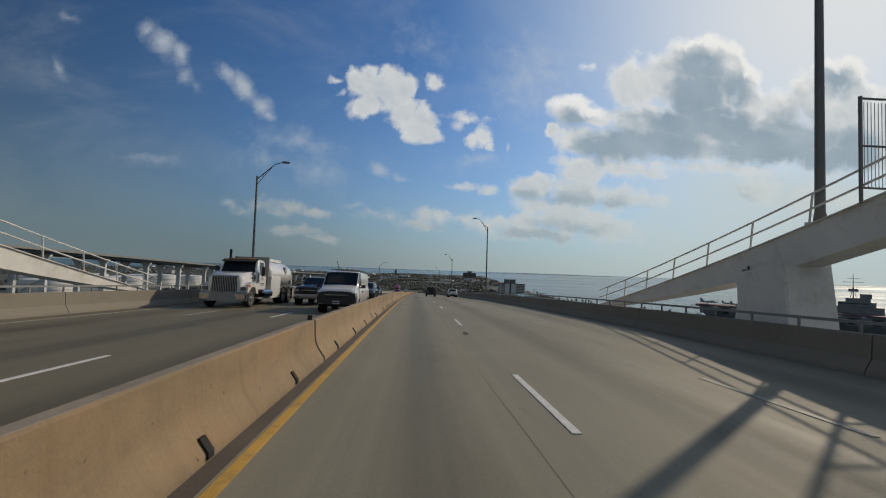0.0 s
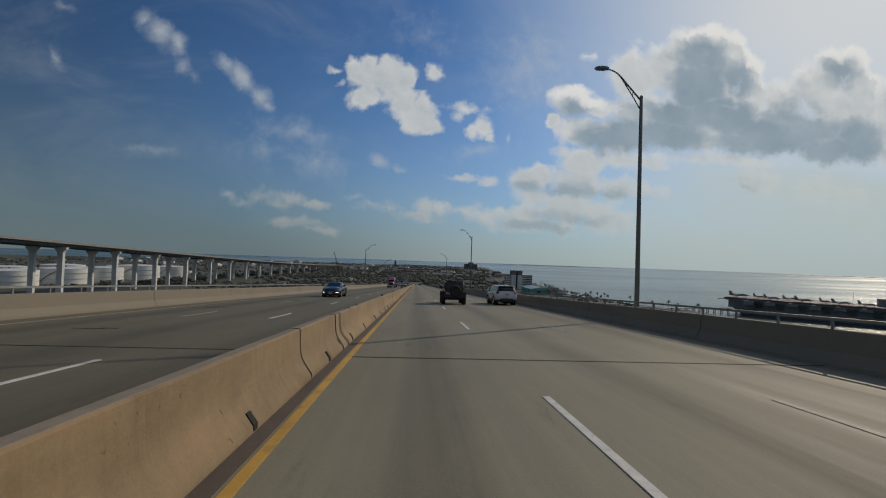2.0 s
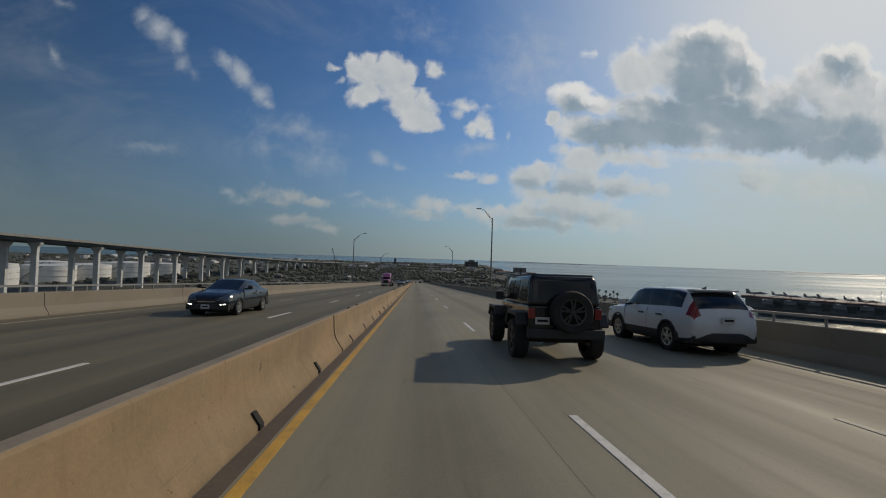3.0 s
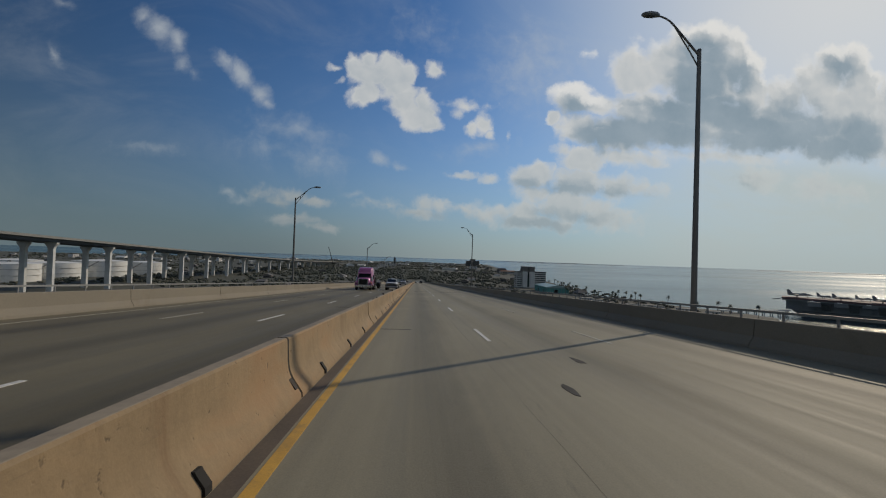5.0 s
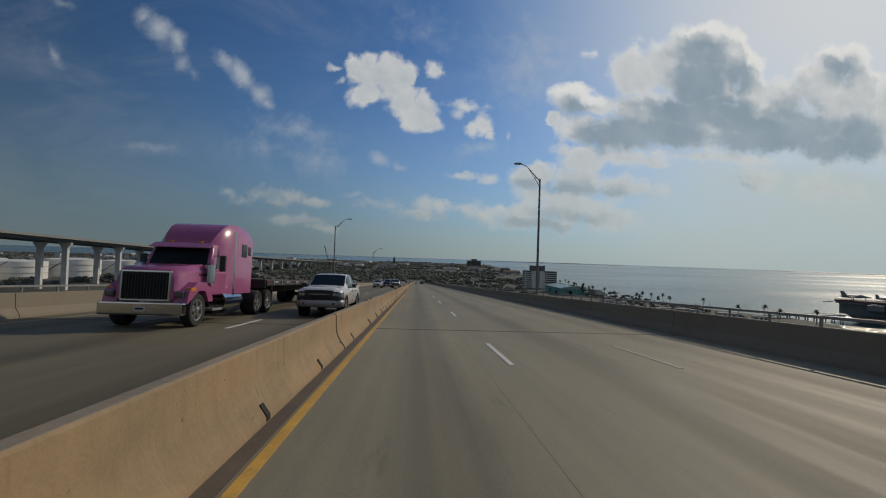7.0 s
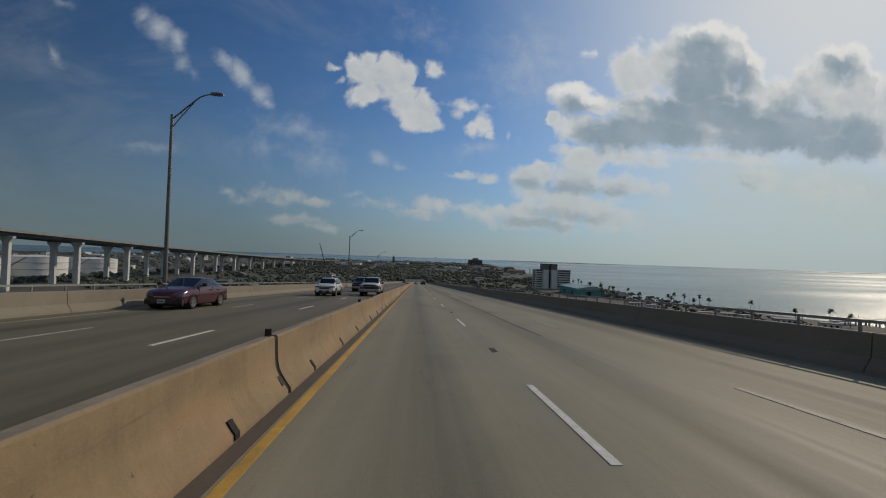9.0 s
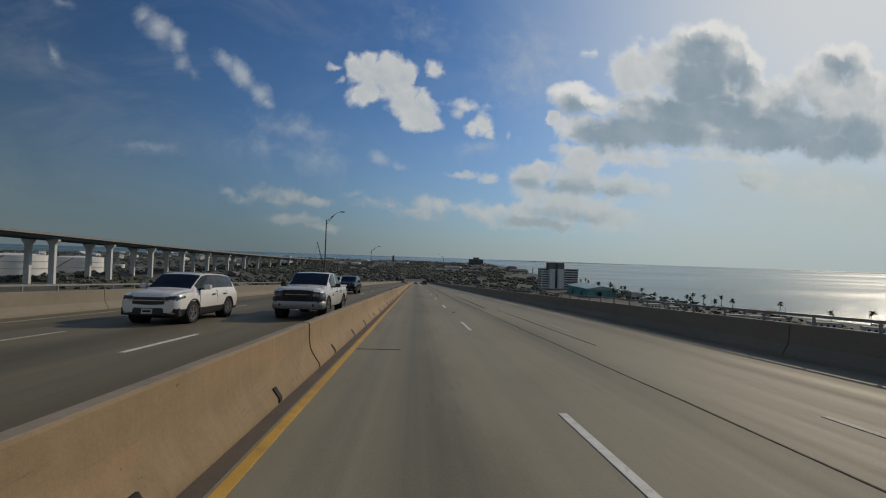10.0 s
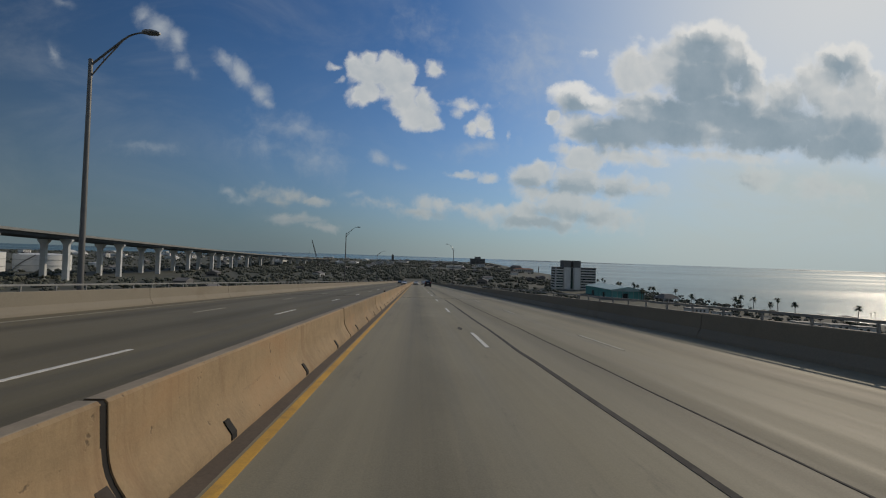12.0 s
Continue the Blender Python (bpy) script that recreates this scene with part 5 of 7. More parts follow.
shore_pavilion()
wave_canopy()
for x, y, w, d, turn in ((184, 585, 14, 6, 10), (189, 568, 9, 5, 0), (206, 528, 12, 6, -12), (218, 523, 10, 6, -10), (225, 516, 8, 5, -15), (240, 500, 14, 7, -20), (254, 484, 10, 6, -25)):
    beach_hut(x, y, w, d, turn)
for x, y in ((178, 610), (197, 606), (214, 560), (238, 524), (247, 530), (256, 505), (266, 478), (190, 640)):
    pole = thing("light_pole", "thin pale light pole on the beach road", "light pole", "light poles on the beach road")
    part("pole", tube([(0, 0, -0.2), (0, 0, 9.0)], 0.11, 8, end=0.07), GALV, pole)
    part("lamp_head", box(-0.15, 0.9, -0.15, 0.15, 8.9, 9.08, 0.03), GALV, pole)
    pole.matrix_basis = pose(x, y, 2.4, 0, 0, 90)


# ---- museum ship ----
def aircraft():
    j = thing("fighter_jet", "grey parked jet on the flight deck", "aircraft", "jets parked on the flight deck")
    part("fuselage", lathe([(0.05, -7.5), (0.6, -5), (0.9, -1), (0.85, 4), (0.6, 6.5), (0.02, 7.2)], 10, "y"), SHIP_GREY, j).location = (0, 0, 2.0)
    part("wing", loft([[(sx, y, 2.0), (sx, y, 2.15), (sx, y2, 2.15), (sx, y2, 2.0)] for sx, y, y2 in ((-5.5, 3.0, 4.2), (0, -1.0, 4.0), (5.5, 3.0, 4.2))]), SHIP_GREY, j)
    part("tail_fin", loft([[(-0.12, y, z), (0.12, y, z), (0.12, y2, z), (-0.12, y2, z)] for y, y2, z in ((3.8, 6.8, 2.6), (5.8, 7.4, 5.2))]), SHIP_GREY, j)
    part("tailplane", box(-2.6, 2.6, 5.6, 7.0, 2.2, 2.35), SHIP_GREY, j)
    part("canopy", lathe([(0.02, -4.2), (0.5, -3.2), (0.5, -1.8), (0.05, -0.2)], 8, "y"), DARK_GLASS, j).location = (0, 0, 2.7)
    for p, q in ((0, -4.5), (-1.4, 1.5), (1.4, 1.5)):
        part("landing_gear", tube([(p, q, 0), (p, q, 1.7)], 0.22, 6), RUBBER, j)
    return j


SHIP = pose(352, 524, 0, 0, 0, -45) @ pose(-393, -592, 0)


def build_ship():
    s = thing("aircraft_carrier", "grey museum aircraft carrier moored at a pier", "ship")
    s.matrix_basis = SHIP
    y = 592.0
    rings = []
    for x, w, z0 in ((396, 2.5, 11.5), (401, 6, 5), (408, 9, 0), (425, 13, -1.5), (460, 15.5, -1.5), (600, 15.5, -1.5), (650, 13, -1.5), (668, 9, 2)):
        rings.append([(x, y - w, 14.6), (x, y - w * 0.9, 6), (x, y - w * 0.55, z0), (x, y + w * 0.55, z0), (x, y + w * 0.9, 6), (x, y + w, 14.6)])
    part("hull", loft(rings), SHIP_GREY, s)
    deck = [(393, -11), (393, 11), (470, 22), (600, 22), (672, 16), (672, -15), (560, -21), (450, -20)]
    part("flight_deck", loft([[(x, y + d, z) for x, d in deck] for z in (15.8, 17.4)]), DECK_GREY, s)
    part("deck_edge", loft([[(x + 0.6, y + d * 0.96, z) for x, d in deck] for z in (14.5, 15.8)]), SHIP_GREY, s)
    part("boat_boom", tube([(392, y - 4, 15.2), (386, y - 6, 14.6)], 0.4, 6), SHIP_GREY, s)
    for k in range(14):
        x = 412 + 18 * k
        part("sponson", box(x, x + 9, y - 20.5, y - 13, 10.6 + (k % 3) * 0.9, 14.9, 0.2), SHIP_GREY, s)
        part("opening", box(x + 10, x + 16, y - 15.7, y - 14.4, 7.6, 12.4), DARK_GLASS, s)
        part("life_raft", tube([(x + 2, y - 20.9, 15.4), (x + 5, y - 20.9, 15.4)], 0.5, 8), TANK_WHITE, s)
    isl, yc = 538, y + 13
    part("island", box(isl - 22, isl + 20, yc - 6, yc + 6, 17.4, 24.5, 0.4), SHIP_GREY, s)
    part("bridge", box(isl - 15, isl + 14, yc - 6.5, yc + 6.5, 24.5, 29.5, 0.4), SHIP_GREY, s)
    part("bridge", box(isl - 9, isl + 10, yc - 5, yc + 5, 29.5, 33.5, 0.4), SHIP_GREY, s)
    part("bridge_windows", box(isl - 15.2, isl + 8, yc - 6.7, yc - 6.4, 27.2, 28.3), DARK_GLASS, s)
    part("funnel", box(isl + 2, isl + 11, yc - 3, yc + 3, 33, 38, 0.6), SHIP_GREY, s)
    part("mast", tube([(isl - 3, yc, 33), (isl - 3, yc, 59)], 0.6, 8, end=0.2), SHIP_GREY, s)
    for a in (-2.4, 2.4):
        part("mast_leg", tube([(isl - 3 + a, yc, 33), (isl - 3, yc, 46)], 0.25, 6), SHIP_GREY, s)
    for z, w in ((45, 4), (50, 8), (54, 5)):
        part("yard", tube([(isl - 3 - w, yc, z), (isl - 3 + w, yc, z)], 0.22, 6), SHIP_GREY, s)
    part("radar", box(isl - 7, isl + 1, yc - 0.4, yc + 0.4, 40, 43), SHIP_GREY, s)
    part("pole_mast", tube([(498, y - 10, 17), (498, y - 10, 30)], 0.15, 6), SHIP_GREY, s)
    first = aircraft()
    for x, d, a, size in ((406, -2, 105, 1.35), (424, 3, 60, 1.0), (436, -11, 75, 1.1), (450, 4, 120, 1.0), (462, -12, 80, 1.15), (478, -5, 40, 1.0), (490, -13, 100, 1.1), (508, -12, 75, 1.0), (576, -10, 120, 1.1), (596, -4, 60, 1.1)):
        jet = copy_thing(first, SHIP @ pose(x, y + d, 17.4, 0, 0, a))
        jet.scale = (size, size, size)
    for o in [*first.children_recursive, first]:
        bpy.data.objects.remove(o)


def build_jetty():
    j = thing("jetty", "long pale jetty on piles leading to the ship", "jetty")
    part("deck", box(0, 78, -1.6, 1.6, 4.4, 5.2), PALE_CONCRETE, j)
    for s in (-1.5, 1.5):
        part("rail", box(0, 78, s - 0.06, s + 0.06, 6.1, 6.25), GALV, j)
    for k in range(14):
        part("rail_post", box(1 + 5.8 * k, 1.15 + 5.8 * k, -1.56, -1.44, 5.2, 6.1), GALV, j)
    for k in range(9):
        for s in (-1, 1):
            part("pile", tube([(3 + 9 * k, s, -1), (3 + 9 * k, s, 4.5)], 0.5, 8), PALE_CONCRETE, j)
    j.matrix_basis = pose(272, 500, 0, 0, 0, 9)


build_ship()
build_jetty()
# ---- vehicles ----
import collections


WHEEL_MESHES = {}


def wheel(parent, x, y, r, width, side, rim_mat):
    """Tyre with shoulders and a dished twin-spoke rim, on shared meshes."""
    key = (r, width, rim_mat.name)
    if key not in WHEEL_MESHES:
        w = width / 2
        tyre = lathe([(r * 0.64, -w), (r * 0.90, -w * 1.02), (r * 0.985, -w * 0.8), (r, -w * 0.45), (r, w * 0.45), (r * 0.985, w * 0.8), (r * 0.93, w * 1.02), (r * 0.80, w * 1.05), (r * 0.66, w * 0.98), (r * 0.62, w * 0.8)], 28, "x", False)
        t = part("tyre", tyre, RUBBER, parent, smooth=True)
        rim = bmesh.new()
        for a in range(5):
            for d in (-11, 11):
                m = pose(0, 0, 0, 72 * a + d, 0, 0)
                box(w * 0.70, w * 0.90, -r * 0.045, r * 0.045, r * 0.05, r * 0.60, 0, rim, m)
        rim2 = lathe([(0.01, w * 0.95), (r * 0.11, w * 0.95), (r * 0.14, w * 0.85), (r * 0.14, w * 0.45)], 20)
        ring = lathe([(r * 0.55, w * 0.2), (r * 0.57, w * 0.92), (r * 0.645, w * 0.97), (r * 0.655, w * 0.7)], 28, "x", False)
        for extra in (rim2, ring):
            me = bpy.data.meshes.new("x")
            extra.to_mesh(me)
            extra.free()
            rim.from_mesh(me)
            bpy.data.meshes.remove(me)
        q = part("rim", rim, rim_mat, t, smooth=True)
        k = part("brake_disc", lathe([(0.01, w * 0.30), (r * 0.56, w * 0.28), (r * 0.56, w * 0.1)], 20), DARK, t)
        WHEEL_MESHES[key] = (t.data, q.data, k.data)
    else:
        t = new("tyre", WHEEL_MESHES[key][0])
        t.parent = parent
        for n, d in zip(("rim", "brake_disc"), WHEEL_MESHES[key][1:]):
            q = new(n, d)
            q.parent = t
    t.name = "wheel"
    t.matrix_basis = pose(x, y, r, 0, 0, 0 if side > 0 else 180)
    return t


def cabin(car, mat, b0, b1, t0, t1, zb, zt, hb, ht, splits, rear_glass=True, side_glass=True):
    """Plain cab: tapering roof shell with framed glass set on its faces. splits: lengths at which side glass is divided."""
    low = [(-hb, b0, zb), (hb, b0, zb), (hb, b1, zb), (-hb, b1, zb)]
    mid = [(-ht, t0, zt - 0.05), (ht, t0, zt - 0.05), (ht, t1, zt - 0.05), (-ht, t1, zt - 0.05)]
    top = [(-ht * 0.9, t0 + 0.08, zt), (ht * 0.9, t0 + 0.08, zt), (ht * 0.9, t1 - 0.10, zt), (-ht * 0.9, t1 - 0.10, zt)]
    bm = loft([low, mid, top])
    bmesh.ops.bevel(bm, geom=bm.edges[:], offset=0.07, segments=4, affect="EDGES", profile=0.5)
    part("cabin", bm, mat, car, smooth=True)

    def face(a, b, c, d, name, s0, s1, lo=0.12, hi=0.88):
        a, b, c, d = (Vector(q) for q in (a, b, c, d))

        def at(s, h):
            return (a.lerp(b, s)).lerp(d.lerp(c, s), h)
        part(name, quad(at(s0, lo), at(s1, lo), at(s1, hi), at(s0, hi), 0.008), CAR_GLASS, car)
    face(low[3], low[2], mid[2], mid[3], "windscreen", 0.06, 0.94, 0.04, 0.93)
    if rear_glass:
        face(low[1], low[0], mid[0], mid[1], "rear_window", 0.12, 0.88, 0.22, 0.88)
    if side_glass:
        for a, b, c, d in ((low[2], low[1], mid[1], mid[2]), (low[3], low[0], mid[0], mid[3])):
            for s0, s1 in splits:
                face(a, b, c, d, "side_window", s0, s1)


SHOULDER, CANT = 9, 15


def half_ring(z0, zb, hw, zr, wr):
    """Half a body section, from the keel up the flank, the glass and over the roof."""
    h = zb - z0
    pts = [(0, z0), (0.84 * hw, z0), (0.93 * hw, z0 + 0.03), (0.97 * hw, z0 + 0.16 * h), (0.985 * hw, z0 + 0.32 * h), (hw, z0 + 0.50 * h), (0.995 * hw, z0 + 0.64 * h), (0.98 * hw, z0 + 0.80 * h), (0.965 * hw, z0 + 0.91 * h), (0.935 * hw, zb)]
    for j in range(1, 7):
        f = j / 6
        pts.append((0.915 * hw + (wr - 0.915 * hw) * f + 0.02 * math.sin(math.pi * f), zb + 0.006 + (zr - 0.05 - zb) * f))
    pts += [(wr * 0.965, zr - 0.018), (wr * 0.90, zr - 0.002), (wr * 0.62, zr + 0.012), (wr * 0.3, zr + 0.02), (0, zr + 0.023)]
    return pts


def shell(car, mat, knots, axles, r, side, screen, rear, lamp, tail, clad=None, clad_z=0.0, nose=None, nose_clad=None, dark_pillars=False, step=0.055):
    """Body skin swept through knots (length, sill, shoulder, half width, roof, roof half width).
    Glass, lamps and cladding are cut out of the skin as parts of their own; wheel openings are left open."""
    n = int((knots[-1][0] - knots[0][0]) / step)
    ys = [knots[0][0] + (knots[-1][0] - knots[0][0]) * i / n for i in range(n + 1)]
    data = np.array([[np.interp(y, [k[0] for k in knots], [k[c] for k in knots]) for c in range(1, 6)] for y in ys])
    for _ in range(2):
        data[1:-1] = 0.25 * data[:-2] + 0.5 * data[1:-1] + 0.25 * data[2:]
    rings = []
    for y, d in zip(ys, data):
        half = half_ring(*d)
        rings.append([(x, y, z) for x, z in half] + [(-x, y, z) for x, z in half[-2:0:-1]])
    m, k = len(half), len(rings[0])
    groups = collections.defaultdict(list)
    for i in range(n):
        for j in range(k):
            jj = j if j < m - 1 else k - 1 - j
            p = [rings[i][j], rings[i][(j + 1) % k], rings[i + 1][(j + 1) % k], rings[i + 1][j]]
            x, y, z = (sum(q[c] for q in p) / 4 for c in range(3))
            s = "r" if x > 0 else "l"
            if jj < SHOULDER - 1 and any((y - a) ** 2 + (z - r) ** 2 < (r * 1.12) ** 2 for a in axles):
                if jj > 0:
                    continue
            name = "body"
            if jj >= CANT + 1 and screen[0] < y < screen[1]:
                name = "windscreen"
            elif rear and jj >= CANT + 1 and rear[0] < y < rear[1] and z > rear[2]:
                name = "rear_window"
            elif SHOULDER + 1 <= jj < CANT and data[i][3] - data[i][1] > 0.2 and any(a < y < b for a, b in side):
                name = "side_window" + s + str([a < y < b for a, b in side].index(True))
            elif dark_pillars and SHOULDER + 1 <= jj < CANT and side[0][0] < y < side[-1][1] and data[i][3] - data[i][1] > 0.2:
                name = "pillar" + s + str(sum(b < y for a, b in side))
            elif lamp and jj > 1 and y > lamp[0] and lamp[1] < z < lamp[2] and abs(x) > lamp[3]:
                name = "headlight" + s
            elif tail and jj > (SHOULDER - 2 if len(tail) > 4 else 1) and jj < CANT + 1 and y < tail[0] and tail[1] < z < tail[2] and abs(x) > tail[3]:
                name = "taillight" + s
            elif nose_clad and y > nose_clad[0] and z < nose_clad[1] and jj > 1:
                name = "bumper_skin" + s
            elif clad and z < clad_z and jj > 1:
                name = "cladding" + s
            groups[name].append(p)
    groups["body"].append(rings[0][::-1]), groups["nose" if nose else "body"].append(rings[-1])
    for name, faces in groups.items():
        bm, seen = bmesh.new(), {}
        for f in faces:
            vs = []
            for q in f:
                if q not in seen:
                    seen[q] = bm.verts.new(q)
                if seen[q] not in vs:
                    vs.append(seen[q])
            if len(vs) > 2:
                bm.faces.new(vs)
        plain = name.rstrip("0123456789")
        plain = plain[:-1] if plain.startswith(("side_window", "headlight", "taillight", "pillar", "bumper_skin", "cladding")) else plain
        skin = {"body": mat, "headlight": LAMP_GLASS, "taillight": TAIL_RED, "cladding": clad, "pillar": P_BLACK, "nose": nose, "bumper_skin": PLASTIC}.get(plain, CAR_GLASS)
        part(plain, bm, skin, car, smooth=True)


def arc_strip(section, a0, a1, n, cy, cz):
    """A section of (x, radius) swept through an arc about a wheel's axle."""
    rings = []
    for i in range(n + 1):
        a = radians(a0 + (a1 - a0) * i / n)
        rings.append([(x, cy + q * math.cos(a), cz + q * math.sin(a)) for x, q in section])
    return loft(rings)


def car(name, label, paint_mat, knots, side, screen, rear, r, axles, lamp, tail, tyre_w=0.23, rim=None, trim=None, lip=None, clad=None, clad_z=0.0, nose=None, nose_clad=None, dark_pillars=False, bz=0.5, grille=(0.5, 0.62, 0.80), handles=(), doors=(), mirror_y=0.9, rails=False, lit=False, plate_z=0.9):
    """A road vehicle: swept skin with glass, wheels in open arches, lamps, grille, bumpers, mirrors, plates."""
    c = thing(name, label, "car" if name in ("sedan", "suv") else name.replace("_", " "), "vehicles on the bridge")
    trim = trim or PLASTIC
    shell(c, paint_mat, knots, axles, r, side, screen, rear, lamp, tail, clad, clad_z, nose, nose_clad, dark_pillars)
    hw = max(q[3] for q in knots)
    front, back = knots[-1][0], knots[0][0]
    sill, belt = min(q[1] for q in knots), max(q[2] for q in knots[3:-3])
    for y in axles:
        for s in (-1, 1):
            part("wheel_liner", lathe([(0.01, s * (hw - 0.34)), (r * 1.14, s * (hw - 0.34)), (r * 1.14, s * (hw - 0.03))], 22, "x", False), DARK, c).location = (0, y, r)
            part("arch_lip", arc_strip([(s * (hw - 0.10), r * 1.06), (s * (hw + 0.006), r * 1.09), (s * (hw + 0.010), r * 1.19), (s * (hw - 0.03), r * 1.21)], -8, 188, 22, y, r), lip or paint_mat, c, smooth=True)
            wheel(c, s * (hw - 0.005 - tyre_w / 2), y, r, tyre_w, s, rim or RIM)
    fw, bw = knots[-2][3], knots[1][3]
    part("underbody", box(-hw * 0.8, hw * 0.8, back + 0.3, front - 0.3, sill - 0.04, sill + 0.2), DARK, c)
    curve = lambda w, y0, bow, z0, z1: loft([[(x, y0 - bow * (x / w) ** 2 - 0.16, z0), (x, y0 - bow * (x / w) ** 2 - 0.16, z1), (x, y0 - bow * (x / w) ** 2 - 0.012, z1), (x, y0 - bow * (x / w) ** 2, (z0 + z1) / 2 + 0.3 * (z1 - z0)), (x, y0 - bow * (x / w) ** 2, z0 + 0.15 * (z1 - z0)), (x, y0 - bow * (x / w) ** 2 - 0.03, z0)] for x in [w * q / 5 for q in range(-5, 6)]])
    part("front_bumper", curve(fw * 1.0, front + 0.05, 0.17, bz - 0.20, bz + 0.04), trim, c, smooth=True)
    part("grille", curve(hw * grille[0], front + 0.02, 0.04, grille[1], grille[2]), PLASTIC, c, smooth=True)
    gz = (grille[1] + grille[2]) / 2
    part("grille_bar", curve(hw * grille[0] * 0.97, front + 0.035, 0.04, gz, gz + 0.045), CHROME, c)
    back_bumper = curve(bw * 1.0, -back + 0.045, 0.14, bz - 0.18, bz + 0.07)
    bmesh.ops.rotate(back_bumper, verts=back_bumper.verts, matrix=Matrix.Rotation(math.pi, 3, "Z"))
    part("rear_bumper", back_bumper, trim, c, smooth=True)
    for s in (-1, 1):
        if lit:
            part("headlight", box(min(s * fw * 0.60, s * fw * 0.86), max(s * fw * 0.60, s * fw * 0.86), front - 0.30, front - 0.02, lamp[1] + 0.03, lamp[2] - 0.03, 0.02), LIT, c)
        zm = belt + 0.03
        mir = box(min(s * (hw + 0.03), s * (hw + 0.25)), max(s * (hw + 0.03), s * (hw + 0.25)), mirror_y - 0.07, mirror_y + 0.09, zm, zm + 0.17, 0.05)
        part("mirror", mir, trim if name != "suv" else paint_mat, c, smooth=True)
        part("mirror_arm", box(min(s * hw * 0.86, s * (hw + 0.06)), max(s * hw * 0.86, s * (hw + 0.06)), mirror_y - 0.03, mirror_y + 0.05, zm - 0.01, zm + 0.05, 0.01), PLASTIC, c)
        for y in handles:
            part("door_handle", box(min(s * hw * 0.965, s * (hw + 0.03)), max(s * hw * 0.965, s * (hw + 0.03)), y - 0.11, y + 0.11, belt - 0.17, belt - 0.13, 0.012), trim, c)
        for y in doors:
            z0, h = sill, belt - sill
            prof = [(0.973, 0.17), (0.986, 0.32), (1.001, 0.5), (0.996, 0.64), (0.981, 0.80), (0.966, 0.91), (0.938, 0.99)]
            part("door_seam", loft([[(s * (hw * k - 0.02), y - 0.003, z0 + h * f), (s * (hw * k + 0.0015), y - 0.003, z0 + h * f), (s * (hw * k + 0.0015), y + 0.003, z0 + h * f), (s * (hw * k - 0.02), y + 0.003, z0 + h * f)] for k, f in prof]), DARK, c)
        if rails:
            top, half = max(q[4] for q in knots), max(q[5] for q in knots if q[4] > 1.5)
            part("roof_rail", tube([(s * half * 0.92, -1.6, top - 0.03), (s * half * 0.92, -1.4, top + 0.03), (s * half * 0.92, 0.1, top + 0.03), (s * half * 0.92, 0.3, top - 0.03)], 0.018, 6), PLASTIC, c)
    for y, z in ((front + 0.058, bz - 0.06), (back - 0.056, plate_z)):
        pl = part("number_plate", box(-0.16, 0.16, y - 0.02, y + 0.008, z - 0.08, z + 0.08, 0.004), PLATE, c)
        part("plate_bar", box(-0.12, 0.12, y - 0.024, y + 0.011, z - 0.025, z + 0.03), DARK, pl)
    return c


SEDAN = dict(knots=[(-2.42, .48, .80, .70, .84, .5), (-2.34, .34, .98, .84, 1.03, .62), (-2.0, .26, 1.02, .90, 1.07, .66), (-1.75, .24, 1.02, .91, 1.12, .66), (-1.05, .22, 1.0, .92, 1.42, .60), (-.5, .20, .98, .92, 1.46, .61), (.1, .20, .96, .92, 1.44, .61),
                    (1.15, .20, .94, .92, 1.0, .70), (1.9, .22, .85, .89, .90, .66), (2.25, .28, .74, .82, .78, .58), (2.42, .38, .62, .62, .65, .4)],
             side=((-1.38, -.52), (-.45, .8)), screen=(.15, 1.08), rear=(-1.72, -1.08, 1.0), r=0.33, axles=(1.45, -1.38), handles=(-.25, -1.05), doors=(-.48, .95), lamp=(2.0, .60, .76, .42), tail=(-2.2, .72, .92, .45), dark_pillars=True, mirror_y=0.75, bz=0.44, grille=(0.42, 0.48, 0.62), plate_z=0.78)
SUV = dict(knots=[(-2.30, .55, .80, .74, .84, .58), (-2.27, .40, .95, .84, 1.02, .66), (-2.15, .30, 1.04, .89, 1.22, .70), (-1.84, .27, 1.07, .92, 1.56, .66), (-1.45, .26, 1.07, .925, 1.625, .665), (-.6, .25, 1.05, .925, 1.655, .68), (.2, .25, 1.03, .925, 1.65, .68),
                  (.55, .25, 1.02, .925, 1.59, .675), (1.30, .25, 1.01, .92, 1.10, .72), (1.8, .26, 1.0, .91, 1.065, .70), (2.08, .28, .965, .89, 1.015, .66), (2.22, .32, .90, .865, .945, .6), (2.31, .40, .80, .76, .84, .5)],
           side=((-1.80, -1.22), (-1.14, -.34), (-.26, 1.05)), screen=(.52, 1.27), rear=(-2.2, -1.84, 1.05), r=0.37, axles=(1.38, -1.28), handles=(-.02, -.92), doors=(-.30, .98, -1.10), lamp=(1.84, .79, .905, .46), tail=(-2.03, .93, 1.50, .60, True), dark_pillars=True, mirror_y=0.80, clad=PLASTIC, clad_z=0.46, lip=PLASTIC, nose_clad=(2.0, 0.50),
           bz=0.50, grille=(0.74, 0.62, 0.87), plate_z=0.88)
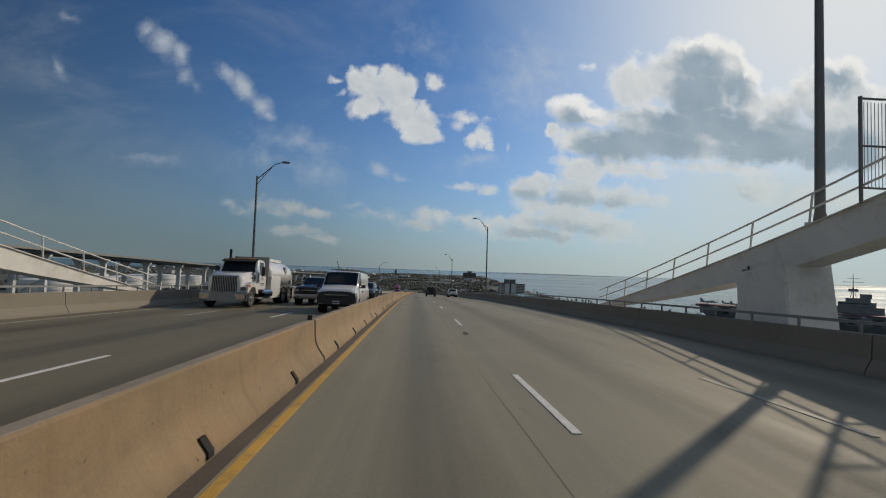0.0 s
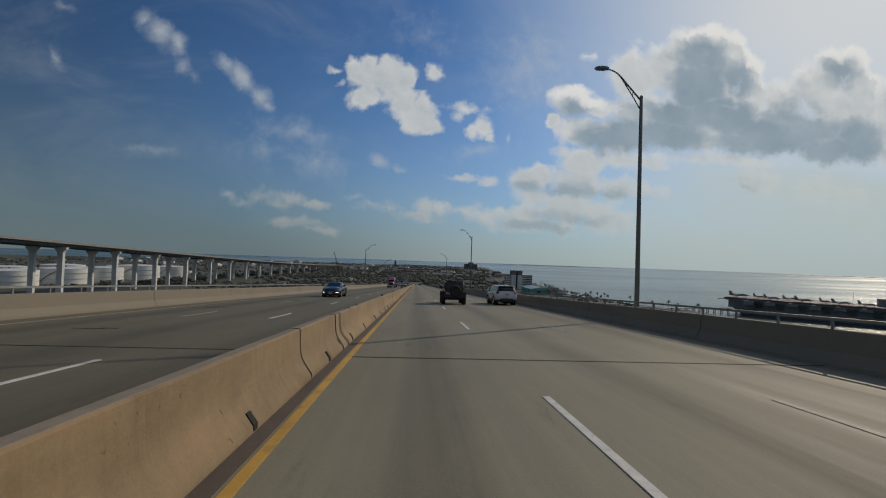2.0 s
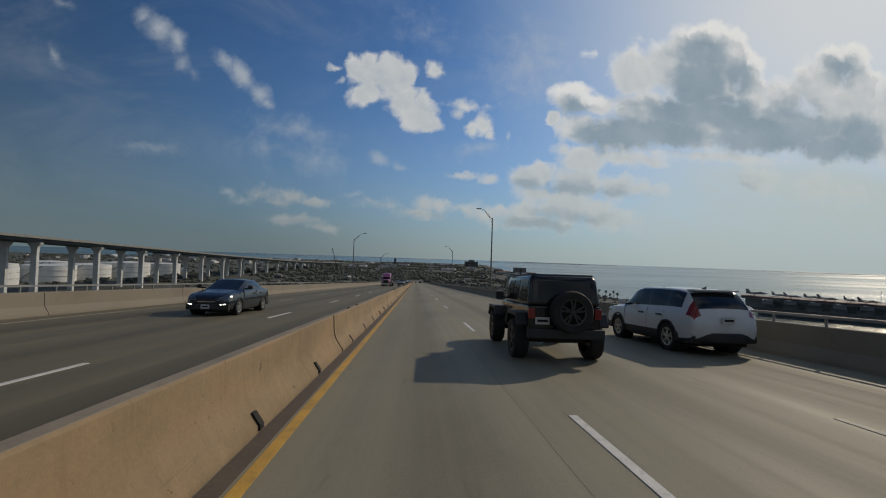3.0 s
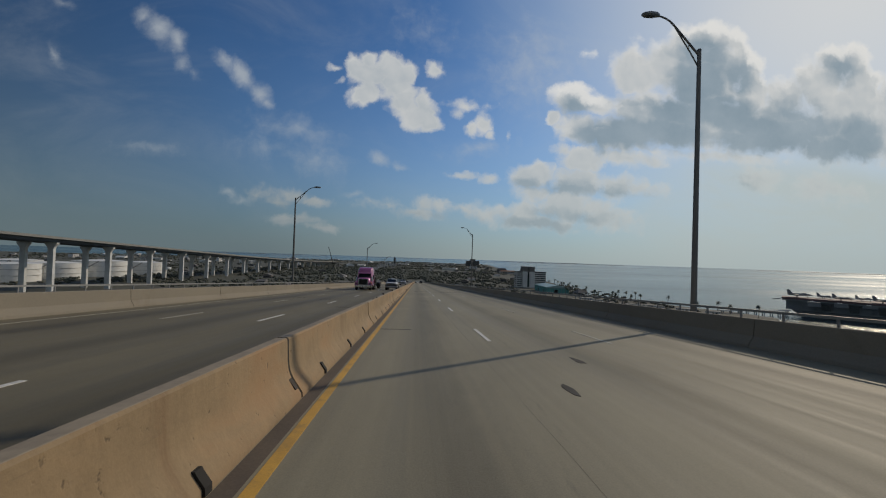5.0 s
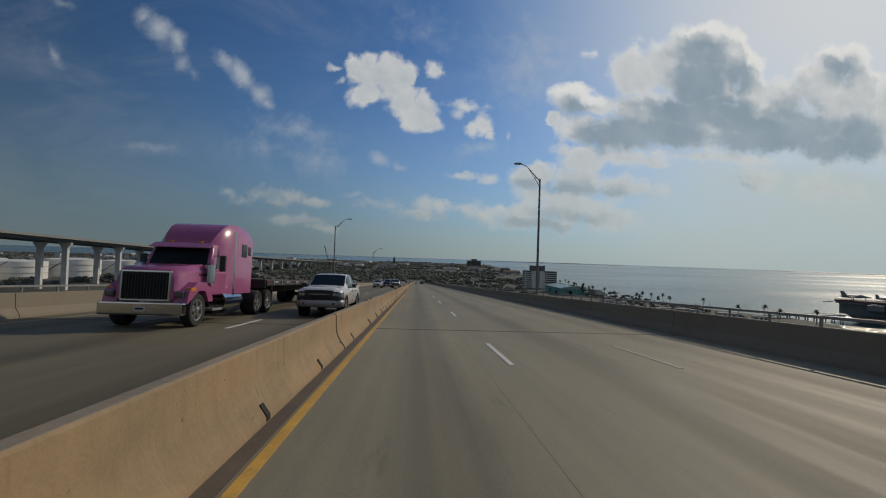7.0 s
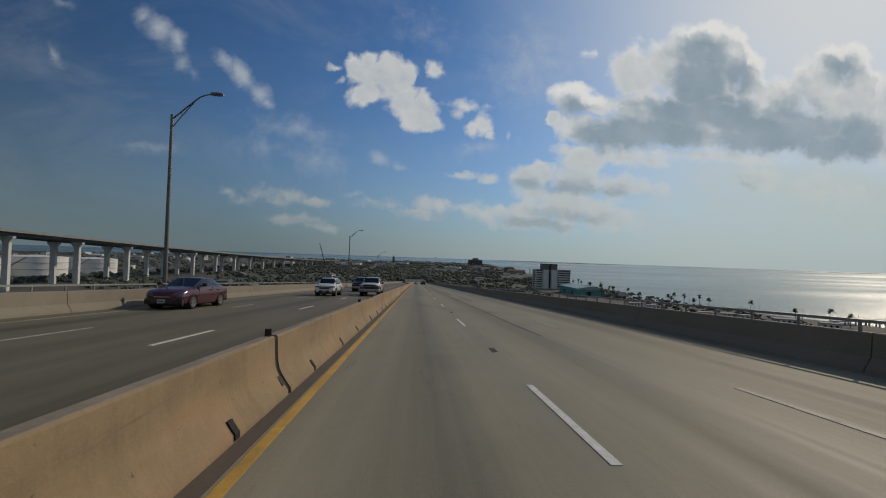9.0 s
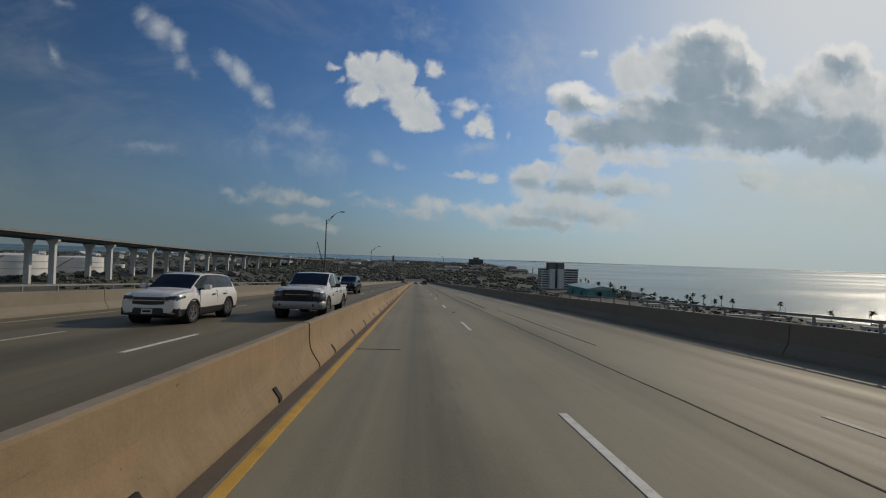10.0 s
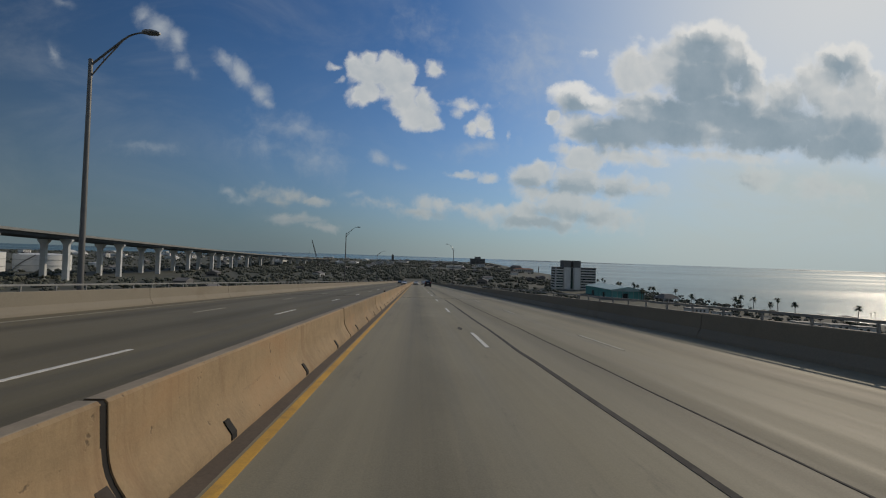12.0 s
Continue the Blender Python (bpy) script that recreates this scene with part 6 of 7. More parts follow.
BIG_SUV = dict(knots=[(-2.62, .55, .95, .86, 1.0, .72), (-2.58, .45, 1.10, .95, 1.2, .78), (-2.48, .40, 1.16, .985, 1.5, .80), (-2.30, .36, 1.18, 1.0, 1.80, .76), (-1.9, .34, 1.18, 1.01, 1.89, .76), (-.8, .33, 1.17, 1.01, 1.925, .77), (.3, .33, 1.16, 1.01, 1.91, .77),
                      (.75, .33, 1.15, 1.01, 1.84, .765), (1.45, .33, 1.14, 1.0, 1.30, .80), (2.0, .34, 1.12, .99, 1.22, .78), (2.4, .36, 1.08, .96, 1.17, .74), (2.58, .40, 1.02, .92, 1.08, .66), (2.65, .48, .92, .82, .95, .55)],
               side=((-2.2, -1.35), (-1.25, -.3), (-.2, 1.2)), screen=(.75, 1.42), rear=(-2.5, -2.3, 1.2), r=0.42, axles=(1.55, -1.5), tyre_w=0.27, handles=(.05, -1.0), doors=(-.25, 1.15, -1.2), lamp=(2.2, .88, 1.0, .5), tail=(-2.4, .95, 1.35, .7, True), dark_pillars=True, mirror_y=1.0, rails=True, bz=0.56, grille=(0.5, 0.66, 1.02), plate_z=0.95)
PICKUP = dict(knots=[(-2.92, .62, 1.02, .90, 1.06, .78), (-2.88, .52, 1.18, .97, 1.22, .84), (-2.6, .46, 1.21, .985, 1.25, .86), (-1.14, .42, 1.20, 1.0, 1.24, .86), (-1.04, .42, 1.19, 1.0, 1.75, .74), (-.8, .42, 1.18, 1.0, 1.82, .74), (0, .42, 1.17, 1.0, 1.85, .745),
                     (.55, .42, 1.16, 1.0, 1.81, .74), (1.35, .42, 1.15, .995, 1.28, .80), (1.9, .42, 1.12, .985, 1.24, .78), (2.5, .44, 1.12, .98, 1.245, .78), (2.68, .46, 1.11, .965, 1.225, .75), (2.80, .48, 1.09, .92, 1.18, .70), (2.88, .50, 1.07, .80, 1.12, .62)],
              side=((-.95, -.17), (-.07, 1.0)), screen=(.58, 1.31), rear=(-1.12, -1.0, 1.38), r=0.42, axles=(1.86, -1.72), tyre_w=0.28, handles=(.18, -.80), doors=(-.12, -1.05), lamp=(2.36, .85, 1.06, .50), tail=(-2.7, .85, 1.15, .86), mirror_y=0.78, bz=0.66, grille=(0.52, 0.78, 1.10), plate_z=0.62, nose=PLASTIC, nose_clad=(2.30, 0.86))
VAN = dict(knots=[(-2.85, .5, 1.20, .97, 1.98, .84), (-2.8, .42, 1.24, 1.0, 2.07, .86), (-1, .35, 1.24, 1.01, 2.11, .87), (1.0, .35, 1.22, 1.01, 2.11, .86), (1.2, .35, 1.21, 1.01, 2.06, .85), (1.86, .36, 1.20, 1.0, 1.36, .88), (2.4, .38, 1.16, .985, 1.25, .84), (2.7, .42, 1.10, .96, 1.16, .80), (2.8, .48, 1.0, .93, 1.06, .76)],
           side=((.72, 1.66),), screen=(1.2, 1.84), rear=None, r=0.37, axles=(1.85, -1.55), handles=(.7,), doors=(.5, 1.72), lamp=(2.55, .86, 1.02, .60), tail=(-2.72, .8, 1.3, .86), mirror_y=1.55, bz=0.60, grille=(0.62, 0.74, 1.02), plate_z=0.7, nose=PLASTIC, nose_clad=(2.45, 0.84))


def extras_pickup(c):
    body = [o for o in c.children if o.name.startswith("body")][0]
    part("bonnet_bulge", loft([[(-w, y, z - 0.05), (-w * 0.85, y, z), (w * 0.85, y, z), (w, y, z - 0.05)] for y, w, z in ((1.42, 0.60, 1.30), (2.1, 0.56, 1.275), (2.60, 0.44, 1.235))]), body.data.materials[0], c, smooth=True)
    half = [(1.0, 2.38), (0.995, 2.58), (0.955, 2.74), (0.87, 2.84), (0.70, 2.91), (0.40, 2.96), (0.0, 2.975)]
    line = [(-x, y) for x, y in half[:-1]] + half[::-1]
    rings = []
    for x, y in line:
        a = math.atan2(y - 2.3, abs(x) + 0.01)
        ix, iy = math.copysign(math.cos(a), x) if x else 0.0, math.sin(a)
        rings.append([(x - 0.14 * ix, y - 0.14 * iy, 0.42), (x - 0.12 * ix, y - 0.12 * iy, 0.70), (x - 0.02 * ix, y - 0.02 * iy, 0.71), (x, y, 0.68), (x + 0.008 * ix, y + 0.008 * iy, 0.56), (x - 0.02 * ix, y - 0.02 * iy, 0.45), (x - 0.05 * ix, y - 0.05 * iy, 0.42)])
    part("lower_bumper", loft(rings), BUMPER, c, "silver bumper bar", smooth=True)
    part("grille_frame", loft([[(0.55 * a, 2.90, 0.95 + 0.165 * b), (0.55 * a, 2.945, 0.95 + 0.165 * b), (0.49 * a, 2.955, 0.95 + 0.125 * b), (0.49 * a, 2.90, 0.95 + 0.125 * b)] for a, b in ((-1, -1), (1, -1), (1, 1), (-1, 1), (-1, -1))], caps=False), PLASTIC, c)
    for s in (-1, 1):
        part("headlight", loft([[(s * x, y - 0.05, 0.865), (s * x, y, 0.875), (s * x, y + 0.004, 0.96), (s * x, y - 0.02, 1.05), (s * x, y - 0.07, 1.06)] for x, y in ((0.56, 2.905), (0.66, 2.90), (0.76, 2.885), (0.84, 2.855))]), LAMP_GLASS, c, smooth=True)
        for x, y in ((0.64, 2.895), (0.76, 2.878)):
            part("reflector", lathe([(0.01, -0.01), (0.035, 0.0), (0.05, 0.016)], 12, "y"), CHROME, c).location = (s * x, y, 0.945)
        part("badge", box(min(s * 0.98, s * 1.004), max(s * 0.98, s * 1.004), 0.86, 1.06, 0.93, 0.955, 0.004), CHROME, c)
        part("badge", box(min(s * 0.98, s * 1.006), max(s * 0.98, s * 1.006), 0.88, 1.05, 0.885, 0.91, 0.004), CHROME, c)
    part("cargo_bed", box(-0.80, 0.80, -2.75, -1.2, 1.20, 1.282, 0.02), DARK, c, "dark open load bed")
    for s in (-1, 1):
        part("bed_rail", box(min(s * 0.80, s * 0.95), max(s * 0.80, s * 0.95), -2.84, -1.13, 1.20, 1.315, 0.03), body.data.materials[0], c)
        part("fog_lamp", lathe([(0.01, 0.02), (0.05, 0.015), (0.06, -0.05)], 12, "y"), LAMP_GLASS, c).location = (s * 0.62, 2.93, 0.57)
    part("tailgate", box(-0.80, 0.80, -2.94, -2.80, 0.72, 1.305, 0.03), body.data.materials[0], c)
    part("roof_lamp", box(-0.09, 0.09, -0.72, -0.60, 1.81, 1.868, 0.015), TAIL_RED, c)


white_pickup = car("pickup_truck", "white four-door pickup truck with silver bumper and black grille", P_WHITE, lip=DARK, **PICKUP)
extras_pickup(white_pickup)
white_pickup.matrix_basis = on_road(-4.5, 277.95, 180)

lifted = car("pickup_truck", "dark grey dual-wheel pickup truck with chrome side strips", P_GREY, rim=RIM_DARK, **PICKUP)
extras_pickup(lifted)
for s in (-1, 1):
    wheel(lifted, s * 1.07, -1.72, 0.42, 0.28, s, RIM_DARK)
    part("fender_flare", arc_strip([(s * 0.92, 0.44), (s * 1.20, 0.47), (s * 1.235, 0.55), (s * 1.17, 0.66), (s * 0.95, 0.74)], -6, 186, 20, -1.72, 0.42), P_GREY, lifted, smooth=True)
    for y0, y1, z in ((-0.95, 1.2, 0.70), (-0.95, 1.2, 0.56)):
        part("side_strip", box(min(s * 0.985, s * 1.012), max(s * 0.985, s * 1.012), y0, y1, z, z + 0.035, 0.008), CHROME, lifted)
    part("running_board", box(min(s * 0.86, s * 1.08), max(s * 0.86, s * 1.08), -0.9, 1.2, 0.34, 0.39, 0.015), CHROME, lifted)
lifted.matrix_basis = on_road(-7.32, 292.2, 180)

third_pickup = car("pickup_truck", "white full-size pickup truck with black grille", P_WHITE, lip=DARK, **PICKUP)
extras_pickup(third_pickup)
third_pickup.matrix_basis = on_road(-4.15, 200.3, 180)
copy_thing(third_pickup, on_road(-10.95, 318.6, 180))

def extras_suv(c):
    body = [o for o in c.children if o.name.startswith("body")][0]
    rows = [(0.80 * q / 4, 2.345 - 0.13 * (q / 4) ** 2) for q in range(-4, 5)]
    part("bumper_band", loft([[(x, y - 0.1, 0.50), (x, y - 0.1, 0.60), (x, y - 0.012, 0.60), (x, y, 0.555), (x, y - 0.012, 0.50)] for x, y in rows]), body.data.materials[0], c, smooth=True)
    for s in (-1, 1):
        part("running_light", tube([(s * 0.46, 2.31, 0.885), (s * 0.70, 2.25, 0.90), (s * 0.83, 2.10, 0.915)], 0.012, 6), CHROME, c)


grey_pickup = car("pickup_truck", "dark grey four-door pickup truck with alloy wheels", P_STEEL, **PICKUP)
extras_pickup(grey_pickup)
for s in (-1, 1):
    for y in (1.86, -1.72):
        part("fender_flare", arc_strip([(s * 0.90, 0.45), (s * 1.03, 0.465), (s * 1.045, 0.50), (s * 1.02, 0.58), (s * 0.93, 0.64)], -4, 184, 20, y, 0.42), P_STEEL, grey_pickup, smooth=True)
    part("side_step", box(min(s * 0.88, s * 1.04), max(s * 0.88, s * 1.04), -1.0, 1.2, 0.36, 0.41, 0.02), CHROME, grey_pickup, "bright metal side step")
grey_pickup.matrix_basis = on_road(-6.85, 31.2, 180)

white_suv = car("suv", "white compact crossover with dark tinted glass", P_WHITE, rails=True, **SUV)
extras_suv(white_suv)
white_suv.matrix_basis = on_road(-8.25, 274.6, 180)

silver_suv = car("suv", "silver-white compact crossover with tall red tail lamps", P_SILVER, **SUV)
part("roof_fin", loft([[(-0.02, y, 1.60), (0.02, y, 1.60), (0.01, y2, z), (-0.01, y2, z)] for y, y2, z in ((-1.55, -1.58, 1.70), (-1.35, -1.4, 1.65))]), PLASTIC, silver_suv)
part("spoiler", box(-0.6, 0.6, -1.98, -1.66, 1.575, 1.622, 0.02), P_SILVER, silver_suv)
silver_suv.matrix_basis = on_road(7.4, 88.0, 1)

black_suv = car("suv", "black crossover with lit headlights", P_BLACK, **SUV)
extras_suv(black_suv)
black_suv.matrix_basis = on_road(-4.38, 39.5, 180)
dark_suv = car("suv", "large black wagon with chrome trim and roof rails", P_BLACK, **BIG_SUV)
for s in (-1, 1):
    wide = lambda a, b: (min(s * a, s * b), max(s * a, s * b))
    part("window_trim", tube([(s * 0.955, -2.3, 1.22), (s * 0.965, -1.0, 1.20), (s * 0.965, 0.6, 1.19), (s * 0.95, 1.3, 1.18)], 0.012, 6), CHROME, dark_suv)
    part("rear_trim", tube([(s * 0.955, -2.3, 1.22), (s * 0.90, -2.28, 1.45), (s * 0.80, -2.15, 1.74), (s * 0.78, -1.9, 1.80)], 0.014, 6), CHROME, dark_suv)
    part("fender_vent", box(*wide(0.985, 1.012), 1.06, 1.34, 0.93, 1.01, 0.01), CHROME, dark_suv, "chrome fender vent")
    part("sill_strip", box(*wide(0.96, 1.005), -1.0, 1.0, 0.42, 0.46, 0.01), CHROME, dark_suv)
    part("running_light", tube([(s * 0.50, 2.60, 0.96), (s * 0.72, 2.52, 0.97), (s * 0.90, 2.32, 1.0)], 0.018, 6), LIT, dark_suv)
    part("bumper_trim", tube([(s * 0.55, 2.69, 0.46), (s * 0.80, 2.60, 0.50), (s * 0.93, 2.42, 0.55)], 0.018, 6), CHROME, dark_suv)
    part("roof_rail", tube([(s * 0.70, -1.7, 1.87), (s * 0.70, -1.5, 1.95), (s * 0.70, 0.2, 1.97), (s * 0.70, 0.5, 1.90)], 0.022, 6), CHROME, dark_suv)
dark_suv.matrix_basis = on_road(-7.4, 307.8, 180)
lead_suv = copy_thing(black_suv, on_road(3.5, 434.0, 0))
tagged(lead_suv, "dark crossover far ahead on the bridge road")

dark_sedan = car("sedan", "dark blue-black sedan with lit running lights", P_NIGHT, **SEDAN)
for s in (-1, 1):
    part("running_light", tube([(s * 0.55, 2.43, 0.46), (s * 0.68, 2.36, 0.47), (s * 0.78, 2.24, 0.48)], 0.016, 6), LIT, dark_sedan)
dark_sedan.matrix_basis = on_road(-8.35, 95.6, 180)
maroon = car("sedan", "maroon four-door sedan with alloy wheels", P_MAROON, **SEDAN)
maroon.matrix_basis = on_road(-11.3, 255.0, 180)
pale_sedan = car("sedan", "white sedan far ahead on the bridge road", P_WHITE, **SEDAN)
pale_sedan.matrix_basis = on_road(0.1, 470.0, 0)
copy_thing(pale_sedan, on_road(3.4, 492.0, 0))
tagged(copy_thing(pale_sedan, on_road(-4.2, 470.0, 180)), "white sedan coming up the bridge road")
tagged(copy_thing(dark_sedan, on_road(-7.6, 520.0, 180)), "dark sedan coming up the bridge road")

van = car("van", "white cargo van with black grille and ladder rack", P_WHITE, lit=False, **VAN)
for y in (-2.2, -0.6, 0.6):
    part("roof_rack", tube([(-0.75, y, 2.07), (-0.75, y, 2.22), (0.75, y, 2.22), (0.75, y, 2.07)], 0.025, 6), GALV, van)
for x in (-0.5, -0.2, 0.1):
    part("ladder", tube([(x, -2.4, 2.26), (x, 1.0, 2.26)], 0.03, 6), GALV, van)
van.matrix_basis = on_road(-3.85, 24.4, 180)


def jeep():
    """Boxy off-road wagon: flat tub, black hard top, wide tyres, flares and a spare wheel."""
    c = thing("off_road_wagon", "black boxy off-road wagon with spare wheel and wide tyres", "car", "vehicles on the bridge")
    part("tub", box(-0.77, 0.77, -1.95, 0.85, 0.55, 1.18, 0.04), P_BLACK, c)
    part("bonnet", loft([[(-w, y, 0.62), (-w, y, z), (w, y, z), (w, y, 0.62)] for y, w, z in ((0.85, 0.70, 1.16), (2.0, 0.60, 1.10))]), P_BLACK, c)
    cabin(c, P_BLACK, b0=-1.95, b1=0.78, t0=-1.88, t1=0.42, zb=1.18, zt=1.83, hb=0.77, ht=0.71, splits=((0.14, 0.38), (0.42, 0.62), (0.68, 0.94)))
    part("roof", box(-0.66, 0.66, -1.80, 0.30, 1.81, 1.852, 0.018), PLASTIC, c, "black moulded hard top")
    for y in (1.5, -1.25):
        for s in (-1, 1):
            wheel(c, s * 0.82, y, 0.43, 0.31, s, RIM_DARK)
            fl = [(y - 0.62, 0.78), (y - 0.45, 1.02), (y + 0.45, 1.02), (y + 0.66, 0.74), (y + 0.62, 0.70), (y + 0.42, 0.95), (y - 0.42, 0.95), (y - 0.58, 0.74)]
            part("fender_flare", loft([[(x, a, b) for a, b in fl] for x in sorted((s * 0.72, s * 0.98))]), PLASTIC, c)
        part("axle", tube([(-0.75, y, 0.42), (0.75, y, 0.42)], 0.07, 8), RUST, c)
    spare = wheel(c, 0.08, -2.14, 0.43, 0.28, 1, RIM_DARK)
    spare.name = "spare_wheel"
    spare.matrix_basis = pose(0.08, -2.14, 1.08, 0, 0, -90)
    part("rear_bumper", box(-0.80, 0.80, -2.12, -1.93, 0.52, 0.72, 0.03), PLASTIC, c)
    part("front_bumper", box(-0.80, 0.80, 2.02, 2.24, 0.55, 0.74, 0.03), PLASTIC, c)
    part("grille", box(-0.58, 0.58, 1.98, 2.03, 0.70, 1.08, 0.02), PLASTIC, c)
    for s in (-1, 1):
        part("taillight", box(s * 0.70 - 0.07, s * 0.70 + 0.07, -2.0, -1.94, 0.92, 1.14, 0.01), TAIL_RED, c)
        part("mirror", box(min(s * 0.84, s * 1.04), max(s * 0.84, s * 1.04), 0.42, 0.54, 1.22, 1.42, 0.03), PLASTIC, c)
        part("mirror_arm", box(min(s * 0.70, s * 0.88), max(s * 0.70, s * 0.88), 0.45, 0.50, 1.24, 1.29), PLASTIC, c)
        part("door_handle", box(min(s * 0.76, s * 0.81), max(s * 0.76, s * 0.81), -0.2, 0.02, 1.02, 1.07, 0.01), PLASTIC, c)
        part("hinge", box(min(s * 0.76, s * 0.80), max(s * 0.76, s * 0.80), 0.62, 0.74, 0.85, 0.90, 0.01), PLASTIC, c)
        part("headlight", lathe([(0.01, 2.05), (0.1, 2.045), (0.115, 2.0)], 14, "y"), LAMP_GLASS, c).location = (s * 0.44, 0, 0.92)
    pl = part("number_plate", box(-0.62, -0.32, -1.985, -1.955, 0.80, 0.95, 0.005), PLATE, c)
    part("plate_bar", box(-0.58, -0.36, -1.99, -1.98, 0.85, 0.90), DARK, pl)
    part("exhaust", tube([(0.45, -1.4, 0.45), (0.45, -2.1, 0.43)], 0.035, 8), RUST, c)
    part("frame", box(-0.45, 0.45, -1.9, 1.9, 0.42, 0.57, 0.02), DARK, c)
    return c


jeep().matrix_basis = on_road(3.0, 86.4, -1)


def tractor(label, mat, sleeper, wide=1.22):
    """Conventional lorry tractor: long bonnet, cab, optional sleeper, stacks, tanks and ten wheels."""
    c = thing("lorry_tractor", label, "lorry", "vehicles on the bridge")
    back = -1.3 if sleeper else 0.5
    part("bonnet", loft([[(-w, y, z0), (-w, y, z1 - 0.2), (-w * 0.8, y, z1), (w * 0.8, y, z1), (w, y, z1 - 0.2), (w, y, z0)] for y, w, z0, z1 in ((1.9, 1.02, 0.85, 1.98), (2.6, 0.98, 0.80, 1.92), (3.5, 0.90, 0.78, 1.80), (3.62, 0.82, 0.85, 1.70))]), mat, c, smooth=True)
    cabin(c, mat, b0=0.5, b1=2.05, t0=0.5, t1=1.62, zb=1.72, zt=2.72, hb=1.10, ht=0.98, splits=((0.28, 0.82),), rear_glass=False)
    part("cab_body", box(-1.12, 1.12, 0.5, 1.95, 0.95, 1.74, 0.05), mat, c)
    for s in (-1, 1):
        part("fender", loft([[(x, y, z) for y, z in ((1.95, 0.75), (2.1, 1.15), (2.5, 1.38), (3.05, 1.38), (3.5, 1.12), (3.6, 0.72), (3.3, 0.9), (2.9, 1.12), (2.5, 1.1), (2.25, 0.75))] for x in sorted((s * 0.8, s * wide))]), mat, c)
        part("headlight", box(min(s * 0.86, s * 1.12), max(s * 0.86, s * 1.12), 3.45, 3.66, 0.92, 1.12, 0.04), LAMP_GLASS, c)
        if sleeper or s > 0:
            part("stack", tube([(s * 1.14, 0.32, 0.9), (s * 1.14, 0.32, 3.25 if sleeper else 3.35)], 0.075, 10), CHROME if sleeper else DARK, c, "upright exhaust stack")
        part("fuel_tank", lathe([(0.01, -0.75), (0.32, -0.75), (0.32, 0.75), (0.01, 0.75)], 16, "y"), CHROME, c).location = (s * 0.95, 0.35, 0.72)
        part("mirror", box(min(s * 1.22, s * 1.42), max(s * 1.22, s * 1.42), 1.55, 1.66, 1.75, 2.30, 0.03), PLASTIC, c)
        part("mirror_arm", tube([(s * 1.05, 1.6, 2.28), (s * 1.3, 1.6, 2.28)], 0.02, 6), CHROME, c)
        part("step", box(min(s * 0.8, s * 1.18), max(s * 0.8, s * 1.18), 1.1, 1.85, 0.42, 0.50, 0.01), GALV, c)
        part("cab_light", box(s * 0.5 - 0.06, s * 0.5 + 0.06, 1.45, 1.56, 2.72, 2.78, 0.01), AMBER, c)
        part("air_cleaner", lathe([(0.01, 0), (0.17, 0), (0.17, 0.6), (0.01, 0.66)], 12, "z"), CHROME, c).location = (s * 1.12, 2.08, 1.35)
    if sleeper:
        part("sleeper", loft([[(-w, y, 0.95), (-w, y, z - 0.35), (-w * 0.82, y, z), (w * 0.82, y, z), (w, y, z - 0.35), (w, y, 0.95)] for y, w, z in ((-1.35, 1.2, 3.40), (-0.9, 1.2, 3.52), (0.1, 1.2, 3.55), (0.5, 1.17, 3.48), (0.85, 1.12, 3.32), (1.2, 1.05, 3.05), (1.45, 0.95, 2.72))]), mat, c, smooth=True)
        for s in (-1, 1):
            part("sleeper_window", box(min(s * 1.19, s * 1.215), max(s * 1.19, s * 1.215), -0.75, -0.25, 2.35, 2.85, 0.01), CAR_GLASS, c)
            part("sleeper_window", box(min(s * 1.19, s * 1.215), max(s * 1.19, s * 1.215), -1.15, -0.9, 2.45, 2.8, 0.01), CAR_GLASS, c)
        part("sun_visor", loft([[(-0.98, y, z), (0.98, y, z), (0.98, y, z + 0.03), (-0.98, y, z + 0.03)] for y, z in ((1.6, 2.68), (1.95, 2.52))]), mat, c)
    part("grille", box(-0.66, 0.66, 3.60, 3.66, 0.86, 1.66, 0.03), DARK, c)
    part("grille_surround", box(-0.74, 0.74, 3.56, 3.63, 0.80, 1.72, 0.05), CHROME, c)
    for k in range(15):
        part("grille_slat", box(-0.635 + 0.088 * k, -0.605 + 0.088 * k, 3.655, 3.685, 0.88, 1.64), BUMPER if not sleeper else PLASTIC, c)
    for s in (-1, 1):
        part("turn_signal", box(min(s * 1.05, s * (wide + 0.012)), max(s * 1.05, s * (wide + 0.012)), 3.12, 3.42, 1.10, 1.22, 0.02), AMBER, c)
        part("bonnet_vent", box(min(s * 0.93, s * 1.005), max(s * 0.93, s * 1.005), 2.15, 2.5, 1.58, 1.66, 0.02), DARK, c)
        part("hub_cap", lathe([(0.01, s * (1.02 + 0.20)), (0.10, s * (1.02 + 0.17)), (0.13, s * (1.02 + 0.06))], 14), CHROME, c).location = (0, 2.85, 0.52)
    part("front_bumper", box(-1.2, 1.2, 3.55, 3.82, 0.40, 0.78, 0.05), CHROME, c)
    pl = part("number_plate", box(-0.16, 0.16, 3.815, 3.83, 0.52, 0.66), PLATE, c)
    part("plate_bar", box(-0.12, 0.12, 3.826, 3.836, 0.565, 0.615), DARK, pl)
    tail = -4.2 if sleeper else -5.0
    for s in (-0.43, 0.43):
        part("chassis_rail", box(s - 0.06, s + 0.06, tail, 3.4, 0.78, 1.02, 0.01), DARK, c)
    rear = (-2.2, -3.5) if sleeper else (-2.75, -4.05)
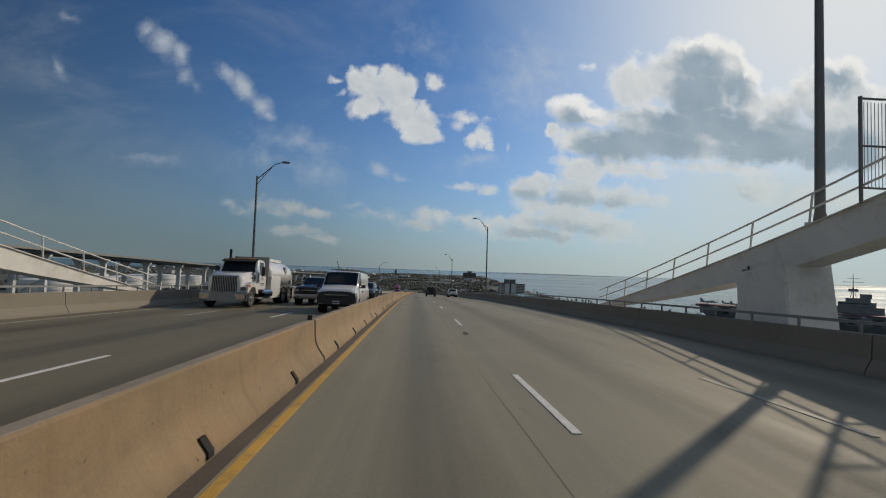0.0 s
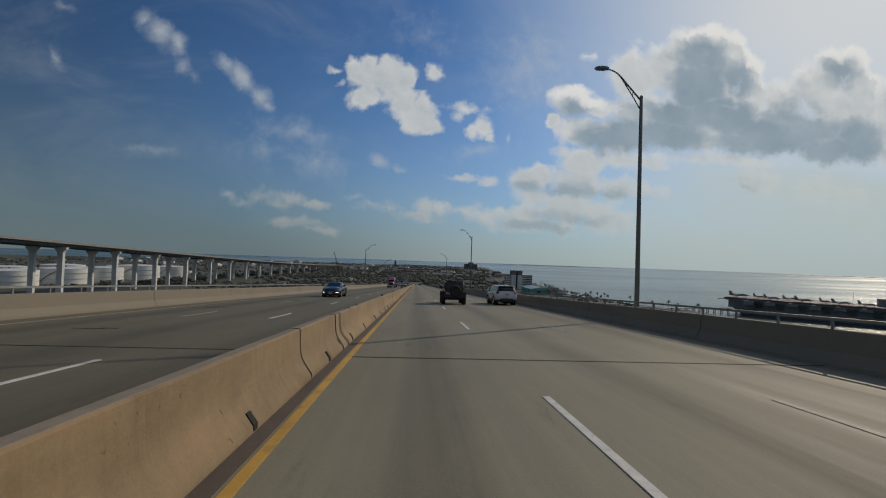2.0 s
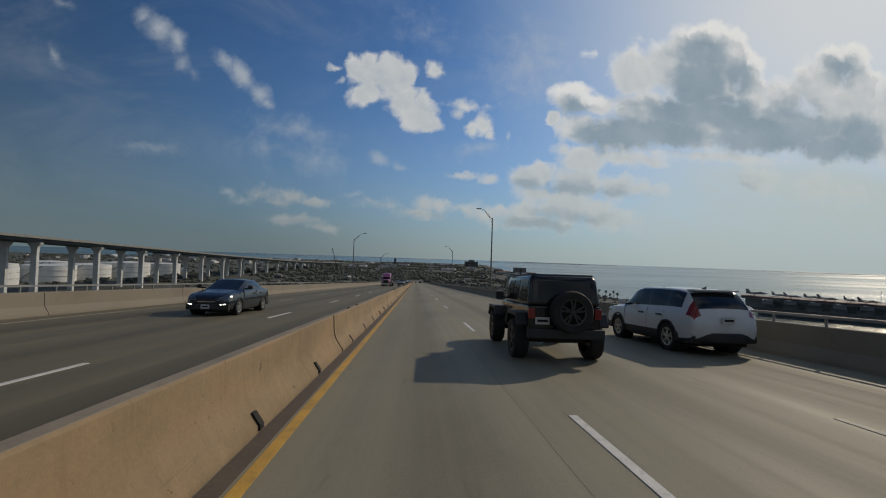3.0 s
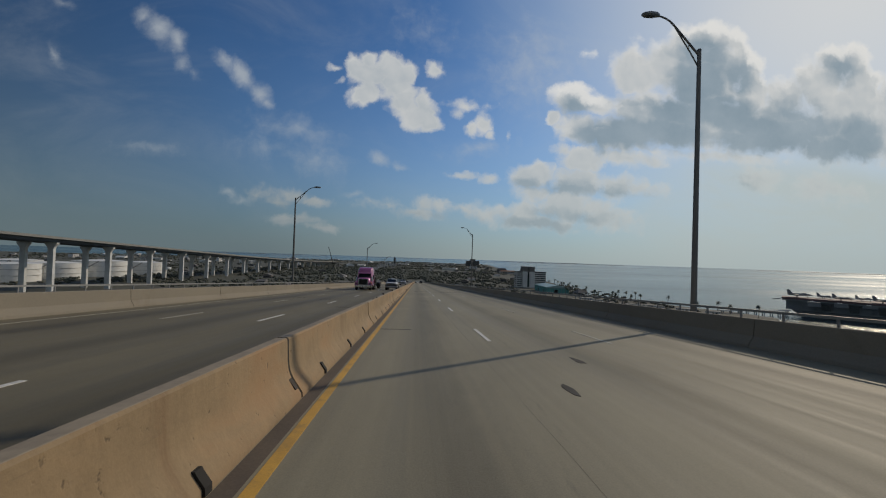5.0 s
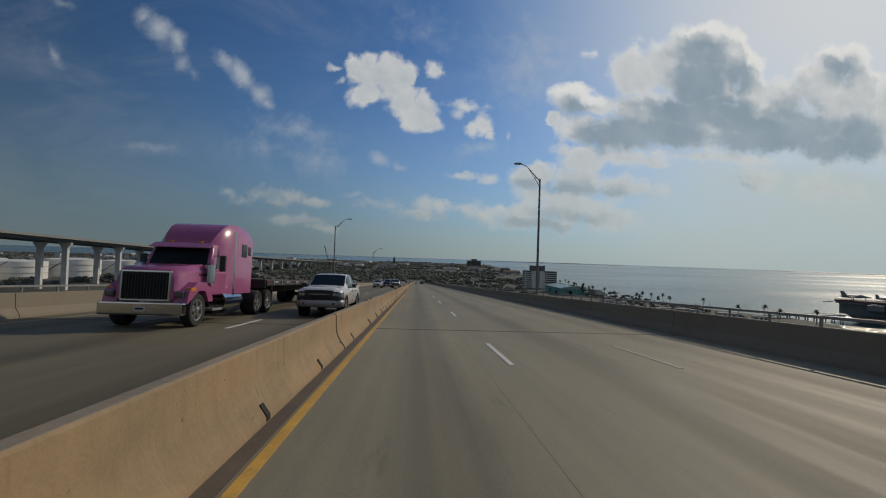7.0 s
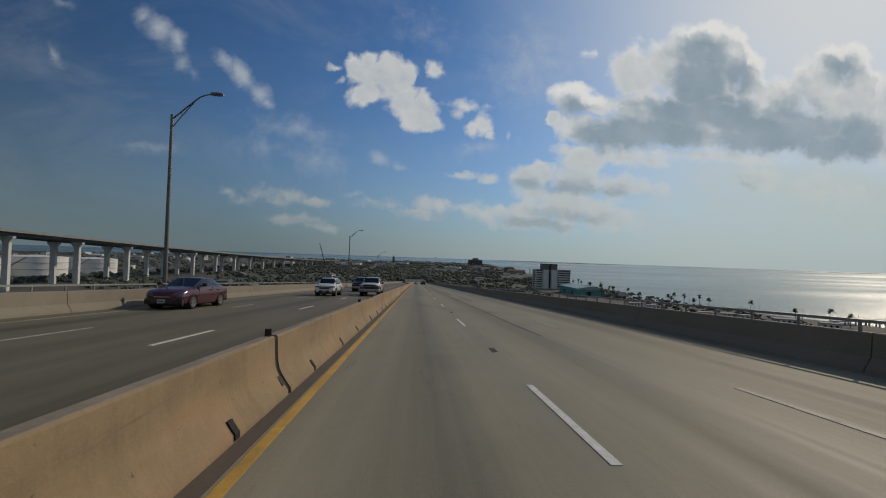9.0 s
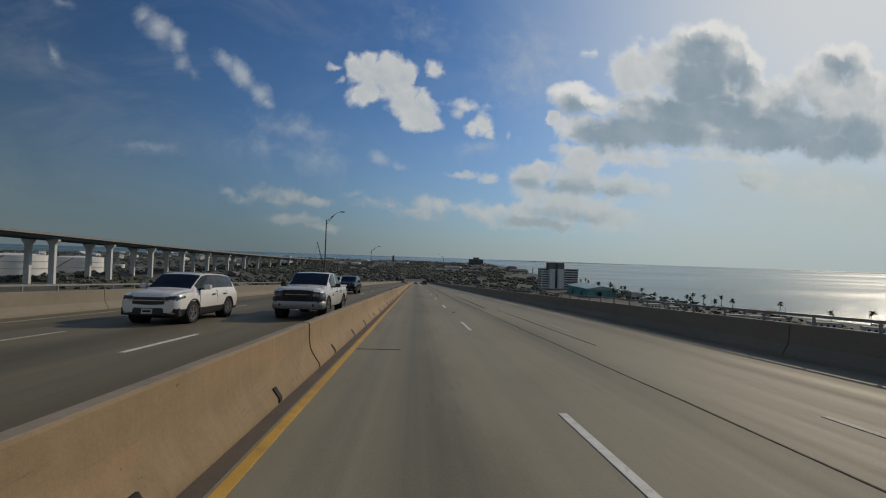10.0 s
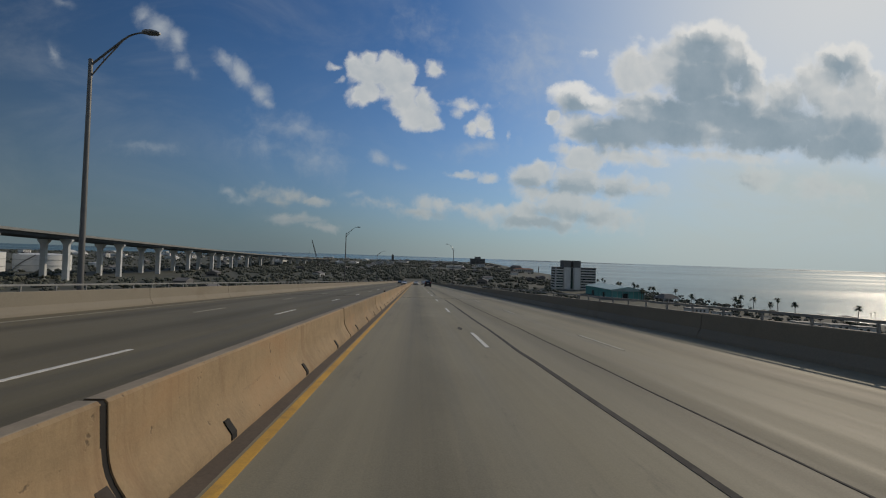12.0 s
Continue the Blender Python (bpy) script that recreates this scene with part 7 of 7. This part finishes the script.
    for s in (-1, 1):
        wheel(c, s * 1.02, 2.85, 0.52, 0.30, s, RIM)
        for y in rear:
            wheel(c, s * 0.95, y, 0.52, 0.56, s, RIM)
        part("mud_flap", box(min(s * 0.7, s * 1.2), max(s * 0.7, s * 1.2), tail + 0.02, tail + 0.06, 0.25, 1.0), DARK, c)
    for y in (2.85, *rear):
        part("axle", tube([(-0.9, y, 0.52), (0.9, y, 0.52)], 0.09, 8), DARK, c)
    return c


def flatbed():
    f = thing("flatbed_trailer", "long black empty flatbed trailer with wooden deck", "trailer")
    part("deck", box(-1.28, 1.28, -13.6, -1.0, 1.28, 1.45, 0.02), BARK, f, "worn plank deck")
    part("nose", box(-1.28, 1.28, -1.0, -0.9, 1.1, 1.5, 0.02), PLASTIC, f)
    for s in (-1, 1):
        part("side_rail", box(min(s * 1.26, s * 1.33), max(s * 1.26, s * 1.33), -13.6, -1.0, 1.22, 1.47, 0.01), PLASTIC, f)
        part("beam", box(s * 0.5 - 0.08, s * 0.5 + 0.08, -13.4, -1.2, 0.86, 1.28, 0.01), DARK, f)
        part("landing_leg", tube([(s * 0.6, -3.8, 0.3), (s * 0.6, -3.8, 1.2)], 0.08, 8), GALV, f)
        for y in (-11.2, -12.5):
            wheel(f, s * 0.95, y, 0.52, 0.56, s, RIM)
        for k in range(14):
            part("reflector_strip", box(min(s * 1.33, s * 1.336), max(s * 1.33, s * 1.336), -13.4 + 0.9 * k, -12.95 + 0.9 * k, 1.36, 1.41), TAIL_RED if k % 2 else PLATE, f)
        for k in range(10):
            part("stake_pocket", box(min(s * 1.33, s * 1.36), max(s * 1.33, s * 1.36), -13.2 + 1.25 * k, -13.08 + 1.25 * k, 1.24, 1.44), GALV, f)
        part("taillight", box(s * 1.0 - 0.1, s * 1.0 + 0.1, -13.64, -13.58, 1.1, 1.2), TAIL_RED, f)
    for y in (-11.2, -12.5):
        part("axle", tube([(-0.9, y, 0.52), (0.9, y, 0.52)], 0.09, 8), DARK, f)
    part("rear_guard", box(-1.1, 1.1, -13.6, -13.5, 0.45, 0.58), DARK, f)
    return f


pink = tractor("pink long-nose lorry tractor with tall sleeper and chrome bumper", P_PINK, True)
pink.matrix_basis = on_road(-8.1, 195.9, 180)
flatbed().matrix_basis = on_road(-8.1, 198.4, 180) @ pose(0, 0.55, 0)


def tank_lorry():
    c = tractor("white tank lorry with long bonnet and oval tank", P_WHITE, False)
    c.name = "tank_lorry"
    ring = lambda y, k: [(1.18 * k * math.cos(a), y, 1.95 + 0.86 * k * math.sin(a)) for a in [2 * math.pi * j / 24 for j in range(24)]]
    part("tank", loft([ring(y, k) for y, k in ((-5.0, 0.62), (-4.93, 0.85), (-4.8, 0.96), (-4.62, 1), (-0.4, 1), (-0.3, 0.98), (-0.22, 0.9))]), P_WHITE, c, "white oval tank", smooth=True)
    for s in (-1, 1):
        part("side_cabinet", box(min(s * 0.5, s * 1.2), max(s * 0.5, s * 1.2), -2.1, -0.25, 0.42, 1.78, 0.03), P_WHITE, c)
        part("fender", box(min(s * 0.62, s * 1.22), max(s * 0.62, s * 1.22), -4.85, -2.12, 1.14, 1.20, 0.02), PLASTIC, c)
        # door crest and lettering, shown as plain marks
        part("door_crest", lathe([(0.01, s * 1.128), (0.14, s * 1.128), (0.14, s * 1.10)], 16), GALV, c).location = (0, 1.15, 1.62)
        part("door_marking", box(min(s * 1.1, s * 1.126), max(s * 1.1, s * 1.126), 0.85, 1.45, 1.28, 1.33), DARK, c)
        part("door_marking", box(min(s * 1.1, s * 1.126), max(s * 1.1, s * 1.126), 0.95, 1.35, 1.20, 1.24), DARK, c)
        part("tank_crest", lathe([(0.01, s * 1.19), (0.26, s * 1.17), (0.26, s * 1.0)], 18), GALV, c).location = (0, -3.2, 2.2)
    part("walkway", box(-0.5, 0.5, -4.2, -0.3, 2.76, 2.95, 0.02), P_WHITE, c)
    part("head_screen", box(-1.05, 1.05, -0.15, -0.05, 1.2, 2.95, 0.02), GALV, c)
    for x in (-1.05, -0.35, 0.35, 0.98):
        part("rear_rack_post", box(x, x + 0.07, -5.22, -5.14, 0.85, 1.95, 0.01), P_WHITE, c)
    for z in (0.85, 1.21, 1.57, 1.9):
        part("rear_rack_bar", box(-1.05, 1.05, -5.2, -5.16, z, z + 0.07, 0.01), P_WHITE, c)
    part("wide_bumper", loft([[(x, 3.88 - 0.22 * abs(x / 1.24) ** 3, 0.36), (x, 3.62, 0.36), (x, 3.62, 0.84), (x, 3.84 - 0.22 * abs(x / 1.24) ** 3, 0.84)] for x in [1.24 * q / 6 for q in range(-6, 7)]]), GALV, c, "dull grey steel bumper")
    part("sun_visor", loft([[(-0.98, y, z), (0.98, y, z), (0.98, y, z + 0.04), (-0.98, y, z + 0.04)] for y, z in ((1.55, 2.68), (1.92, 2.54))]), DARK, c)
    for k in range(5):
        part("roof_light", box(-0.66 + 0.3 * k, -0.54 + 0.3 * k, 1.36, 1.48, 2.72, 2.79, 0.02), AMBER, c)
    for x in (-0.7, -0.35, 0.0, 0.35, 0.7):
        part("standpipe", tube([(x, 0.12, 0.95), (x, 0.12, 2.6)], 0.05, 8), GALV, c)
    return c


tank_lorry().matrix_basis = on_road(-10.2, 27.5, 180)
